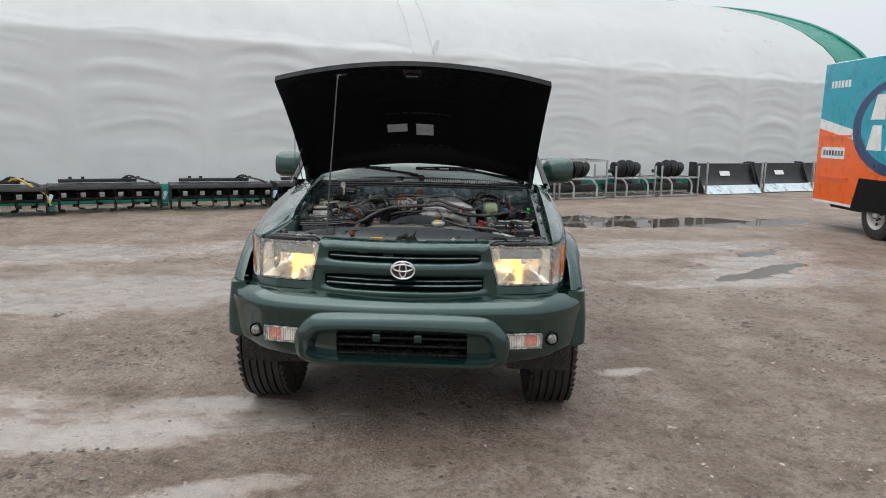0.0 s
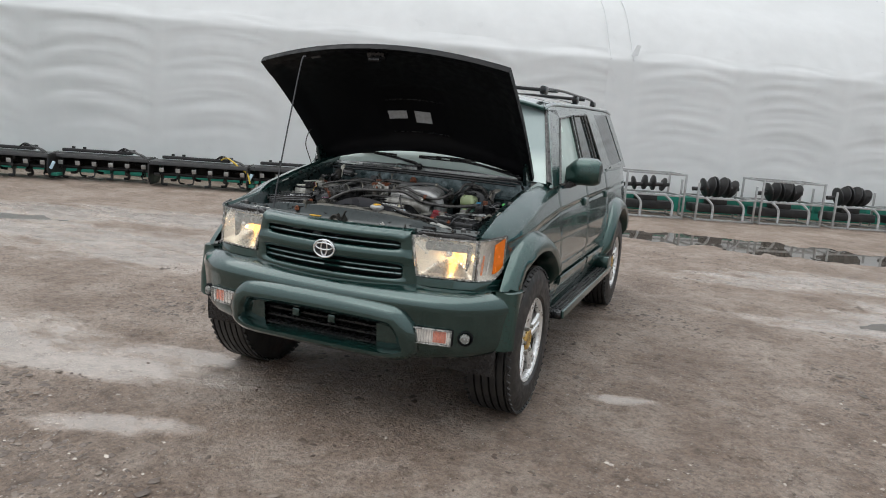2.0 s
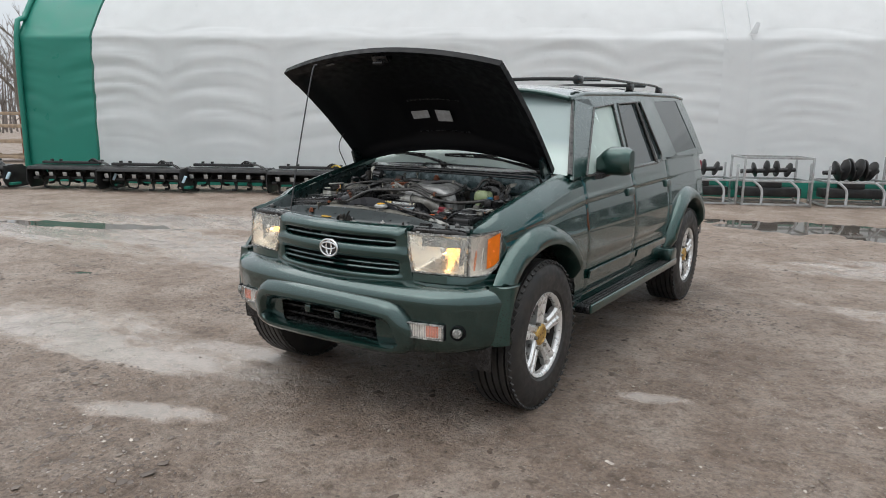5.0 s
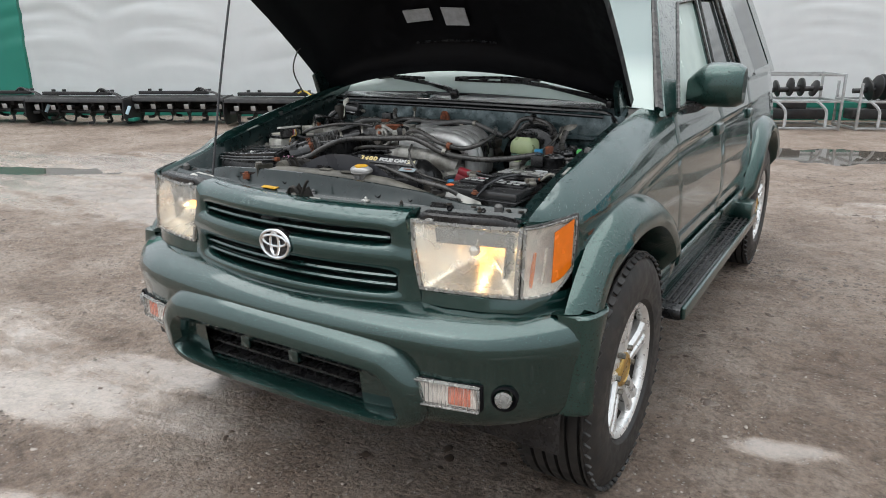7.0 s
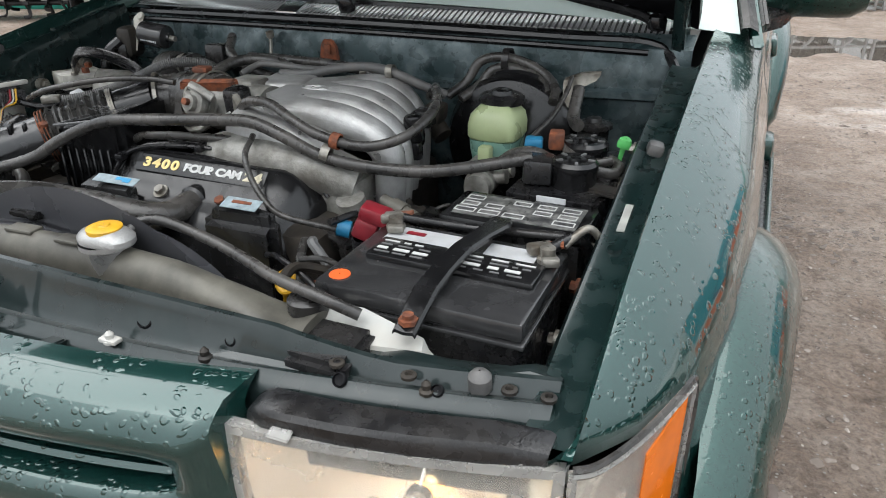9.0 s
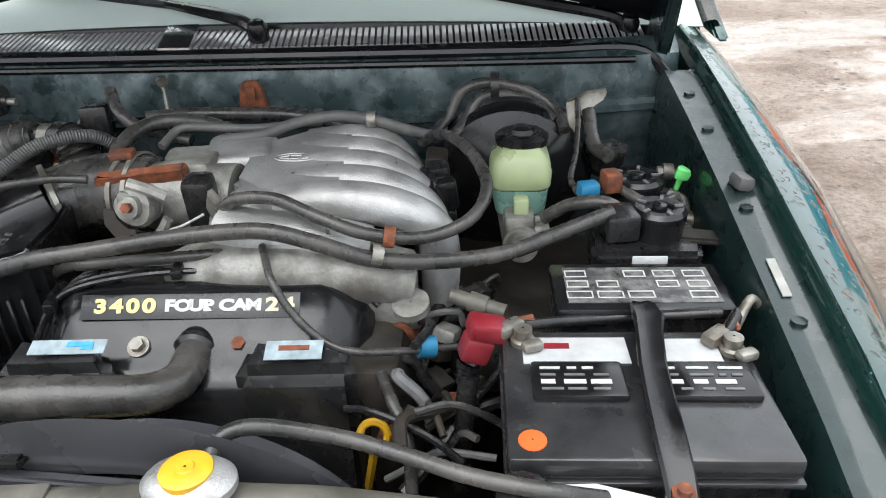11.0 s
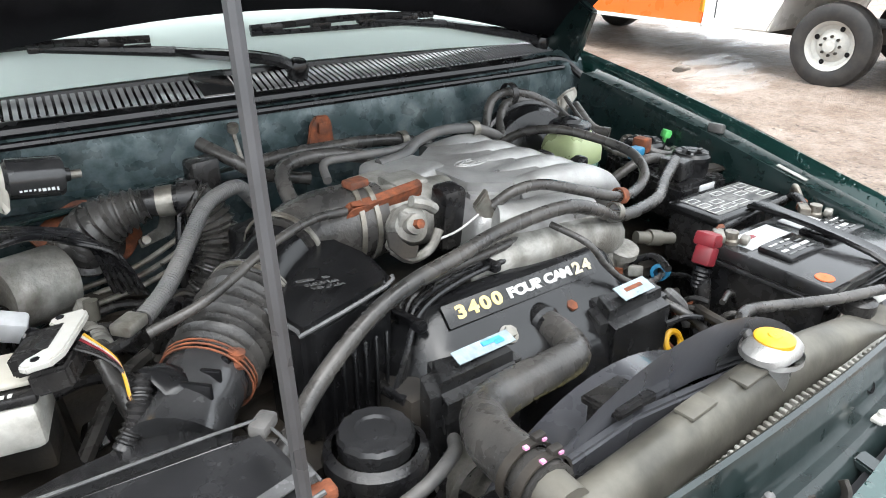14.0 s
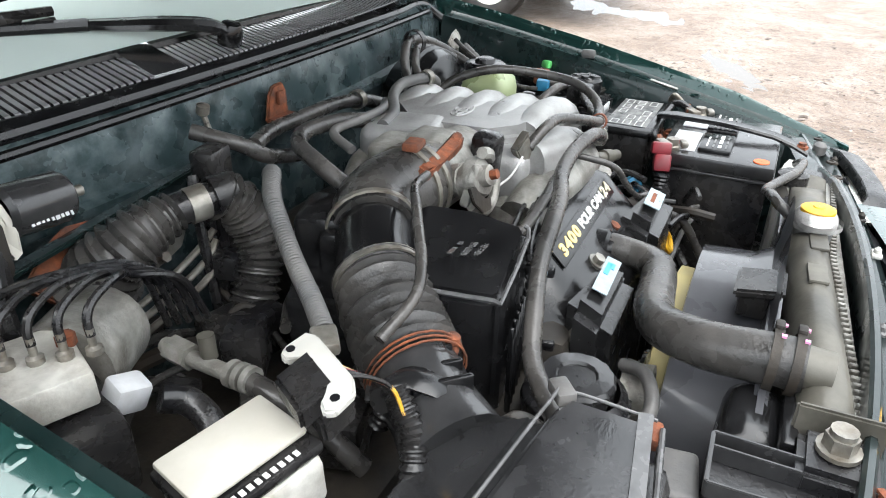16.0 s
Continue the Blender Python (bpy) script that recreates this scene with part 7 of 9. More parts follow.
epart("lower_manifold", bm, OLDALU, "stained aluminium lower manifold")
bm = bmesh.new()
tube(bm, [(0.070, 0.785, 1.038), (0.11, 0.775, 1.028), (0.17, 0.775, 1.022), (0.235, 0.775, 1.010)], [0.030, 0.034, 0.036, 0.030], 14, 5)
epart("front_runner", bm, ALU)
# logo of rings on the plenum, drawn as plain ovals
for cx, ax, ay in ((0.132, 0.026, 0.0125), (0.132, 0.008, 0.0110), (0.132, 0.020, 0.005)):
    bm = bmesh.new()
    tube(bm, [(cx + ax * math.cos(t), 0.900 + ay * math.sin(t), 1.0745) for t in (2 * math.pi * i / 20 for i in range(21))], 0.0013, 6, 2)
    part("cast_oval", bm, ALU, engine)
# throttle body
bm = bmesh.new()
cyl(bm, (0.065, 0.868, 1.035), (-0.045, 0.872, 1.038), 0.042, n=22)
box(bm, (-0.005, 0.925, 1.055), (0.075, 0.055, 0.04), (0, 0, 8), 0.010)
box(bm, (0.01, 0.885, 1.072), (0.05, 0.05, 0.022), bev=0.006)
epart("throttle_body", bm, OLDALU, "grey cast throttle body")
bm = bmesh.new()
box(bm, (0.036, 0.825, 1.042), (0.034, 0.035, 0.085), (6, 0, 0), 0.008)
epart("position_sensor", bm, BLACK)
bm = bmesh.new()
plate(bm, [(-0.100, 0.842, 1.064), (-0.092, 0.835, 1.078), (-0.060, 0.832, 1.076), (-0.012, 0.836, 1.083), (0.012, 0.842, 1.086), (0.014, 0.846, 1.062), (-0.02, 0.842, 1.066), (-0.06, 0.838, 1.055), (-0.085, 0.842, 1.050)], (0.002, 0.014, 0.004), 0.003)
epart("cable_bracket", bm, RUST, "orange rusted throttle cable bracket")
bm = bmesh.new()
lathe(bm, [(0.001, 0.020), (0.012, 0.019), (0.013, 0.010), (0.021, 0.009), (0.024, 0.004), (0.024, -0.004), (0.018, -0.008), (0.02, -0.03)], (-0.034, 0.806, 1.054), (-0.05, -0.95, 0.35), 24, 3, 0.06)
tube(bm, [(-0.060, 0.80, 1.030), (-0.040, 0.793, 1.016), (-0.012, 0.793, 1.022), (0.004, 0.797, 1.042)], 0.006, 8, 4)
tube(bm, [(-0.034, 0.80, 1.085), (-0.015, 0.80, 1.078), (0.002, 0.805, 1.066)], 0.007, 8, 4)
box(bm, (-0.050, 0.805, 1.050), (0.014, 0.012, 0.05), (10, 20, 0), 0.004)
epart("throttle_lever", bm, OLDALU, "zinc throttle lever and spring")
bm = bmesh.new()
ax_ = frame_of((-0.05, -0.95, 0.35))
tube(bm, [Vector((-0.034, 0.806, 1.054)) + (ax_[0] * math.cos(t) + ax_[1] * math.sin(t)) * 0.019 + ax_[2] * (-0.004 - 0.0022 * t) for t in (0.5 * i for i in range(50))], 0.0018, 6, 1)
epart("lever_spring", bm, OLDALU)
bm = bmesh.new()
plate(bm, [Vector((-0.034, 0.796, 1.056)) + (ax_[0] * math.cos(t) + ax_[1] * math.sin(t)) * r_ for t, r_ in ((0.0, 0.036), (0.5, 0.040), (1.0, 0.041), (1.5, 0.037), (1.7, 0.024), (1.2, 0.025), (0.6, 0.024), (0.1, 0.022))], ax_[2] * -0.004, 0.001)
epart("cable_quadrant", bm, DARK)
bm = bmesh.new()
cyl(bm, (-0.034, 0.788, 1.061), (-0.034, 0.780, 1.064), 0.006, n=6)
epart("lever_nut", bm, RUST)
bm = bmesh.new()
tube(bm, [(0.004, 0.795, 1.030), (0.025, 0.785, 1.040), (0.052, 0.782, 1.055)], 0.0015, 6, 3)
epart("throttle_cable_end", bm, INK)
bm = bmesh.new()
plate(bm, [(0.052, 0.790, 1.060), (0.062, 0.778, 1.085), (0.070, 0.780, 1.062), (0.085, 0.772, 1.045), (0.095, 0.768, 1.018), (0.078, 0.774, 1.022), (0.062, 0.782, 1.040)], (0.004, 0.012, 0), 0.002)
epart("hose_bracket", bm, STEEL)
# valve area clutter behind
for pts, r, mt in (([(0.20, 1.03, 0.99), (0.27, 1.03, 1.0), (0.30, 1.02, 0.98)], 0.018, DARK), ([(-0.07, 0.96, 1.0), (0.0, 0.98, 1.03), (0.05, 0.97, 1.03)], 0.016, OLDALU),
                   ([(0.29, 0.94, 1.03), (0.30, 0.87, 1.02), (0.305, 0.82, 1.0)], 0.015, BLACK)):
    bm = bmesh.new()
    tube(bm, pts, r, 10, 5)
    epart("coolant_pipe", bm, mt)
for i, (x, y, z, sx, sy, sz, mt) in enumerate(((0.305, 0.935, 1.035, 0.03, 0.03, 0.03, BLACK), (0.312, 0.885, 1.018, 0.028, 0.03, 0.03, BLACK), (0.30, 0.99, 1.03, 0.03, 0.04, 0.03, DARK),
                                               (0.318, 0.872, 1.036, 0.027, 0.022, 0.042, SATIN), (0.318, 0.872, 1.002, 0.024, 0.018, 0.030, BLACK))):
    bm = bmesh.new()
    box(bm, (x, y, z), (sx, sy, sz), (5, 8 * (i % 3 - 1), 12 * (i % 2)), 0.006)
    epart("injector_plug", bm, mt)
# plug wires over the cover
for k in range(4):
    o = 0.011 * k
    bm = bmesh.new()
    tube(bm, [(-0.140 + 0.3 * o, 0.690 - o * 0.2, 0.90 - 0.2 * o), (-0.116 + 0.4 * o, 0.692 + o * 0.3, 0.958), (-0.086, 0.708 + o, 0.998), (-0.02, 0.724 + o, 1.010), (0.07, 0.735 + o, 1.011 - 0.1 * o), (0.15, 0.740 + o, 1.006), (0.215, 0.743 + o, 0.992), (0.245, 0.738 + o, 0.962 - o)], 0.0036, 8, 6)
    epart("spark_plug_wire", bm, BLACK)
for x, y, z in ((-0.098, 0.712, 0.992), (0.03, 0.745, 1.012), (0.13, 0.754, 1.010), (0.19, 0.758, 1.002), (-0.132, 0.695, 0.925)):
    bm = bmesh.new()
    box(bm, (x, y, z), (0.012, 0.05, 0.012), (0, 0, 10), 0.003)
    epart("wire_clip", bm, BLACK)
# upper radiator hose and neck
bm = bmesh.new()
tube(bm, [(0.062, 0.676, 0.952), (0.063, 0.655, 0.953), (0.060, 0.625, 0.950), (0.040, 0.602, 0.953), (0.005, 0.594, 0.957), (-0.035, 0.590, 0.960), (-0.075, 0.584, 0.962), (-0.112, 0.566, 0.970), (-0.138, 0.525, 0.980), (-0.146, 0.475, 0.988), (-0.148, 0.445, 0.990)], [0.0185, 0.0185, 0.0195, 0.020, 0.0205, 0.021, 0.0215, 0.0225, 0.0235, 0.024, 0.024], 18, 7)
uh = part("radiator_hose", bm, RUBBER, car, "thick black upper radiator hose")
bm = bmesh.new()
lathe(bm, [(0.016, -0.02), (0.0225, -0.015), (0.0235, 0.010), (0.019, 0.014), (0.0185, 0.02)], (0.062, 0.678, 0.952), (0, -1, 0), 20)
part("hose_neck", bm, SATIN, uh)
for y in (0.454, 0.472):
    bm = bmesh.new()
    lathe(bm, [(0.0262, -0.004), (0.0285, -0.004), (0.0285, 0.004), (0.0262, 0.004)], (-0.148, y, 0.990), (0, 1, 0.02), 22)
    box(bm, (-0.138, y, 1.018), (0.012, 0.008, 0.008), bev=0.002)
    part("hose_clamp", bm, DARK, uh)
    for dx in (-0.006, 0.012):
        bm = bmesh.new()
        box(bm, (-0.148 + dx, y - 0.004, 1.0185), (0.004, 0.004, 0.002))
        part("pink_mark", bm, mat("pink_paint", (0.6, 0.25, 0.42), 0.5) if dx < 0 and y < 0.48 else bpy.data.materials["pink_paint"], uh)
bm = bmesh.new()
tube(bm, [(-0.148, 0.454, 0.990), (-0.148, 0.425, 0.988)], 0.020, 14, 2)
part("tank_outlet", bm, TANK, rad)
# dipstick
bm = bmesh.new()
tube(bm, [(0.249 + 0.014 * math.cos(a), 0.618 + 0.006 * math.sin(a), 0.886 + 0.0125 * math.sin(a)) for a in (2 * math.pi * i / 14 for i in range(15))], 0.0042, 8, 2)
tube(bm, [(0.249, 0.615, 0.873), (0.245, 0.62, 0.85), (0.235, 0.63, 0.80)], 0.005, 6, 3)
epart("dipstick", bm, YELLOW, "yellow ring of the oil dipstick")
# belts and pulleys low in front
for x, z, r in ((-0.03, 0.80, 0.055), (0.16, 0.82, 0.05), (-0.11, 0.88, 0.035)):
    bm = bmesh.new()
    lathe(bm, [(0.001, 0.0), (r * 0.5, 0.0), (r * 0.6, -0.012), (r, -0.014), (r * 0.94, 0.0), (r, 0.014), (r * 0.8, 0.016)], (x, 0.585, z), (0, -1, 0), 28)
    epart("pulley", bm, OLDALU)
bm = bmesh.new()
tube(bm, [(-0.145, 0.585, 0.88), (-0.075, 0.585, 0.80), (-0.03, 0.585, 0.745), (0.16, 0.585, 0.77), (0.21, 0.585, 0.82), (0.17, 0.585, 0.87), (0.05, 0.585, 0.83), (-0.08, 0.585, 0.90), (-0.145, 0.585, 0.88)], 0.004, 6, 4, flat=3.0)
epart("drive_belt", bm, BLACK)
# power steering reservoir
bm = bmesh.new()
lathe(bm, [(0.020, -0.16), (0.046, -0.12), (0.050, -0.02), (0.052, -0.008), (0.050, 0.0), (0.042, 0.006)], (-0.190, 0.630, 0.925), (0, 0, 1), 28)
ps = part("steering_fluid_reservoir", bm, BLACK, car, "black round power steering reservoir")
bm = bmesh.new()
lathe(bm, [(0.036, -0.004), (0.037, 0.012), (0.034, 0.016), (0.020, 0.017), (0.018, 0.014), (0.001, 0.014)], (-0.190, 0.630, 0.930), (0, 0, 1), 40, 14, 0.02)
part("cap", bm, DUSTY, ps)

# ---- intake side ----
bm = bmesh.new()
tube(bm, [(-0.040, 0.872, 1.040), (-0.066, 0.875, 1.042), (-0.100, 0.884, 1.040), (-0.135, 0.882, 1.036), (-0.168, 0.862, 1.032)], [0.046, 0.048, 0.047, 0.045, 0.043], 18, 7)
elbow = part("intake_elbow", bm, RUBBER, car, "black rubber intake elbow")
for p, d in (((-0.055, 0.874, 1.042), (-1, 0.1, 0)), ((-0.070, 0.876, 1.042), (-1, 0.2, 0)), ((-0.166, 0.864, 1.032), (-0.8, -0.6, -0.1))):
    bm = bmesh.new()
    lathe(bm, [(0.0475, -0.0035), (0.0500, -0.003), (0.0500, 0.003), (0.0475, 0.0035)], p, d, 26)
    part("hose_clamp", bm, STEEL, elbow)
bm = bmesh.new()
box(bm, (-0.068, 0.868, 1.094), (0.028, 0.02, 0.010), (0, 0, 8), 0.003)
part("clamp_screw", bm, RUST, elbow)
bm = bmesh.new()
tube(bm, [(-0.168, 0.862, 1.032), (-0.200, 0.842, 1.022), (-0.228, 0.818, 1.012)], [0.040, 0.040, 0.041], 18, 5)
part("intake_duct", bm, SATIN, car)
bm = bmesh.new()
tube(bm, [(-0.224, 0.822, 1.014), (-0.250, 0.798, 1.006), (-0.278, 0.768, 0.996), (-0.302, 0.742, 0.988)], 0.043, 24, 5, rib=0.0042, pitch=0.0130)
cor = part("ribbed_intake_hose", bm, RUBBER, car, "black ribbed intake hose")
bm = bmesh.new()
lathe(bm, [(0.044, -0.004), (0.0465, -0.004), (0.0465, 0.004), (0.044, 0.004)], (-0.226, 0.820, 1.013), (-0.7, -0.7, -0.2), 26)
part("hose_clamp", bm, STEEL, cor)
for k, r in ((0, 0.0445), (1, 0.0442), (2, 0.0440)):
    bm = bmesh.new()
    p = Vector((-0.300, 0.744, 0.989)) + Vector((-0.62, -0.72, -0.22)) * (0.005 * k)
    tube(bm, [p + (frame_of((-0.62, -0.72, -0.22))[0] * math.cos(a) + frame_of((-0.62, -0.72, -0.22))[1] * math.sin(a)) * r for a in (2 * math.pi * i / 24 for i in range(25))], 0.0011, 6, 1)
    part("clamp_wire", bm, RUST, cor)
bm = bmesh.new()
lathe(bm, [(0.006, -0.012), (0.010, -0.010), (0.010, 0.006), (0.006, 0.010), (0.008, 0.012), (0.008, 0.018), (0.001, 0.019)], (-0.284, 0.722, 1.002), (0.2, -0.2, 1), 12)
box(bm, (-0.284, 0.724, 0.985), (0.024, 0.014, 0.020), (0, 10, 30), 0.004)
part("clamp_bolt", bm, RUST, cor, "rusty clamp bolt")
bm = bmesh.new()
tube(bm, [(-0.305, 0.740, 0.986), (-0.330, 0.710, 0.978), (-0.352, 0.680, 0.968)], [0.040, 0.038, 0.044], 18, 5)
afm = part("air_flow_meter", bm, DUSTY, car)
for k in range(3):
    bm = bmesh.new()
    box(bm, (-0.335 + 0.014 * k, 0.700 + 0.016 * k, 1.008), (0.05, 0.006, 0.02), (0, 0, -45), 0.002)
    part("rib", bm, SATIN, afm)
# resonator box
bm = bmesh.new()
topz = [(-0.236, 0.768, 1.026), (-0.228, 0.704, 1.028), (-0.220, 0.696, 1.029), (-0.124, 0.708, 1.045), (-0.112, 0.718, 1.050), (-0.110, 0.772, 1.058), (-0.118, 0.822, 1.056), (-0.146, 0.852, 1.048), (-0.172, 0.856, 1.040), (-0.212, 0.806, 1.030)]
tmp = bmesh.new()
a = [tmp.verts.new(Vector(p)) for p in topz]
b_ = [tmp.verts.new(Vector((p[0] * 0.96 - 0.006, p[1] * 0.97 + 0.024, 0.885))) for p in topz]
tmp.faces.new(a)
tmp.faces.new(b_[::-1])
for i in range(len(a)):
    j = (i + 1) % len(a)
    tmp.faces.new((a[j], a[i], b_[i], b_[j]))
bmesh.ops.bevel(tmp, geom=tmp.edges[:], offset=0.008, segments=3, affect='EDGES')
join(bm, tmp)
reso = part("resonator_box", bm, SATIN, car, "black plastic air resonator box with moulded marks")
m = Matrix.Translation((-0.172, 0.752, 1.0425)) @ pose(0, 0, 0, 4, -9.5, 186)
for k in range(2):
    bm = bmesh.new()
    box(bm, (-0.018 + 0.034 * k, -0.012, 0.0008), (0.026 - 0.006 * k, 0.0050, 0.0010))
    bmesh.ops.transform(bm, matrix=m, verts=bm.verts)
    part("moulded_mark", bm, GLINTMARK, reso)
text("moulded_number", "17893-62070", 0.0095, m @ pose(0, 0.001, 0.0008), GLINTMARK, reso, 0.0004, "", 0.0001)
text("moulded_code", ">PP-T40<", 0.0095, m @ pose(0.004, 0.0125, 0.0008), GLINTMARK, reso, 0.0004, "", 0.0001)
# pale bead painting the sky highlight along the box's front edge
bm = bmesh.new()
tube(bm, [(-0.233, 0.764, 1.0245), (-0.226, 0.704, 1.0265), (-0.219, 0.6975, 1.0275), (-0.126, 0.7085, 1.0430), (-0.114, 0.717, 1.0480)], 0.0024, 6, 2)
part("edge_glint", bm, GLINTMARK, reso, "edge with a painted pale highlight")
for k in range(7):
    bm = bmesh.new()
    x = -0.214 + 0.014 * k
    box(bm, (x, 0.689 + 0.0025 * k, 0.945), (0.004, 0.006, 0.10), bev=0.0015, seg=1)
    part("rib", bm, SATIN, reso)
bm = bmesh.new()
box(bm, (-0.185, 0.752, 0.875), (0.15, 0.15, 0.03), (0, 0, 8), 0.008)
part("resonator_tray", bm, DARK, car)
# second black chamber by the duct
bm = bmesh.new()
box(bm, (-0.165, 0.925, 0.985), (0.075, 0.05, 0.13), (0, 0, 20), 0.010)
box(bm, (-0.215, 0.895, 0.945), (0.08, 0.07, 0.10), (0, 0, 25), 0.014)
box(bm, (-0.175, 0.895, 1.005), (0.06, 0.05, 0.07), (0, 0, 30), 0.010)
part("air_chamber", bm, SATIN, car)
# air filter housing
af = empty("air_filter_housing")
af.parent = car
bm = bmesh.new()
top = [(-0.290, 0.548, 1.004), (-0.300, 0.612, 1.012), (-0.318, 0.616, 1.014), (-0.540, 0.655, 0.992), (-0.535, 0.545, 0.985), (-0.42, 0.530, 0.992)]
plate(bm, top, (0, 0, -0.05), 0.008)
part("lid", bm, DUSTY, af, "black air filter lid")
bm = bmesh.new()
plate(bm, [(-0.318, 0.618, 1.012), (-0.350, 0.700, 0.985), (-0.440, 0.715, 0.960), (-0.540, 0.66, 0.985)], (0, 0.0, -0.05), 0.010)
part("lid_slope", bm, DUSTY, af)
bm = bmesh.new()
box(bm, (-0.41, 0.60, 0.90), (0.24, 0.15, 0.14), bev=0.015)
part("lower_case", bm, BLACK, af)
bm = bmesh.new()
tube(bm, [(-0.286, 0.545, 1.000), (-0.297, 0.612, 1.012), (-0.318, 0.619, 1.017), (-0.43, 0.637, 1.006), (-0.54, 0.657, 0.995)], 0.0015, 8, 4)
plate(bm, [(-0.288, 0.548, 1.0048), (-0.42, 0.5295, 0.9928), (-0.535, 0.545, 0.9855), (-0.534, 0.556, 0.9870), (-0.42, 0.5405, 0.9945), (-0.291, 0.559, 1.0062)], (0, 0, 0.0012))
tube(bm, [(-0.286, 0.540, 0.985), (-0.42, 0.524, 0.975), (-0.54, 0.540, 0.968)], 0.003, 8, 4)
tube(bm, [(-0.286, 0.540, 0.993), (-0.42, 0.526, 0.984), (-0.54, 0.540, 0.977)], 0.0024, 8, 4)
part("lid_lip", bm, GLINTMARK, af)
for p, rot in (((-0.286, 0.548, 0.985), 0), ((-0.300, 0.616, 1.012), 40)):
    bm = bmesh.new()
    box(bm, p, (0.024, 0.016, 0.012), (0, 0, rot), 0.003)
    part("lid_clip", bm, GREYHOSE if rot else RUST, af)
m = pose(-0.405, 0.573, 0.9965, -5, -4, 195)
for pts in ([(-0.018, 0.006), (-0.026, 0.000), (-0.018, -0.007), (-0.010, -0.003), (-0.014, 0.0)], [(-0.002, -0.006), (0.002, 0.008), (0.007, 0.0), (0.013, 0.008), (0.017, -0.006)]):
    bm = bmesh.new()
    tube(bm, [m @ Vector((x, y, 0)) for x, y in pts], 0.0022, 6, 4)
    part("chalk_mark", bm, INK, af, "white hand-drawn mark")
bm = bmesh.new()
tr = [(-0.250, 0.505, 0.962), (-0.243, 0.396, 0.955), (-0.290, 0.392, 0.950), (-0.300, 0.503, 0.956)]
plate(bm, tr, (0, 0, -0.006), 0.002)
scoop = part("intake_scoop", bm, BLACK, car, "black fresh-air duct tray")
for p, q in list(zip(tr, tr[1:] + tr[:1])) + [((-0.264, 0.504, 0.960), (-0.256, 0.396, 0.953))]:
    bm = bmesh.new()
    u_ = (Vector(q) - Vector(p)).cross(Vector((0, 0, 1))).normalized() * 0.0016
    plate(bm, [Vector(p) - u_, Vector(q) - u_, Vector(q) + u_, Vector(p) + u_], (0, 0, 0.016), 0.0008)
    part("scoop_rim", bm, DUSTY, scoop)
bm = bmesh.new()
box(bm, (-0.274, 0.524, 0.930), (0.055, 0.034, 0.036), (0, 0, 8), 0.006, 3)
part("filter_snout", bm, GREYHOSE, car, "grey plastic air intake snout")
bm = bmesh.new()
lathe(bm, [(0.040, -0.09), (0.045, -0.02), (0.040, 0.006), (0.025, 0.014), (0.001, 0.016)], (-0.300, 0.446, 0.940), (0, 0, 1), 24)
part("washer_tank_cap", bm, GREYHOSE, car)
bm = bmesh.new()
cyl(bm, (-0.256, 0.386, 0.950), (-0.256, 0.386, 0.966), 0.012, n=14)
box(bm, (-0.256, 0.386, 0.969), (0.012, 0.006, 0.006), (0, 0, 30), 0.001)
part("plug", bm, RUST, car)
bm = bmesh.new()
box(bm, (-0.44, 0.445, 0.915), (0.20, 0.10, 0.05), (0, 0, 6), 0.015)
part("coolant_hose_guard", bm, WHITE, car)

# ---- left side of the bay: brake unit, actuators ----
abs_ = empty("abs_unit")
abs_.parent = car
bm = bmesh.new()
box(bm, (-0.480, 0.967, 1.026), (0.066, 0.082, 0.030), (0, 0, -24), 0.003)
part("valve_block", bm, PALEALU, abs_, "dull silver brake valve block")
bm = bmesh.new()
cyl(bm, (-0.448, 0.985, 1.002), (-0.380, 1.020, 0.995), 0.042, n=22)
part("pump_motor", bm, OLDALU, abs_, "grey round pump motor")
bm = bmesh.new()
box(bm, (-0.488, 0.955, 0.972), (0.092, 0.105, 0.06), (0, 0, -24), 0.006)
part("bracket", bm, BLACK, abs_)
for k in range(5):
    x, y = -0.506 + 0.014 * k, 0.990 - 0.014 * k
    bm = bmesh.new()
    lathe(bm, [(0.0065, 0.0), (0.0065, 0.005), (0.0045, 0.006), (0.0032, 0.007), (0.0032, 0.022)], (x, y, 1.041), (0, 0, 1), 10)
    part("pipe_union", bm, STEEL, abs_)
    bm = bmesh.new()
    tube(bm, [(x, y, 1.056), (x + 0.002, y + 0.002, 1.070), (x + 0.014, y + 0.006, 1.079), (x + 0.050, y + 0.022, 1.076), (-0.385 + 0.006 * k, 1.010 - 0.004 * k, 1.062 - 0.004 * k), (-0.345 + 0.006 * k, 1.004 - 0.006 * k, 1.042 - 0.004 * k), (-0.326 + 0.007 * k, 1.000 - 0.006 * k, 0.97)], 0.0036, 8, 6)
    part("brake_pipe", bm, BLACK, abs_)
for x, y in ((-0.487, 1.000), (-0.452, 0.962)):
    bm = bmesh.new()
    cyl(bm, (x, y, 1.040), (x, y, 1.050), 0.0075, n=6)
    part("rusty_union", bm, RUST, abs_)
bm = bmesh.new()
box(bm, (-0.440, 0.925, 0.998), (0.030, 0.024, 0.026), (14, 20, -10), 0.004)
part("white_connector", bm, LABEL, abs_)
bm = bmesh.new()
tube(bm, [(-0.43, 0.90, 0.995), (-0.415, 0.885, 0.985), (-0.42, 0.86, 0.97), (-0.45, 0.85, 0.95)], 0.012, 10, 5)
part("wiring_sleeve", bm, BLACK, abs_)
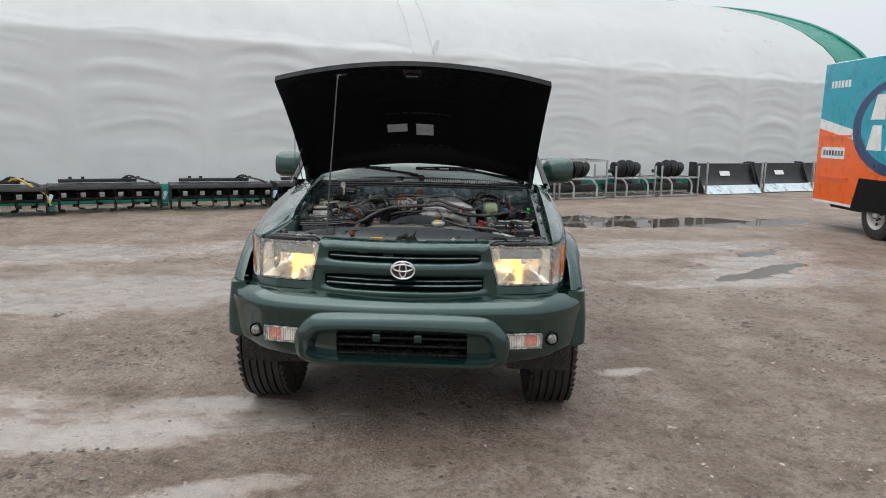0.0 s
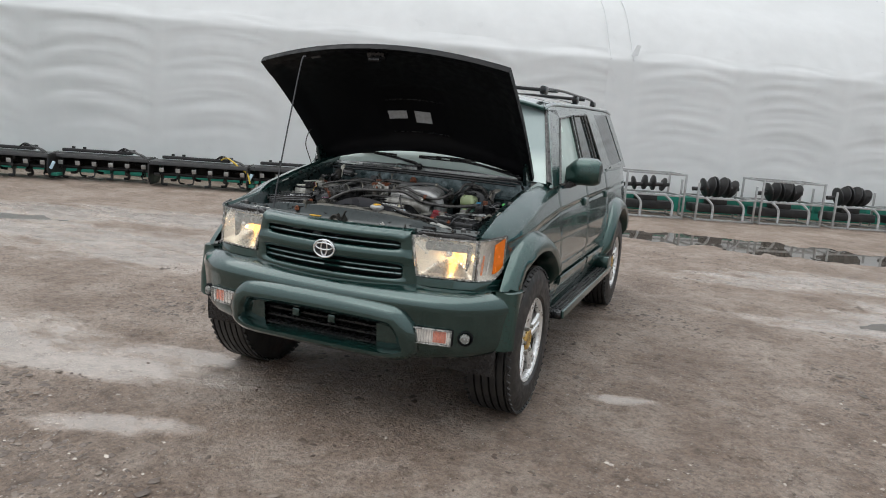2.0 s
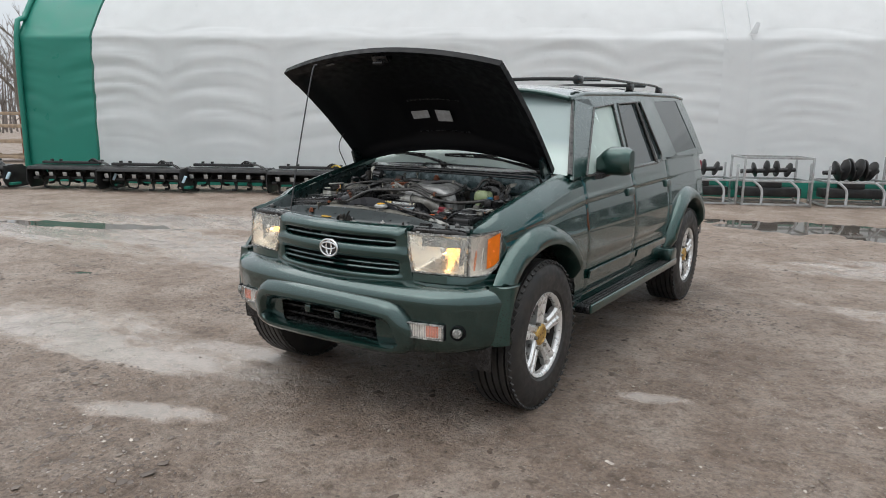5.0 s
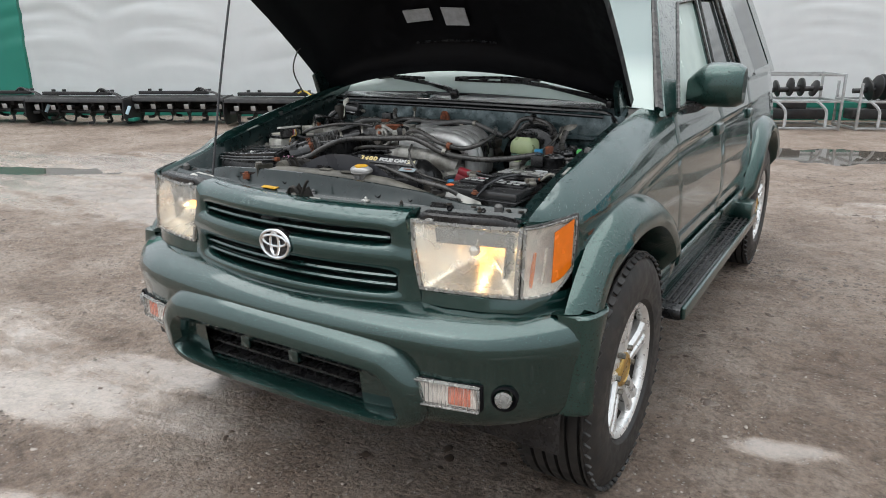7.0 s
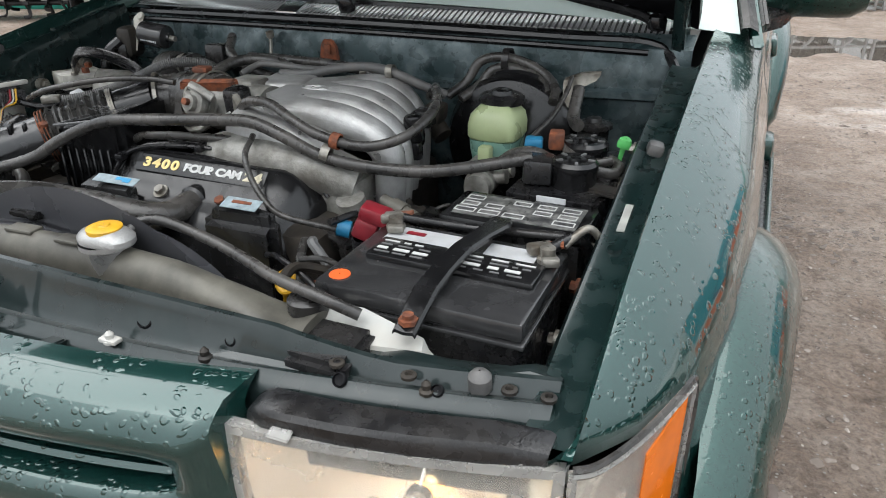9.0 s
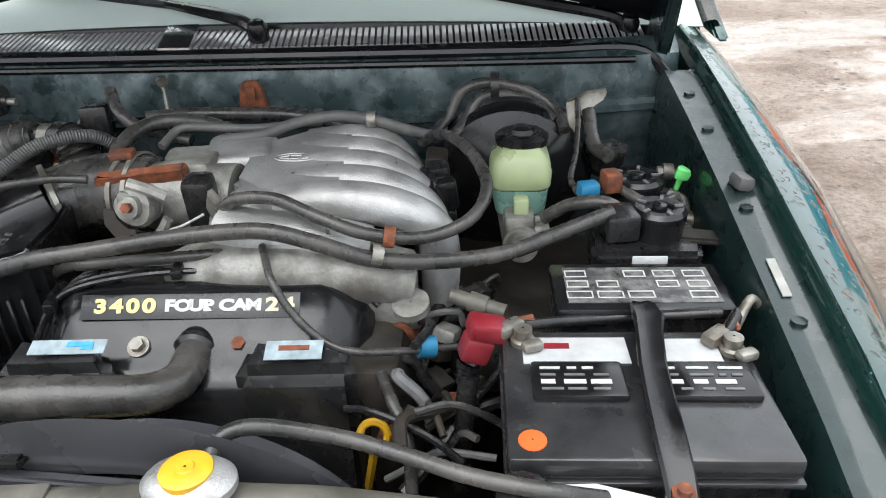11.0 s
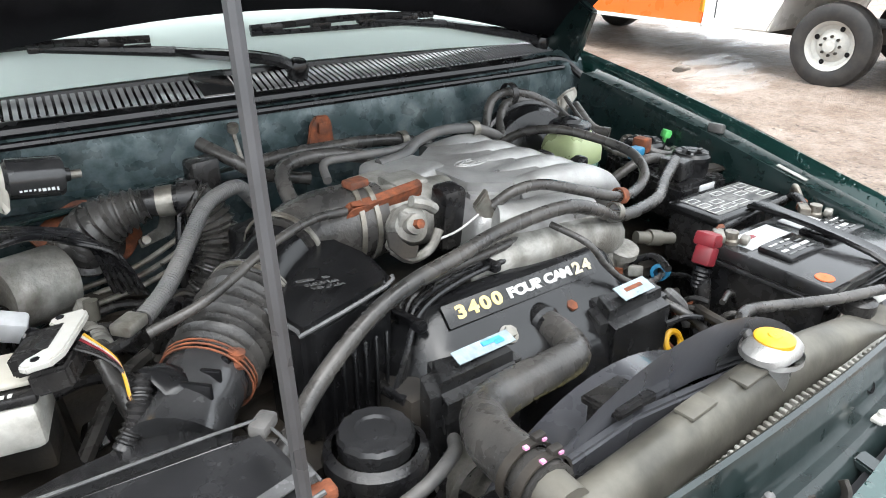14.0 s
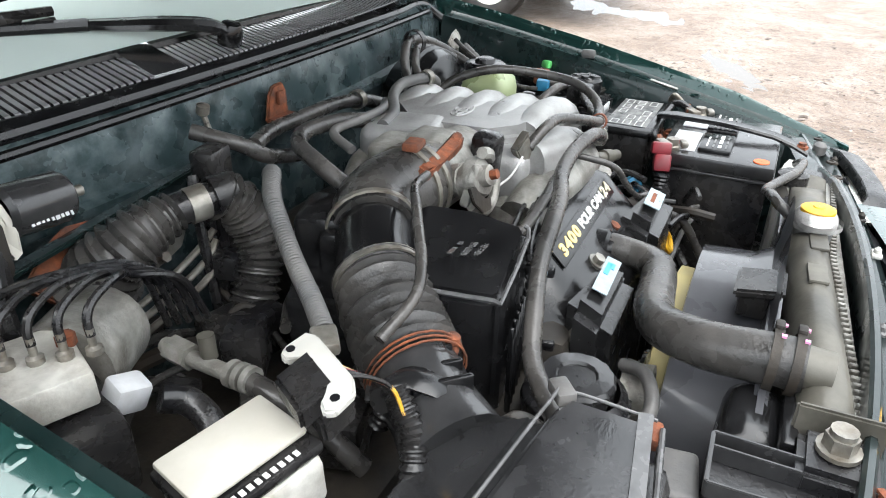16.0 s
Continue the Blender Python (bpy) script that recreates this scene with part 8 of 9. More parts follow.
# cream-topped control box
cc = empty("control_actuator")
cc.parent = car
mm = Matrix.Translation((-0.473, 0.783, 1.011)) @ pose(0, 0, 0, 0, 3, 165)
for nm_, c, s, bev, mt in (("top_cover", (0, -0.002, 0.0195), (0.084, 0.053, 0.006), 0.0028, CREAM), ("body", (0, 0.006, -0.016), (0.086, 0.066, 0.044), 0.008, PALEALU), ("frame", (0.0, 0.003, 0.010), (0.090, 0.066, 0.010), 0.003, BLACK), ("foot", (0, -0.005, -0.055), (0.08, 0.05, 0.04), 0.006, DARK)):
    bm = bmesh.new()
    box(bm, c, s, bev=bev)
    bmesh.ops.transform(bm, matrix=mm, verts=bm.verts)
    part(nm_, bm, mt, cc, "worn cream cover" if nm_ == "top_cover" else "")
for k in range(9):
    bm = bmesh.new()
    box(bm, (-0.026 + 0.006 * k, 0.0312, 0.0156), (0.0035, 0.005, 0.0006))
    bmesh.ops.transform(bm, matrix=mm, verts=bm.verts)
    part("printed_bar", bm, INK, cc)
# big white connector with black body
wc = empty("harness_connector")
wc.parent = car
r0, e1, e2 = Vector((-0.388, 0.781, 1.060)), Vector((-0.031, -0.055, -0.002)), Vector((-0.023, 0.005, -0.003))
up_ = e1.cross(e2).normalized()
up_ = up_ if up_.z > 0 else -up_
bm = bmesh.new()
plate(bm, [r0 + e1 * u + e2 * v for u, v in ((-0.10, 0.0), (-0.12, 0.85), (-0.04, 1.12), (0.08, 1.08), (0.13, 0.75), (0.22, 0.40), (0.78, 0.38), (0.86, 0.75), (0.90, 1.05), (1.04, 1.15), (1.14, 0.85), (1.12, 0.05), (0.94, -0.22), (0.06, -0.22))], up_ * 0.007, 0.0018)
part("locking_clip", bm, WHITE, wc, "white C-shaped locking clip")
for u, v in ((0.0, 0.75), (1.0, 0.62)):
    bm = bmesh.new()
    p = r0 + e1 * u + e2 * v + up_ * 0.0072
    cyl(bm, p, p + up_ * 0.0006, 0.0035, n=8)
    part("clip_hole", bm, LINER, wc)
bm = bmesh.new()
plate(bm, [r0 + e1 * u + e2 * v - up_ * 0.012 for u, v in ((0.16, 0.3), (0.18, 1.7), (0.84, 1.7), (0.84, 0.3))], up_ * 0.020, 0.003)
plate(bm, [r0 + e1 * u + e2 * v - up_ * 0.030 for u, v in ((0.05, -0.1), (0.05, 1.2), (0.95, 1.2), (0.95, -0.1))], up_ * 0.022, 0.003)
part("connector_body", bm, BLACK, wc)
for k, mt in enumerate((BLACK, BLACK, BLACK, RED, WHITE, YELLOW)):
    bm = bmesh.new()
    tube(bm, [(-0.404 + 0.002 * k, 0.745 + 0.004 * k, 1.054), (-0.388 + 0.002 * k, 0.733 + 0.003 * k, 1.046 - 0.002 * k), (-0.376, 0.722, 1.032), (-0.376, 0.712, 1.010)], 0.0016, 6, 4)
    part("thin_wire", bm, mt, wc)
for pts, r in (([(-0.362, 0.728, 1.018), (-0.375, 0.706, 0.995), (-0.395, 0.695, 0.965), (-0.41, 0.69, 0.90)], 0.010), ([(-0.37, 0.735, 1.01), (-0.345, 0.735, 1.00), (-0.33, 0.745, 0.985), (-0.335, 0.76, 0.95)], 0.009)):
    bm = bmesh.new()
    tube(bm, pts, r, 10, 6, rib=0.0012, pitch=0.006)
    part("loom_sleeve", bm, BLACK, wc)
for i, p in enumerate(((-0.345, 0.735, 1.005), (-0.33, 0.722, 1.0), (-0.352, 0.715, 0.99), (-0.338, 0.752, 0.985))):
    bm = bmesh.new()
    box(bm, p, (0.028, 0.018, 0.016), (20 * i, 15, 35 * i), 0.003)
    part("small_plug", bm, BLACK, wc)
bm = bmesh.new()
tube(bm, [(-0.36, 0.735, 1.020), (-0.345, 0.722, 1.018), (-0.335, 0.70, 1.008), (-0.345, 0.69, 0.995)], [0.006, 0.016, 0.018, 0.010], 8, 4, flat=0.4)
part("torn_plastic_wrap", bm, SATIN, wc, "torn black plastic wrap")
# heater duct bellows on a rusty plate
bm = bmesh.new()
plate(bm, [(-0.396, 1.094, 1.024), (-0.380, 1.078, 1.004), (-0.352, 1.063, 0.984), (-0.322, 1.058, 0.976), (-0.290, 1.064, 0.984), (-0.268, 1.078, 1.002), (-0.270, 1.094, 1.030), (-0.296, 1.106, 1.050), (-0.335, 1.108, 1.056), (-0.362, 1.104, 1.046)], (0.0, 0.007, -0.006), 0.002)
rp = part("rusty_plate", bm, RUST, car, "rust-orange steel plate on the firewall")
bm = bmesh.new()
plate(bm, [(-0.280, 1.058, 1.004), (-0.276, 1.062, 0.990), (-0.238, 1.062, 1.000), (-0.226, 1.066, 1.012), (-0.228, 1.068, 1.030), (-0.246, 1.064, 1.030), (-0.252, 1.060, 1.014)], (0, 0.003, -0.001), 0.001)
part("stay_bracket", bm, OLDALU, rp, "tarnished steel stay")
bm = bmesh.new()
cyl(bm, (-0.271, 1.062, 1.000), (-0.271, 1.050, 1.006), 0.006, n=6)
part("stay_bolt", bm, STEEL, rp)
bm = bmesh.new()
tube(bm, [(-0.336, 1.084, 0.998), (-0.335, 1.068, 1.014), (-0.325, 1.052, 1.034), (-0.304, 1.041, 1.050), (-0.268, 1.033, 1.060)], [0.034, 0.034, 0.031, 0.026, 0.0195], 24, 6, rib=0.0028, pitch=0.0098)
lathe(bm, [(0.034, -0.004), (0.044, -0.002), (0.045, 0.004), (0.038, 0.008), (0.033, 0.010)], (-0.336, 1.079, 1.004), (0, -0.62, 0.78), 28)
bl = part("steering_bellows", bm, RUBBER, car, "black ribbed rubber bellows")
bm = bmesh.new()
cyl(bm, (-0.272, 1.034, 1.060), (-0.224, 1.013, 1.064), 0.0175, n=20)
part("bellows_pipe", bm, BLACK, bl)
bm = bmesh.new()
lathe(bm, [(0.0175, -0.010), (0.0190, -0.010), (0.0190, 0.010), (0.0175, 0.010)], (-0.246, 1.0226, 1.062), (1, -0.42, 0.08), 20)
part("pipe_band", bm, STEEL, bl, "bright steel band")
bm = bmesh.new()
lathe(bm, [(0.019, -0.012), (0.0225, -0.012), (0.0225, 0.012), (0.019, 0.012)], (-0.220, 1.012, 1.064), (1, -0.42, 0.08), 20)
part("pipe_clamp", bm, BLACK, bl)
bm = bmesh.new()
tube(bm, [(-0.220, 1.012, 1.063), (-0.208, 1.005, 1.052), (-0.198, 0.998, 1.025), (-0.200, 0.990, 0.996), (-0.213, 0.986, 0.965), (-0.225, 0.985, 0.94)], 0.0245, 20, 6, rib=0.0030, pitch=0.0085)
part("lower_bellows", bm, RUBBER, bl)
# wiper motor: can, pole cap, cream bracket, printed label
wmot = empty("wiper_motor")
wmot.parent = car
bm = bmesh.new()
lathe(bm, [(0.001, 0.066), (0.008, 0.066), (0.009, 0.060), (0.022, 0.058), (0.024, 0.054), (0.024, 0.0), (0.018, -0.004)], (-0.402, 1.082, 1.103), (1, 0.03, -0.10), 28)
part("motor_can", bm, DUSTY, wmot, "black wiper motor can with a label")
bm = bmesh.new()
cyl(bm, (-0.338, 1.084, 1.096), (-0.324, 1.0845, 1.095), 0.0055, n=12)
part("motor_shaft", bm, STEEL, wmot)
rnd = random.Random(44)
for k in range(9):
    bm = bmesh.new()
    box(bm, (-0.392 + 0.0047 * k, 1.0605, 1.0945 - 0.0005 * k), (0.0034 * rnd.uniform(0.6, 1.15), 0.001, 0.0065 * rnd.uniform(0.7, 1.1)), (-26, 0, 0))
    part("label_print", bm, LABEL, wmot)
bm = bmesh.new()
plate(bm, [(-0.428, 1.086, 1.128), (-0.420, 1.100, 1.138), (-0.408, 1.100, 1.136), (-0.402, 1.080, 1.122), (-0.403, 1.062, 1.096), (-0.405, 1.060, 1.072), (-0.412, 1.062, 1.066), (-0.414, 1.070, 1.090), (-0.424, 1.078, 1.108)], (-0.008, 0.006, 0.004), 0.002)
part("motor_bracket", bm, CREAM, wmot, "cream painted motor bracket")
bm = bmesh.new()
lathe(bm, [(0.009, 0), (0.009, 0.004), (0.005, 0.007), (0.001, 0.007)], (-0.416, 1.094, 1.133), (-0.1, -0.7, 0.6), 12)
part("bracket_bolt", bm, CREAM, wmot)
bm = bmesh.new()
box(bm, (-0.437, 1.075, 1.085), (0.036, 0.05, 0.062), (0, 0, 10), bev=0.012)
part("motor_gearbox", bm, DARK, wmot)
bm = bmesh.new()
tube(bm, [(-0.44, 1.05, 1.09), (-0.455, 1.03, 1.07), (-0.46, 1.02, 1.04), (-0.45, 1.03, 1.0)], 0.010, 8, 5)
box(bm, (-0.45, 1.06, 1.06), (0.04, 0.04, 0.05), (0, 0, 20), 0.008)
part("motor_plug", bm, BLACK, wmot)
# air-conditioning pipes
bm = bmesh.new()
tube(bm, [(-0.366, 0.962, 0.985), (-0.370, 0.933, 0.985), (-0.372, 0.895, 0.985), (-0.372, 0.858, 0.984)], 0.0075, 10, 5)
cyl(bm, (-0.367, 0.953, 0.985), (-0.370, 0.926, 0.985), 0.0125, n=6)
for k in range(3):
    cyl(bm, (-0.371, 0.882 - 0.009 * k, 0.985), (-0.3715, 0.876 - 0.009 * k, 0.985), 0.0125, n=14)
part("ac_pipe", bm, OLDALU, car, "dull aluminium air-conditioning pipe")
bm = bmesh.new()
cyl(bm, (-0.367, 0.908, 0.990), (-0.366, 0.910, 1.012), 0.0075, n=12)
part("service_cap", bm, TANK, car)
for k in range(3):
    bm = bmesh.new()
    tube(bm, [(-0.40, 1.075 - 0.008 * k, 0.945 - 0.01 * k), (-0.30, 1.06 - 0.008 * k, 0.965 - 0.01 * k), (-0.24, 1.04 - 0.008 * k, 1.0 - 0.012 * k), (-0.22, 1.03, 1.02 - 0.012 * k)], 0.004, 8, 5)
    part("steel_pipe", bm, STEEL, car)
for k in range(4):
    bm = bmesh.new()
    x = -0.235 + 0.014 * k
    tube(bm, [(x, 1.02, 0.86), (x - 0.004, 1.025, 0.96), (x + 0.006, 1.04, 1.03), (x + 0.02, 1.055, 1.075)], 0.006, 8, 5)
    part("vacuum_pipe", bm, BLACK, car)
for p, s, rot in (((-0.19, 1.05, 1.075), (0.04, 0.03, 0.05), 10), ((-0.225, 1.01, 0.985), (0.03, 0.03, 0.03), 20), ((-0.30, 0.93, 0.95), (0.05, 0.04, 0.05), 30), ((-0.33, 0.82, 0.92), (0.06, 0.08, 0.05), 15), ((-0.26, 0.97, 0.93), (0.08, 0.06, 0.05), -10)):
    bm = bmesh.new()
    box(bm, p, s, (0, 0, rot), 0.006)
    part("pipe_bracket", bm, BLACK, car)
for c, z in (((-0.30, 0.90, 0.84), (0.28, 0.30, 0.08)), ((-0.50, 0.85, 0.86), (0.18, 0.40, 0.10)), ((0.46, 0.95, 0.82), (0.30, 0.30, 0.10))):
    bm = bmesh.new()
    box(bm, c, z, bev=0.03)
    part("suspension_tower", bm, DARK, car)
bm = bmesh.new()
plate(bm, [(-0.43, 1.10, 1.045), (-0.13, 1.115, 1.062), (-0.13, 1.095, 1.066), (-0.43, 1.075, 1.050)], (0, 0, -0.006), 0.002)
part("firewall_ledge", bm, BAYSHADE, car)

# ---- hoses ----
HOSES = (
    ("breather_hose", RUBBER, 0.0115, ((-0.290, 0.618, 0.968), (-0.242, 0.658, 0.983), (-0.199, 0.674, 1.009), (-0.151, 0.687, 1.032), (-0.098, 0.694, 1.048), (-0.041, 0.704, 1.053), (0.020, 0.722, 1.055), (0.085, 0.728, 1.060), (0.140, 0.722, 1.064), (0.190, 0.722, 1.050), (0.240, 0.732, 1.026), (0.300, 0.745, 1.014), (0.381, 0.768, 1.010), (0.444, 0.805, 1.014), (0.512, 0.838, 1.025))),
    ("throttle_cable", RUBBER, 0.0075, ((-0.100, 0.835, 1.076), (-0.141, 0.827, 1.080), (-0.186, 0.802, 1.082), (-0.227, 0.778, 1.079), (-0.264, 0.756, 1.072), (-0.302, 0.742, 1.062), (-0.345, 0.750, 1.045))),
    ("overflow_hose", RUBBER, 0.0085, ((0.150, 0.472, 1.000), (0.158, 0.488, 1.010), (0.185, 0.498, 1.010), (0.245, 0.505, 0.992), (0.300, 0.492, 0.985), (0.350, 0.472, 0.985), (0.413, 0.462, 0.980), (0.45, 0.47, 0.965))),
    ("vacuum_hose", RUBBER, 0.0092, ((0.072, 0.782, 1.060), (0.098, 0.772, 1.078), (0.140, 0.766, 1.080), (0.189, 0.746, 1.068), (0.240, 0.738, 1.052), (0.300, 0.752, 1.040), (0.348, 0.772, 1.052), (0.366, 0.815, 1.070), (0.352, 0.880, 1.080), (0.325, 0.935, 1.084), (0.300, 0.985, 1.070), (0.280, 1.010, 1.050))),
    ("sensor_lead", RUBBER, 0.0055, ((0.128, 0.735, 1.040), (0.147, 0.690, 1.026), (0.168, 0.674, 0.996), (0.198, 0.664, 0.970), (0.230, 0.656, 0.962), (0.275, 0.672, 0.950), (0.335, 0.700, 0.935))),
    ("bypass_hose", RUBBER, 0.0130, ((-0.118, 0.925, 1.050), (-0.117, 0.960, 1.070), (-0.100, 1.000, 1.082), (-0.060, 1.018, 1.084), (-0.010, 1.005, 1.084), (0.030, 0.990, 1.076))),
    ("firewall_hose", RUBBER, 0.0115, ((-0.178, 1.085, 1.108), (-0.152, 1.042, 1.092), (-0.128, 1.032, 1.074), (-0.095, 1.036, 1.060), (-0.050, 1.030, 1.050))),
    ("heater_hose", RUBBER, 0.0125, ((-0.118, 1.052, 1.078), (-0.060, 1.072, 1.076), (0.000, 1.075, 1.074), (0.060, 1.072, 1.074), (0.125, 1.066, 1.068), (0.180, 1.06, 1.05))),
    ("heater_hose", RUBBER, 0.0105, ((0.290, 1.060, 1.040), (0.315, 1.088, 1.062), (0.335, 1.100, 1.095), (0.375, 1.108, 1.104), (0.431, 1.105, 1.092), (0.470, 1.085, 1.070), (0.480, 1.05, 1.05))),
    ("heater_hose", RUBBER, 0.0105, ((0.320, 1.050, 1.040), (0.342, 1.082, 1.060), (0.360, 1.095, 1.084), (0.392, 1.102, 1.088), (0.44, 1.096, 1.076), (0.468, 1.07, 1.058))),
    ("top_hose", GREYHOSE, 0.0100, ((0.020, 0.960, 1.076), (0.070, 0.972, 1.078), (0.115, 0.998, 1.086), (0.165, 1.010, 1.090), (0.215, 0.998, 1.088), (0.262, 1.005, 1.070), (0.30, 1.03, 1.05))),
    ("grey_lead", GREYHOSE, 0.0075, ((-0.060, 0.955, 1.070), (-0.045, 0.990, 1.082), (0.000, 0.985, 1.085), (0.060, 0.985, 1.083), (0.105, 1.005, 1.080))),
    ("fuel_hose", RUBBER, 0.0080, ((0.10, 0.748, 1.026), (0.02, 0.738, 1.025), (-0.05, 0.735, 1.020), (-0.11, 0.745, 1.005), (-0.13, 0.75, 0.96))),
    ("fuel_hose", RUBBER, 0.0075, ((0.08, 0.752, 1.010), (0.01, 0.745, 1.012), (-0.05, 0.742, 1.002), (-0.09, 0.748, 0.97))),
    ("servo_hose", RUBBER, 0.0110, ((0.44, 0.905, 0.985), (0.47, 0.89, 1.01), (0.51, 0.875, 1.02), (0.55, 0.865, 1.00))),
    ("ac_hose", RUBBER, 0.0120, ((-0.372, 0.860, 0.984), (-0.374, 0.835, 0.980), (-0.37, 0.80, 0.96), (-0.36, 0.76, 0.92))),
    ("lower_hose", RUBBER, 0.0130, ((-0.31, 0.66, 0.95), (-0.275, 0.655, 0.945), (-0.255, 0.62, 0.90), (-0.25, 0.60, 0.82))),
    ("lower_hose", GREYHOSE, 0.0090, ((-0.12, 0.60, 0.92), (-0.14, 0.575, 0.93), (-0.18, 0.56, 0.925), (-0.22, 0.57, 0.90))),
    ("coolant_bypass", RUBBER, 0.0085, ((0.255, 0.66, 0.93), (0.27, 0.625, 0.92), (0.285, 0.60, 0.90), (0.29, 0.57, 0.85))),
)
for name, mt, r, pts in HOSES:
    bm = bmesh.new()
    tube(bm, pts, r * (0.68 if name == "throttle_cable" else 0.78), 12, 6)
    part(name, bm, mt, car)
bm = bmesh.new()
tube(bm, [(-0.139, 1.012, 1.040), (-0.158, 0.998, 1.066), (-0.178, 0.978, 1.078), (-0.220, 0.946, 1.077), (-0.252, 0.910, 1.060), (-0.280, 0.875, 1.044), (-0.308, 0.839, 1.034), (-0.337, 0.807, 1.030)], 0.0090, 12, 6, rib=0.0006, pitch=0.0036)
part("ribbed_loom_tube", bm, GREYHOSE, car, "grey ribbed wiring loom tube")
bm = bmesh.new()
box(bm, (-0.352, 0.796, 1.034), (0.030, 0.022, 0.012), (0, 0, 40), 0.003)
part("loom_bracket", bm, STEEL, car)
bm = bmesh.new()
tube(bm, [(-0.337, 0.807, 1.028), (-0.362, 0.786, 1.022), (-0.385, 0.768, 1.030), (-0.410, 0.752, 1.046)], 0.006, 8, 5)
part("loom_tail", bm, BLACK, car)
for c, d, r in (((0.248, 0.737, 1.028), (1, 0.2, -0.3), 0.0135), ((0.262, 0.742, 1.046), (1, 0.1, -0.2), 0.0115), ((0.215, 0.998, 1.088), (1, 0, 0), 0.0118), ((0.128, 1.066, 1.068), (1, 0, 0), 0.014), ((0.382, 1.107, 1.10), (1, 0, 0), 0.02)):
    bm = bmesh.new()
    lathe(bm, [(r - 0.002, -0.006), (r, -0.006), (r, 0.006), (r - 0.002, 0.006)], c, d, 16)
    part("spring_clip", bm, RUST if r == 0.0115 else (STEEL if r != 0.02 else BLACK), car)
bm = bmesh.new()
lathe(bm, [(0.007, -0.010), (0.012, -0.009), (0.012, 0.009), (0.007, 0.010)], (0.300, 0.688, 0.944), (0.8, 0.3, -0.2), 14)
part("blue_clip", bm, BLUE, car)

# firewall fittings
bm = bmesh.new()
plate(bm, [(-0.006, 1.128, 1.062), (0.040, 1.128, 1.062), (0.036, 1.126, 1.098), (0.028, 1.124, 1.110), (0.008, 1.124, 1.110), (0.000, 1.126, 1.098)], (0, -0.006, 0.0), 0.002)
plate(bm, [(-0.006, 1.128, 1.062), (0.040, 1.128, 1.062), (0.045, 1.085, 1.060), (-0.010, 1.085, 1.060)], (0, 0, 0.006), 0.002)
box(bm, (0.018, 1.116, 1.092), (0.014, 0.006, 0.018), bev=0.002)
part("engine_lift_hook", bm, RUST, car, "rusty lifting hook")
bm = bmesh.new()
tube(bm, [(-0.112, 1.112, 1.062), (-0.115, 1.120, 1.085), (-0.117, 1.124, 1.104)], 0.0035, 8, 3)
lathe(bm, [(0.001, 0.008), (0.008, 0.006), (0.008, -0.004), (0.004, -0.008)], (-0.117, 1.124, 1.110), (0, -0.3, 1), 12)
part("bleed_bolt", bm, STEEL, car)

# ---- brake side ----
bm = bmesh.new()
lathe(bm, [(0.001, 0.085), (0.030, 0.085), (0.036, 0.075), (0.085, 0.060), (0.110, 0.050), (0.118, 0.036), (0.118, 0.026), (0.123, 0.022), (0.123, 0.012), (0.112, 0.0), (0.10, -0.03)], (0.405, 1.110, 0.965), (0, -1, 0.02), 36)
part("brake_booster", bm, SATIN, car, "round black brake booster")
bm = bmesh.new()
cyl(bm, (0.405, 1.03, 0.955), (0.412, 0.90, 0.950), 0.024, n=18)
cyl(bm, (0.412, 0.90, 0.950), (0.413, 0.885, 0.950), 0.020, n=18)
for y in (0.92, 0.95):
    cyl(bm, (0.412, y, 0.955), (0.450, y, 0.962), 0.011, n=10)
box(bm, (0.41, 0.955, 0.975), (0.04, 0.10, 0.02), bev=0.006)
part("master_cylinder", bm, OLDALU, car, "cast brake master cylinder")
def tank_ring(hx, hy, z):
    return [(0.413 + hx * math.copysign(abs(math.cos(t)) ** 0.45, math.cos(t)), 0.977 + hy * math.copysign(abs(math.sin(t)) ** 0.45, math.sin(t)), z) for t in (2 * math.pi * i / 32 for i in range(32))]


bm = bmesh.new()
rings(bm, [tank_ring(0.0385, 0.040, 1.008), tank_ring(0.0410, 0.043, 1.012), tank_ring(0.0412, 0.043, 1.030), tank_ring(0.0375, 0.040, 1.045), tank_ring(0.0300, 0.033, 1.053), tank_ring(0.024, 0.026, 1.060)])
rs = part("brake_fluid_reservoir", bm, RESERVOIR, car, "yellow-green translucent brake fluid reservoir")
bm = bmesh.new()
rings(bm, [tank_ring(0.022, 0.026, 0.964), tank_ring(0.0335, 0.036, 0.972), tank_ring(0.0370, 0.039, 0.990), tank_ring(0.0385, 0.040, 1.007)])
part("fluid_tank", bm, FLUID, rs, "blue-green fluid in the lower half")
bm = bmesh.new()
lathe(bm, [(0.035, 0), (0.036, 0.010), (0.030, 0.014), (0.018, 0.014), (0.016, 0.020), (0.010, 0.022), (0.001, 0.022)], (0.415, 0.987, 1.058), (0, 0, 1), 28)
part("cap", bm, BLACK, rs)
bm = bmesh.new()
box(bm, (0.412, 0.925, 0.985), (0.02, 0.02, 0.04), bev=0.004)
part("tank_nipple", bm, RESERVOIR, rs)
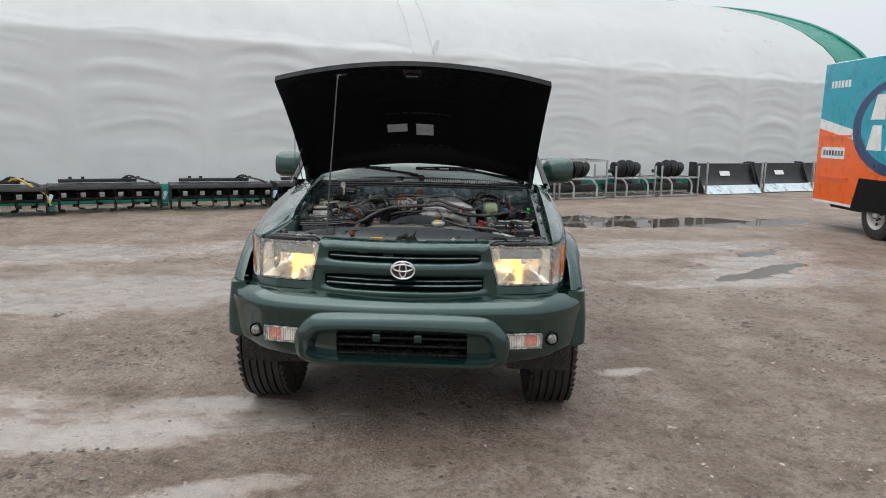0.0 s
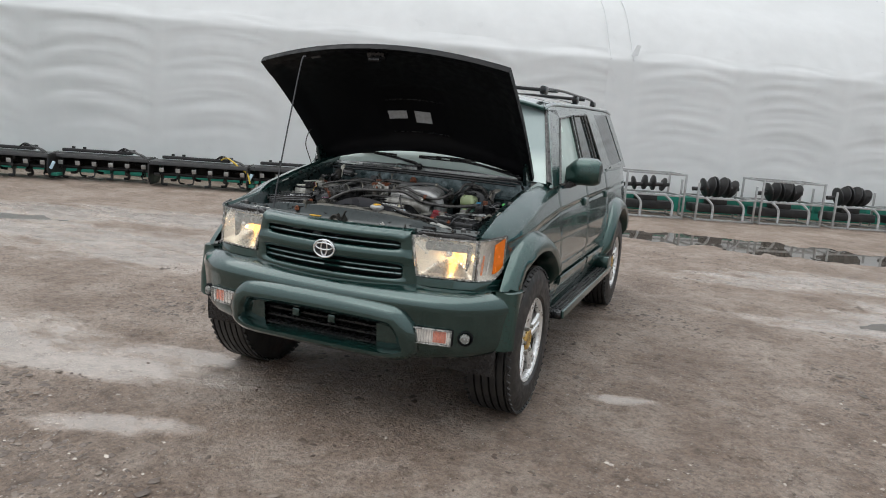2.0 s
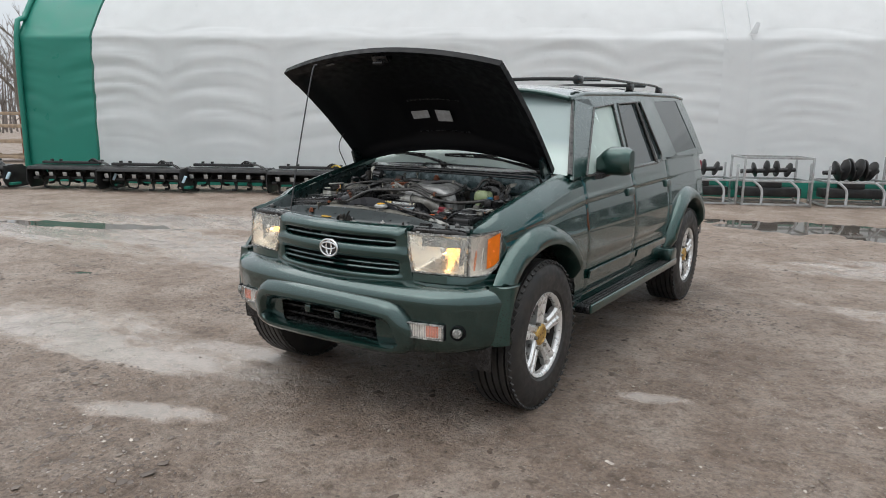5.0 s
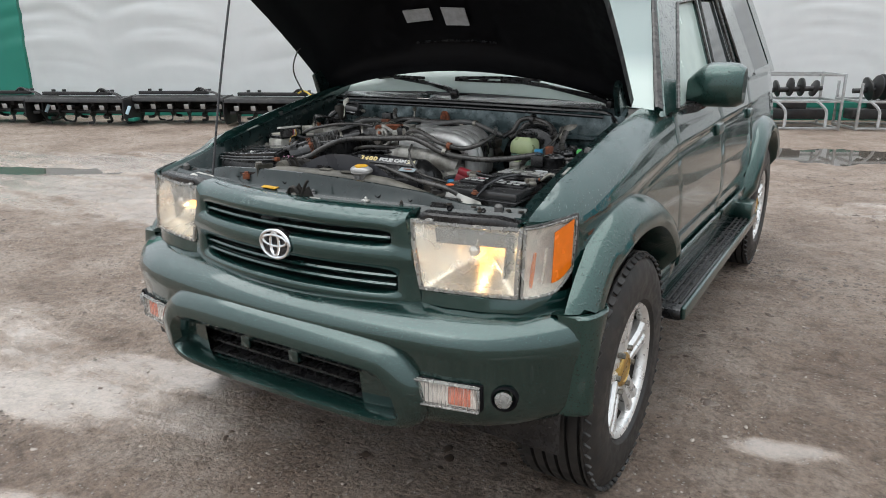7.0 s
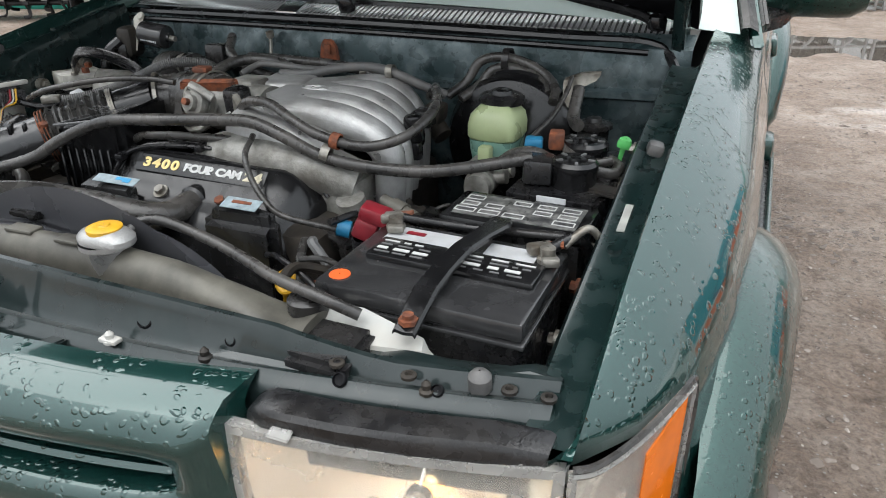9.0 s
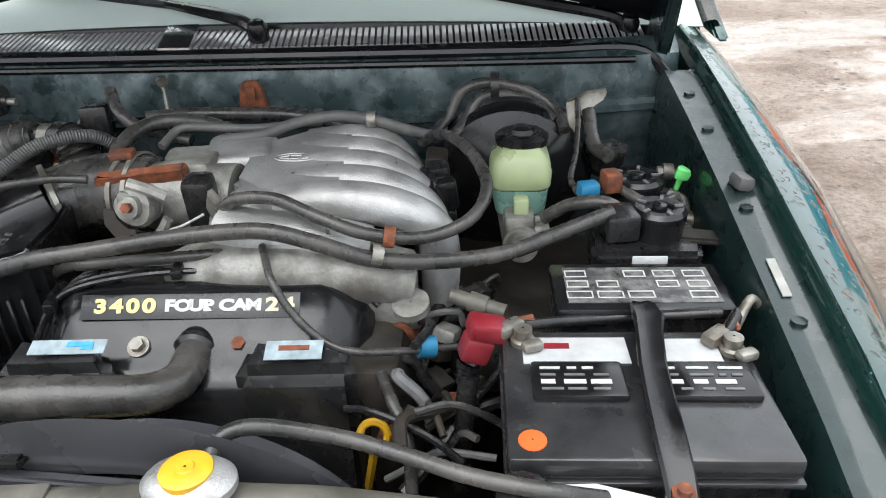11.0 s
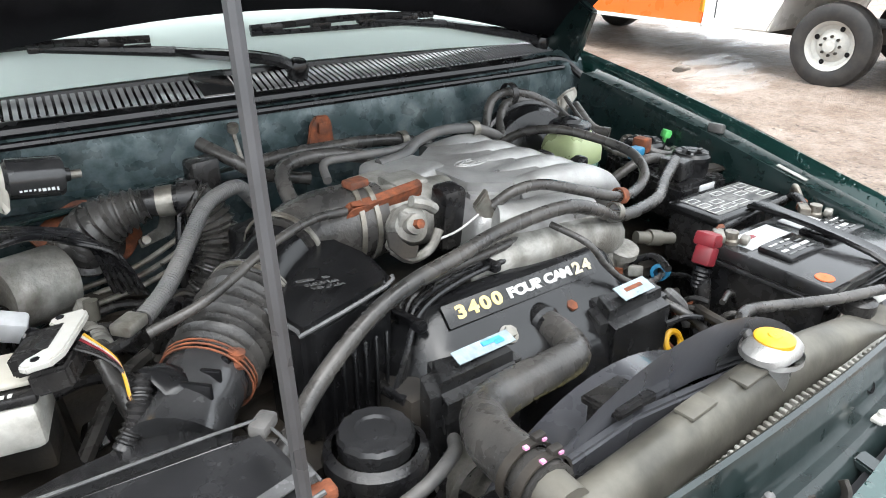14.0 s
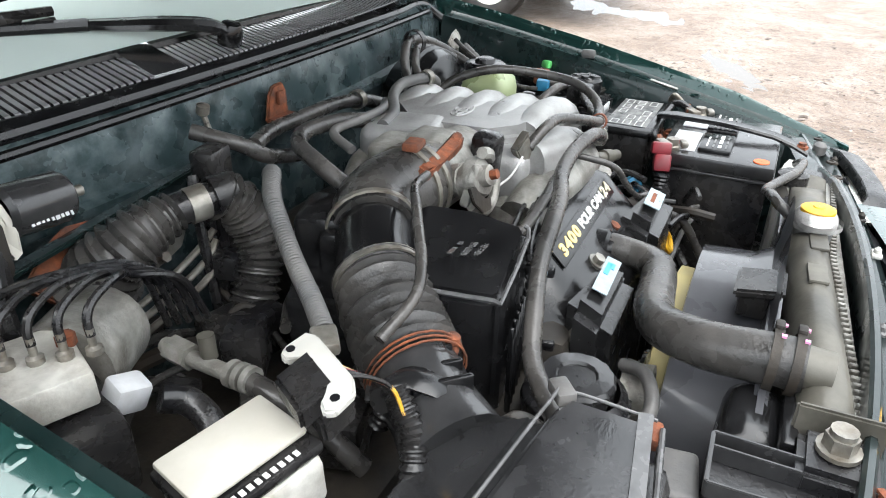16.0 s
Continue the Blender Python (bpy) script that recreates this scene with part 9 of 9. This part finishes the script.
# vacuum canisters on their black tray
tr = empty("vapour_canister_tray")
tr.parent = car
bm = bmesh.new()
plate(bm, [(0.487, 0.800, 0.990), (0.490, 0.86, 0.992), (0.53, 1.0, 0.995), (0.60, 1.02, 0.995), (0.615, 0.99, 0.995), (0.620, 0.835, 0.992), (0.612, 0.800, 0.990)], (0, 0, -0.06), 0.006)
part("tray", bm, BLACK, tr)
for x, y, r in ((0.569, 0.848, 0.031), (0.560, 0.940, 0.034)):
    bm = bmesh.new()
    lathe(bm, [(r * 0.95, -0.02), (r, 0.010), (r * 1.04, 0.012), (r * 1.04, 0.020), (r * 0.9, 0.025), (r * 0.55, 0.024), (r * 0.5, 0.020), (r * 0.30, 0.020), (r * 0.26, 0.027), (0.001, 0.028)], (x, y, 1.003), (0, 0, 1), 30)
    part("canister", bm, SATIN, tr)
    for k in range(5):
        a = k * 2 * math.pi / 5
        bm = bmesh.new()
        box(bm, (x + r * 0.72 * math.cos(a), y + r * 0.72 * math.sin(a), 1.0285), (r * 0.3, 0.004, 0.002), (0, 0, math.degrees(a)))
        part("canister_rib", bm, PRINT, tr)
bm = bmesh.new()
lathe(bm, [(0.024, -0.03), (0.026, 0.0), (0.031, 0.002), (0.031, 0.008), (0.014, 0.012), (0.012, 0.018), (0.001, 0.020)], (0.545, 1.068, 1.010), (0, 0, 1), 24)
part("clutch_fluid_cap", bm, BLACK, car)
bm = bmesh.new()
box(bm, (0.522, 0.842, 1.010), (0.040, 0.045, 0.034), (0, 0, 8), 0.005)
part("valve_block", bm, BLACK, tr)
bm = bmesh.new()
box(bm, (0.552, 0.799, 0.978), (0.040, 0.003, 0.020), (0, 0, 0), 0.001)
part("white_tag", bm, LABEL, tr)
bm = bmesh.new()
box(bm, (0.494, 0.905, 1.024), (0.026, 0.022, 0.020), (0, 0, 12), 0.004)
part("blue_connector", bm, BLUE, tr)
bm = bmesh.new()
box(bm, (0.524, 0.918, 1.030), (0.022, 0.028, 0.026), (0, 0, 12), 0.004)
part("rusty_valve", bm, RUST, tr)
bm = bmesh.new()
lathe(bm, [(0.003, -0.02), (0.004, 0.0), (0.009, 0.002), (0.010, 0.010), (0.008, 0.015), (0.001, 0.016)], (0.616, 0.940, 1.022), (0.2, -0.1, 1), 12, 3, 0.15)
part("green_clip", bm, LIME, tr)
for pts, r in (([(0.535, 0.92, 1.02), (0.56, 0.895, 1.012), (0.59, 0.895, 1.010), (0.605, 0.91, 1.01)], 0.007), ([(0.60, 0.93, 1.005), (0.615, 0.92, 1.0), (0.612, 0.90, 0.995), (0.59, 0.89, 1.0)], 0.009),
               ([(0.50, 1.085, 1.085), (0.498, 1.05, 1.06), (0.49, 1.0, 1.035), (0.478, 0.95, 1.02), (0.482, 0.91, 1.018)], 0.004), ([(0.515, 1.075, 1.07), (0.52, 1.03, 1.035), (0.535, 1.0, 1.03)], 0.010)):
    bm = bmesh.new()
    tube(bm, pts, r, 10, 5)
    part("vacuum_line", bm, RUBBER, tr)
bm = bmesh.new()
plate(bm, [(0.485, 1.088, 1.078), (0.515, 1.092, 1.090), (0.545, 1.10, 1.092), (0.540, 1.09, 1.080), (0.505, 1.08, 1.065), (0.50, 1.075, 1.030), (0.488, 1.075, 1.030)], (0, 0.006, 0.004), 0.002)
part("pipe_clamp_bracket", bm, STEEL, car, "zinc pipe bracket on the firewall")
bm = bmesh.new()
plate(bm, [(0.590, 0.83, 0.995), (0.640, 0.82, 0.995), (0.645, 0.845, 0.997), (0.60, 0.855, 0.997)], (0, 0, -0.008), 0.003)
part("tray_stay", bm, DARK, car)

# ---- battery ----
bat = empty("battery")
bat.parent = car
bm = bmesh.new()
box(bm, (0.494, 0.585, 0.862), (0.226, 0.165, 0.20), bev=0.006)
part("case", bm, BLACK, bat, "black car battery case")
bm = bmesh.new()
box(bm, (0.494, 0.585, 0.965), (0.234, 0.174, 0.022), bev=0.005)
box(bm, (0.494, 0.585, 0.950), (0.238, 0.178, 0.006), bev=0.002)
lid = part("lid", bm, DUSTY, bat)
for x0, x1 in ((0.402, 0.486), (0.505, 0.600)):
    bm = bmesh.new()
    box(bm, ((x0 + x1) / 2, 0.590, 0.979), (x1 - x0, 0.050, 0.010), bev=0.004)
    part("cell_cover", bm, SATIN, bat)
    rb = random.Random(round(x0 * 1000))
    for j in range(4):
        x = x0 + 0.008
        while x < x1 - 0.014:
            w_ = rb.uniform(0.006, 0.022)
            if x + w_ < x1 - 0.006:
                bm = bmesh.new()
                box(bm, (x + w_ / 2, 0.574 + 0.0095 * j, 0.9845), (w_, 0.0028 if j != 1 else 0.0055, 0.0008))
                part("printed_bar", bm, INK if j in (1, 3) else PRINT, bat)
            x += w_ + rb.uniform(0.003, 0.010)
for c, s in (((0.447, 0.638, 0.9768), (0.10, 0.040, 0.0012)), ((0.552, 0.636, 0.9768), (0.060, 0.040, 0.0012))):
    bm = bmesh.new()
    box(bm, c, s)
    part("white_label", bm, LABEL, bat, "white dealer label")
bm = bmesh.new()
box(bm, (0.430, 0.644, 0.978), (0.024, 0.008, 0.0008), bev=0)
part("red_print", bm, RED, bat)
bm = bmesh.new()
lathe(bm, [(0.001, 0.0015), (0.0115, 0.0012), (0.012, 0.0)], (0.398, 0.519, 0.9765), (0, 0, 1), 18)
part("orange_sticker", bm, ORANGE, bat)
for x, y, mt in ((0.398, 0.652, STEEL), (0.594, 0.638, STEEL)):
    bm = bmesh.new()
    lathe(bm, [(0.012, 0), (0.012, 0.006), (0.009, 0.008), (0.009, 0.018), (0.001, 0.019)], (x, y, 0.975), (0, 0, 1), 16)
    box(bm, (x - 0.012, y + 0.012, 0.985), (0.03, 0.016, 0.012), (0, 0, 40), 0.003)
    box(bm, (x + 0.008, y - 0.016, 0.984), (0.02, 0.012, 0.010), (0, 0, 20), 0.003)
    part("terminal", bm, mt, bat)
    bm = bmesh.new()
    cyl(bm, (x - 0.014, y + 0.018, 0.985), (x + 0.012, y + 0.024, 0.988), 0.005, n=8)
    part("terminal_bolt", bm, RUST, bat)
bm = bmesh.new()
box(bm, (0.364, 0.664, 0.985), (0.040, 0.030, 0.020), (0, 18, 12), 0.005)
tc_ = part("positive_terminal_cover", bm, RED, bat, "red plastic positive terminal cover")
bm = bmesh.new()
box(bm, (0.352, 0.658, 0.966), (0.030, 0.026, 0.028), (0, 22, 12), 0.005)
part("cover_flap", bm, RED, tc_)
bm = bmesh.new()
lathe(bm, [(0.013, 0.0)] + [(0.0125 - 0.0006 * k + (0.0016 if k % 2 else 0), -0.003 * (k + 1)) for k in range(10)], (0.347, 0.655, 0.953), (0.25, 0, 1), 14)
part("cover_boot", bm, BLACK, tc_)
bm = bmesh.new()
rows = []
for y, x, z, w in ((0.700, 0.520, 0.990, 0.010), (0.692, 0.521, 0.992, 0.014), (0.672, 0.522, 0.994, 0.0155), (0.640, 0.516, 0.995, 0.013), (0.595, 0.509, 0.996, 0.0125), (0.550, 0.506, 0.993, 0.013), (0.510, 0.505, 0.988, 0.0135), (0.480, 0.506, 0.978, 0.013), (0.455, 0.506, 0.966, 0.012)):
    rows.append([(x - w, y, z), (x - w * 0.8, y, z + 0.003), (x, y, z + 0.0015), (x + w * 0.8, y, z + 0.003), (x + w, y, z)])
sheet(bm, rows, (0, 0, -0.0035))
clampb = part("hold_down_bar", bm, SATIN, bat, "black steel battery hold-down bar")
for x, y, z in ((0.506, 0.466, 0.972),):
    bm = bmesh.new()
    cyl(bm, (x, y, z - 0.004), (x, y, z + 0.010), 0.006, n=8)
    cyl(bm, (x, y, z), (x, y, z + 0.005), 0.010, n=6)
    part("rusty_nut", bm, RUST, clampb)
for pts, r, mt in (([(0.594, 0.655, 0.985), (0.612, 0.68, 0.990), (0.622, 0.70, 0.975), (0.628, 0.72, 0.95)], 0.007, BLACK), ([(0.346, 0.652, 0.935), (0.342, 0.645, 0.91), (0.338, 0.64, 0.86), (0.335, 0.63, 0.80)], 0.011, BLACK),
                   ([(0.40, 0.668, 0.985), (0.45, 0.69, 0.975), (0.52, 0.697, 0.975), (0.60, 0.69, 0.985)], 0.006, BLACK), ([(0.605, 0.665, 0.985), (0.625, 0.69, 1.0), (0.640, 0.70, 0.985)], 0.005, STEEL)):
    bm = bmesh.new()
    tube(bm, pts, r, 10, 5)
    part("battery_cable", bm, mt, bat)
bm = bmesh.new()
box(bm, (0.494, 0.585, 0.755), (0.25, 0.19, 0.02), bev=0.005)
part("battery_tray", bm, BLACK, bat)
# coolant overflow bottle
bm = bmesh.new()
plate(bm, [(0.325, 0.482, 0.952), (0.395, 0.492, 0.956), (0.41, 0.488, 0.966), (0.44, 0.492, 0.956), (0.53, 0.492, 0.950), (0.540, 0.452, 0.945), (0.47, 0.440, 0.947), (0.36, 0.445, 0.947)], (0, 0, -0.17), 0.012)
bmesh.ops.smooth_vert(bm, verts=bm.verts[:], factor=0.25, use_axis_x=True, use_axis_y=True, use_axis_z=True)
ob_ = part("coolant_bottle", bm, WHITE, car, "white plastic coolant overflow bottle")
bm = bmesh.new()
lathe(bm, [(0.022, 0), (0.022, 0.014), (0.016, 0.018), (0.001, 0.018)], (0.388, 0.472, 0.956), (0, 0, 1), 20)
part("bottle_cap", bm, BLACK, ob_)
bm = bmesh.new()
lathe(bm, [(0.016, -0.01), (0.018, 0.006), (0.009, 0.008), (0.009, 0.016), (0.001, 0.017)], (0.295, 0.445, 0.955), (0.1, -0.6, 0.8), 12)
part("support_bolt", bm, RUST, car)

# ---- fuse box ----
fb = empty("fuse_box")
fb.parent = car
bm = bmesh.new()
box(bm, (0.528, 0.742, 0.935), (0.178, 0.088, 0.09), bev=0.008)
part("base", bm, BLACK, fb)
bm = bmesh.new()
box(bm, (0.528, 0.742, 0.978), (0.186, 0.096, 0.016), bev=0.006)
part("cover", bm, SATIN, fb, "black fuse box cover with white diagram")
bm = bmesh.new()
box(bm, (0.528, 0.741, 0.9866), (0.158, 0.070, 0.001))
part("diagram_sheet", bm, mat("worn_diagram", (0.035, 0.035, 0.036), 0.4, 0, 0.4, 90, dirt=(0.30, 0.30, 0.28), dscale=60, dmix=0.55), fb)
for k in range(5):
    for j in range(3):
        if (k + j) % 4 == 3:
            continue
        cx, cy, w_, h_ = 0.462 + 0.032 * k, 0.720 + 0.021 * j, 0.022 if j else 0.026, 0.012
        bm = bmesh.new()
        for ox, oy, sx, sy in ((0, h_ / 2, w_, 0.0014), (0, -h_ / 2, w_, 0.0014), (w_ / 2, 0, 0.0014, h_ + 0.0014), (-w_ / 2, 0, 0.0014, h_ + 0.0014)):
            box(bm, (cx + ox, cy + oy, 0.9876), (sx, sy, 0.0008))
        part("diagram_cell", bm, INK, fb)

# ---- loose clutter between engine and battery ----
rnd = random.Random(12)
for i in range(26):
    x, y, z = rnd.uniform(0.255, 0.37), rnd.uniform(0.60, 0.86), rnd.uniform(0.86, 0.945)
    d = Vector((rnd.uniform(-1, 1), rnd.uniform(-1, 1), rnd.uniform(-0.4, 0.3))) * 0.06
    p = Vector((x, y, z))
    bm = bmesh.new()
    tube(bm, [p - d, p - d * 0.3 + Vector((rnd.uniform(-0.02, 0.02), 0, 0.012)), p + d * 0.4, p + d + Vector((0, 0, -0.02))], rnd.choice((0.003, 0.004, 0.005, 0.007)), 8, 5)
    part("wiring", bm, rnd.choice((BLACK, BLACK, RUBBER, PRINT, DARK)), engine)
for i in range(14):
    x, y, z = rnd.uniform(0.26, 0.36), rnd.uniform(0.60, 0.86), rnd.uniform(0.85, 0.93)
    bm = bmesh.new()
    box(bm, (x, y, z), (rnd.uniform(0.015, 0.04), rnd.uniform(0.015, 0.04), rnd.uniform(0.01, 0.03)), (rnd.uniform(-30, 30), rnd.uniform(-30, 30), rnd.uniform(0, 90)), 0.003)
    part("plug", bm, rnd.choice((BLACK, DARK, DARK, OLDALU, RUST)), engine)
bm = bmesh.new()
lathe(bm, [(0.013, -0.02), (0.015, 0.0), (0.021, 0.002), (0.021, 0.012), (0.001, 0.013)], (0.282, 0.742, 0.955), (-0.1, -0.3, 1), 18)
epart("oil_filler_cap", bm, OLDALU)
bm = bmesh.new()
cyl(bm, (0.325, 0.755, 0.965), (0.385, 0.735, 0.955), 0.009, n=10)
cyl(bm, (0.345, 0.748, 0.962), (0.365, 0.742, 0.958), 0.012, n=10)
epart("speed_sensor", bm, TANK)
for i in range(18):
    x, y, z = rnd.uniform(-0.42, -0.20), rnd.uniform(0.78, 1.05), rnd.uniform(0.88, 0.95)
    d = Vector((rnd.uniform(-1, 1), rnd.uniform(-1, 1), rnd.uniform(-0.3, 0.3))) * 0.07
    p = Vector((x, y, z))
    bm = bmesh.new()
    tube(bm, [p - d, p + Vector((0, 0.01, 0.015)), p + d], rnd.choice((0.004, 0.006, 0.009)), 8, 5)
    part("under_hose", bm, rnd.choice((BLACK, RUBBER, DARK)), car)

# ---- box truck ----
TX, TYF, TYR = 6.35, 3.45, 7.45
truck = tagged(empty("box_truck", (TX, TYF, 0)), "white cutaway van with an orange and turquoise printed box body", "truck")
truck.rotation_euler = (0, 0, radians(2.0))
TWHITE = mat("truck_white_paint", (0.74, 0.74, 0.72), 0.3, 0, 0.05, 5, coat=0.5, dirt=(0.50, 0.47, 0.42), dscale=2, dmix=0.3)
TORANGE = mat("truck_orange_wrap", (0.78, 0.115, 0.012), 0.32, 0, 0.06, 5, coat=0.4)
TBLUE = mat("truck_turquoise_wrap", (0.0, 0.29, 0.39), 0.32, 0, 0.12, 4, coat=0.4)
TNAVY = mat("truck_navy_wrap", (0.012, 0.04, 0.12), 0.32, 0, 0.1, 4, coat=0.4)
TGREY = mat("truck_grey_bumper", (0.045, 0.05, 0.055), 0.55, 0, 0.2, 8)
W2 = 2.15
B0, B1, Z0, Z1 = 1.35, 5.75, 0.43, 2.62


def tplate(name, pts, m, off=0.0, thick=0.02, label=""):
    """A panel on the side that faces the yard; pts hold (along, height)."""
    b = bmesh.new()
    plate(b, [(-off, y, z) for y, z in pts], (thick, 0, 0), 0.002)
    return part(name, b, m, truck, label)


bm = bmesh.new()
box(bm, (W2 / 2 + 0.03, (B0 + B1) / 2, (Z0 + Z1) / 2 + 0.02), (W2, B1 - B0, Z1 - Z0), bev=0.02)
part("box_body", bm, TWHITE, truck)
tplate("orange_panel", [(B1, Z0), (B1, 1.62), (4.35, 1.36), (B0, 0.85), (B0, Z0)], TORANGE, 0.0, 0.028)
tplate("turquoise_panel", [(B1, 1.74), (B1, Z1), (B0, Z1), (B0, 1.05), (4.35, 1.47)], TBLUE, 0.002, 0.028)
tplate("white_stripe", [(B1, 1.60), (B1, 1.76), (4.35, 1.50), (B0, 1.07), (B0, 0.84), (4.35, 1.35)], TWHITE, 0.004, 0.028)
tplate("lower_edge", [(B0, 0.40), (B1, 0.40), (B1, 0.44), (B0, 0.44)], TWHITE, 0.006, 0.05)
bm = bmesh.new()
rings(bm, [[(-0.006 + o, 3.55 + math.cos(a) * 1.25, 1.62 + math.sin(a) * 0.72) for a in (2 * math.pi * i / 40 for i in range(40))] for o in (0, 0.03)])
part("logo_oval", bm, TNAVY, truck, "dark blue oval mark")
bm = bmesh.new()
rings(bm, [[(-0.010 + o, 3.50 + math.cos(a) * 1.08, 1.64 + math.sin(a) * 0.60) for a in (2 * math.pi * i / 40 for i in range(40))] for o in (0, 0.03)])
part("logo_field", bm, TBLUE, truck)
for y0, z0, w, h in ((4.35, 1.72, 0.34, 0.36), (3.93, 1.72, 0.28, 0.34), (3.58, 1.72, 0.28, 0.34), (4.38, 1.28, 0.36, 0.36), (3.94, 1.28, 0.30, 0.34), (3.56, 1.28, 0.34, 0.34)):
    tplate("logo_block", [(y0, z0), (y0 - w, z0), (y0 - w + 0.05, z0 + h), (y0 - 0.10, z0 + h)], TWHITE, 0.016, 0.02)
tplate("sign_strip", [(5.62, 1.12), (4.95, 1.12), (4.95, 1.30), (5.62, 1.30)], TWHITE, 0.006, 0.02, "white name strip with grey print")
for k in range(7):
    y = 5.55 - 0.085 * k
    tplate("print_bar", [(y, 1.17), (y - 0.055, 1.17), (y - 0.055, 1.25), (y, 1.25)], PRINT if k not in (2, 3) else TNAVY, 0.010, 0.006)
for k in range(6):
    y = 5.52 - 0.095 * k
    tplate("number_bar", [(y, 2.23), (y - 0.06, 2.23), (y - 0.06, 2.34), (y, 2.34)], TWHITE, 0.008, 0.008)
for z in (0.80, 1.46):
    tplate("rub_rail", [(5.65, z), (4.80, z), (4.80, z + 0.035), (5.65, z + 0.035)], TORANGE, 0.018, 0.03)
# shade of the rear wheel opening, drawn as a black slab
bm = bmesh.new()
plate(bm, [(-0.01, TYR - TYF + 0.62, Z0 - 0.04), (-0.01, TYR - TYF + 0.48, 0.86), (-0.01, TYR - TYF - 0.48, 0.86), (-0.01, TYR - TYF - 0.62, Z0 - 0.04)], (0.30, 0, 0))
part("wheel_opening_shade", bm, LINER, truck)
# cab
bm = bmesh.new()
prof = [(-1.05, 0.55), (-1.08, 0.80), (-0.95, 1.02), (-0.30, 1.18), (0.05, 1.22), (0.60, 1.95), (0.80, 2.10), (1.36, 2.12), (1.36, 0.42), (0.62, 0.42), (0.52, 0.75), (0.36, 0.86), (0.0, 0.90), (-0.36, 0.86), (-0.52, 0.75), (-0.60, 0.55)]
plate(bm, [(0.02, y, z) for y, z in prof], (W2 - 0.1, 0, 0), 0.02)
part("cab", bm, TWHITE, truck)
tplate("cab_window", [(0.25, 1.30), (0.66, 1.86), (1.10, 1.90), (1.10, 1.30)], TINT, -0.012, 0.01)
tplate("door_seam", [(1.20, 0.50), (1.215, 0.50), (1.215, 2.0), (1.20, 2.0)], TGREY, -0.016, 0.01)
tplate("sill_trim", [(0.66, 0.44), (1.34, 0.42), (1.34, 0.50), (0.66, 0.52)], TWHITE, -0.005, 0.02)
tplate("yellow_marker", [(1.34, 0.55), (1.39, 0.55), (1.39, 0.80), (1.34, 0.80)], YELLOW, 0.0, 0.02)
bm = bmesh.new()
box(bm, (W2 / 2, -1.10, 0.50), (W2 - 0.04, 0.22, 0.26), bev=0.05, seg=3)
box(bm, (0.10, -0.82, 0.50), (0.20, 0.50, 0.26), bev=0.04, seg=3)
part("front_bumper", bm, TGREY, truck, "dark grey front bumper")
bm = bmesh.new()
box(bm, (0.02, -1.10, 0.50), (0.02, 0.14, 0.09), bev=0.01)
part("bumper_slot", bm, LINER, truck)
bm = bmesh.new()
box(bm, (0.30, -1.04, 0.80), (0.45, 0.10, 0.22), (0, 0, -12), 0.03)
part("headlight", bm, LENSRIM, truck)
bm = bmesh.new()
box(bm, (W2 / 2, -1.06, 0.80), (1.0, 0.10, 0.30), bev=0.02)
part("grille", bm, BLACK, truck)
bm = bmesh.new()
box(bm, (W2 / 2, 2.6, 0.42), (0.9, 5.6, 0.16), bev=0.02)
box(bm, (W2 / 2, 4.7, 0.36), (W2 - 0.5, 1.9, 0.10), bev=0.02)
part("chassis", bm, DARK, truck)
for y in (0.0, TYR - TYF):
    for x, s in ((0.13, -1), (W2 - 0.13, 1)):
        wh = empty("wheel")
        wh.parent = truck
        bm = bmesh.new()
        lathe(bm, [(0.215, -0.10), (0.25, -0.118), (0.33, -0.118), (0.372, -0.10), (0.385, -0.06), (0.385, 0.06), (0.372, 0.10), (0.33, 0.118), (0.25, 0.118), (0.215, 0.10)], (0, 0, 0), (1, 0, 0), 40)
        part("tyre", bm, TYRE, wh)
        bm = bmesh.new()
        lathe(bm, [(0.225, -0.112), (0.205, -0.095), (0.190, -0.05), (0.150, -0.035), (0.095, -0.075), (0.060, -0.085), (0.055, -0.12), (0.001, -0.125)], (0, 0, 0), (1, 0, 0), 36)
        rim = part("rim", bm, WHITE, wh, "cream white steel wheel")
        for k in range(4):
            a = k * math.pi / 2 + 0.4
            bm = bmesh.new()
            lathe(bm, [(0.024, 0.004), (0.001, 0.005)], (-0.046, 0.165 * math.cos(a), 0.165 * math.sin(a)), (-1, 0, 0), 12)
            part("vent_hole", bm, LINER, rim)
        for k in range(8):
            a = k * math.pi / 4
            bm = bmesh.new()
            cyl(bm, (-0.075, 0.085 * math.cos(a), 0.085 * math.sin(a)), (-0.10, 0.085 * math.cos(a), 0.085 * math.sin(a)), 0.014, n=6)
            part("lug_nut", bm, DARK, rim)
        wh.matrix_local = pose(x, y, 0.372, 0, 0, 0 if s == -1 else 180)
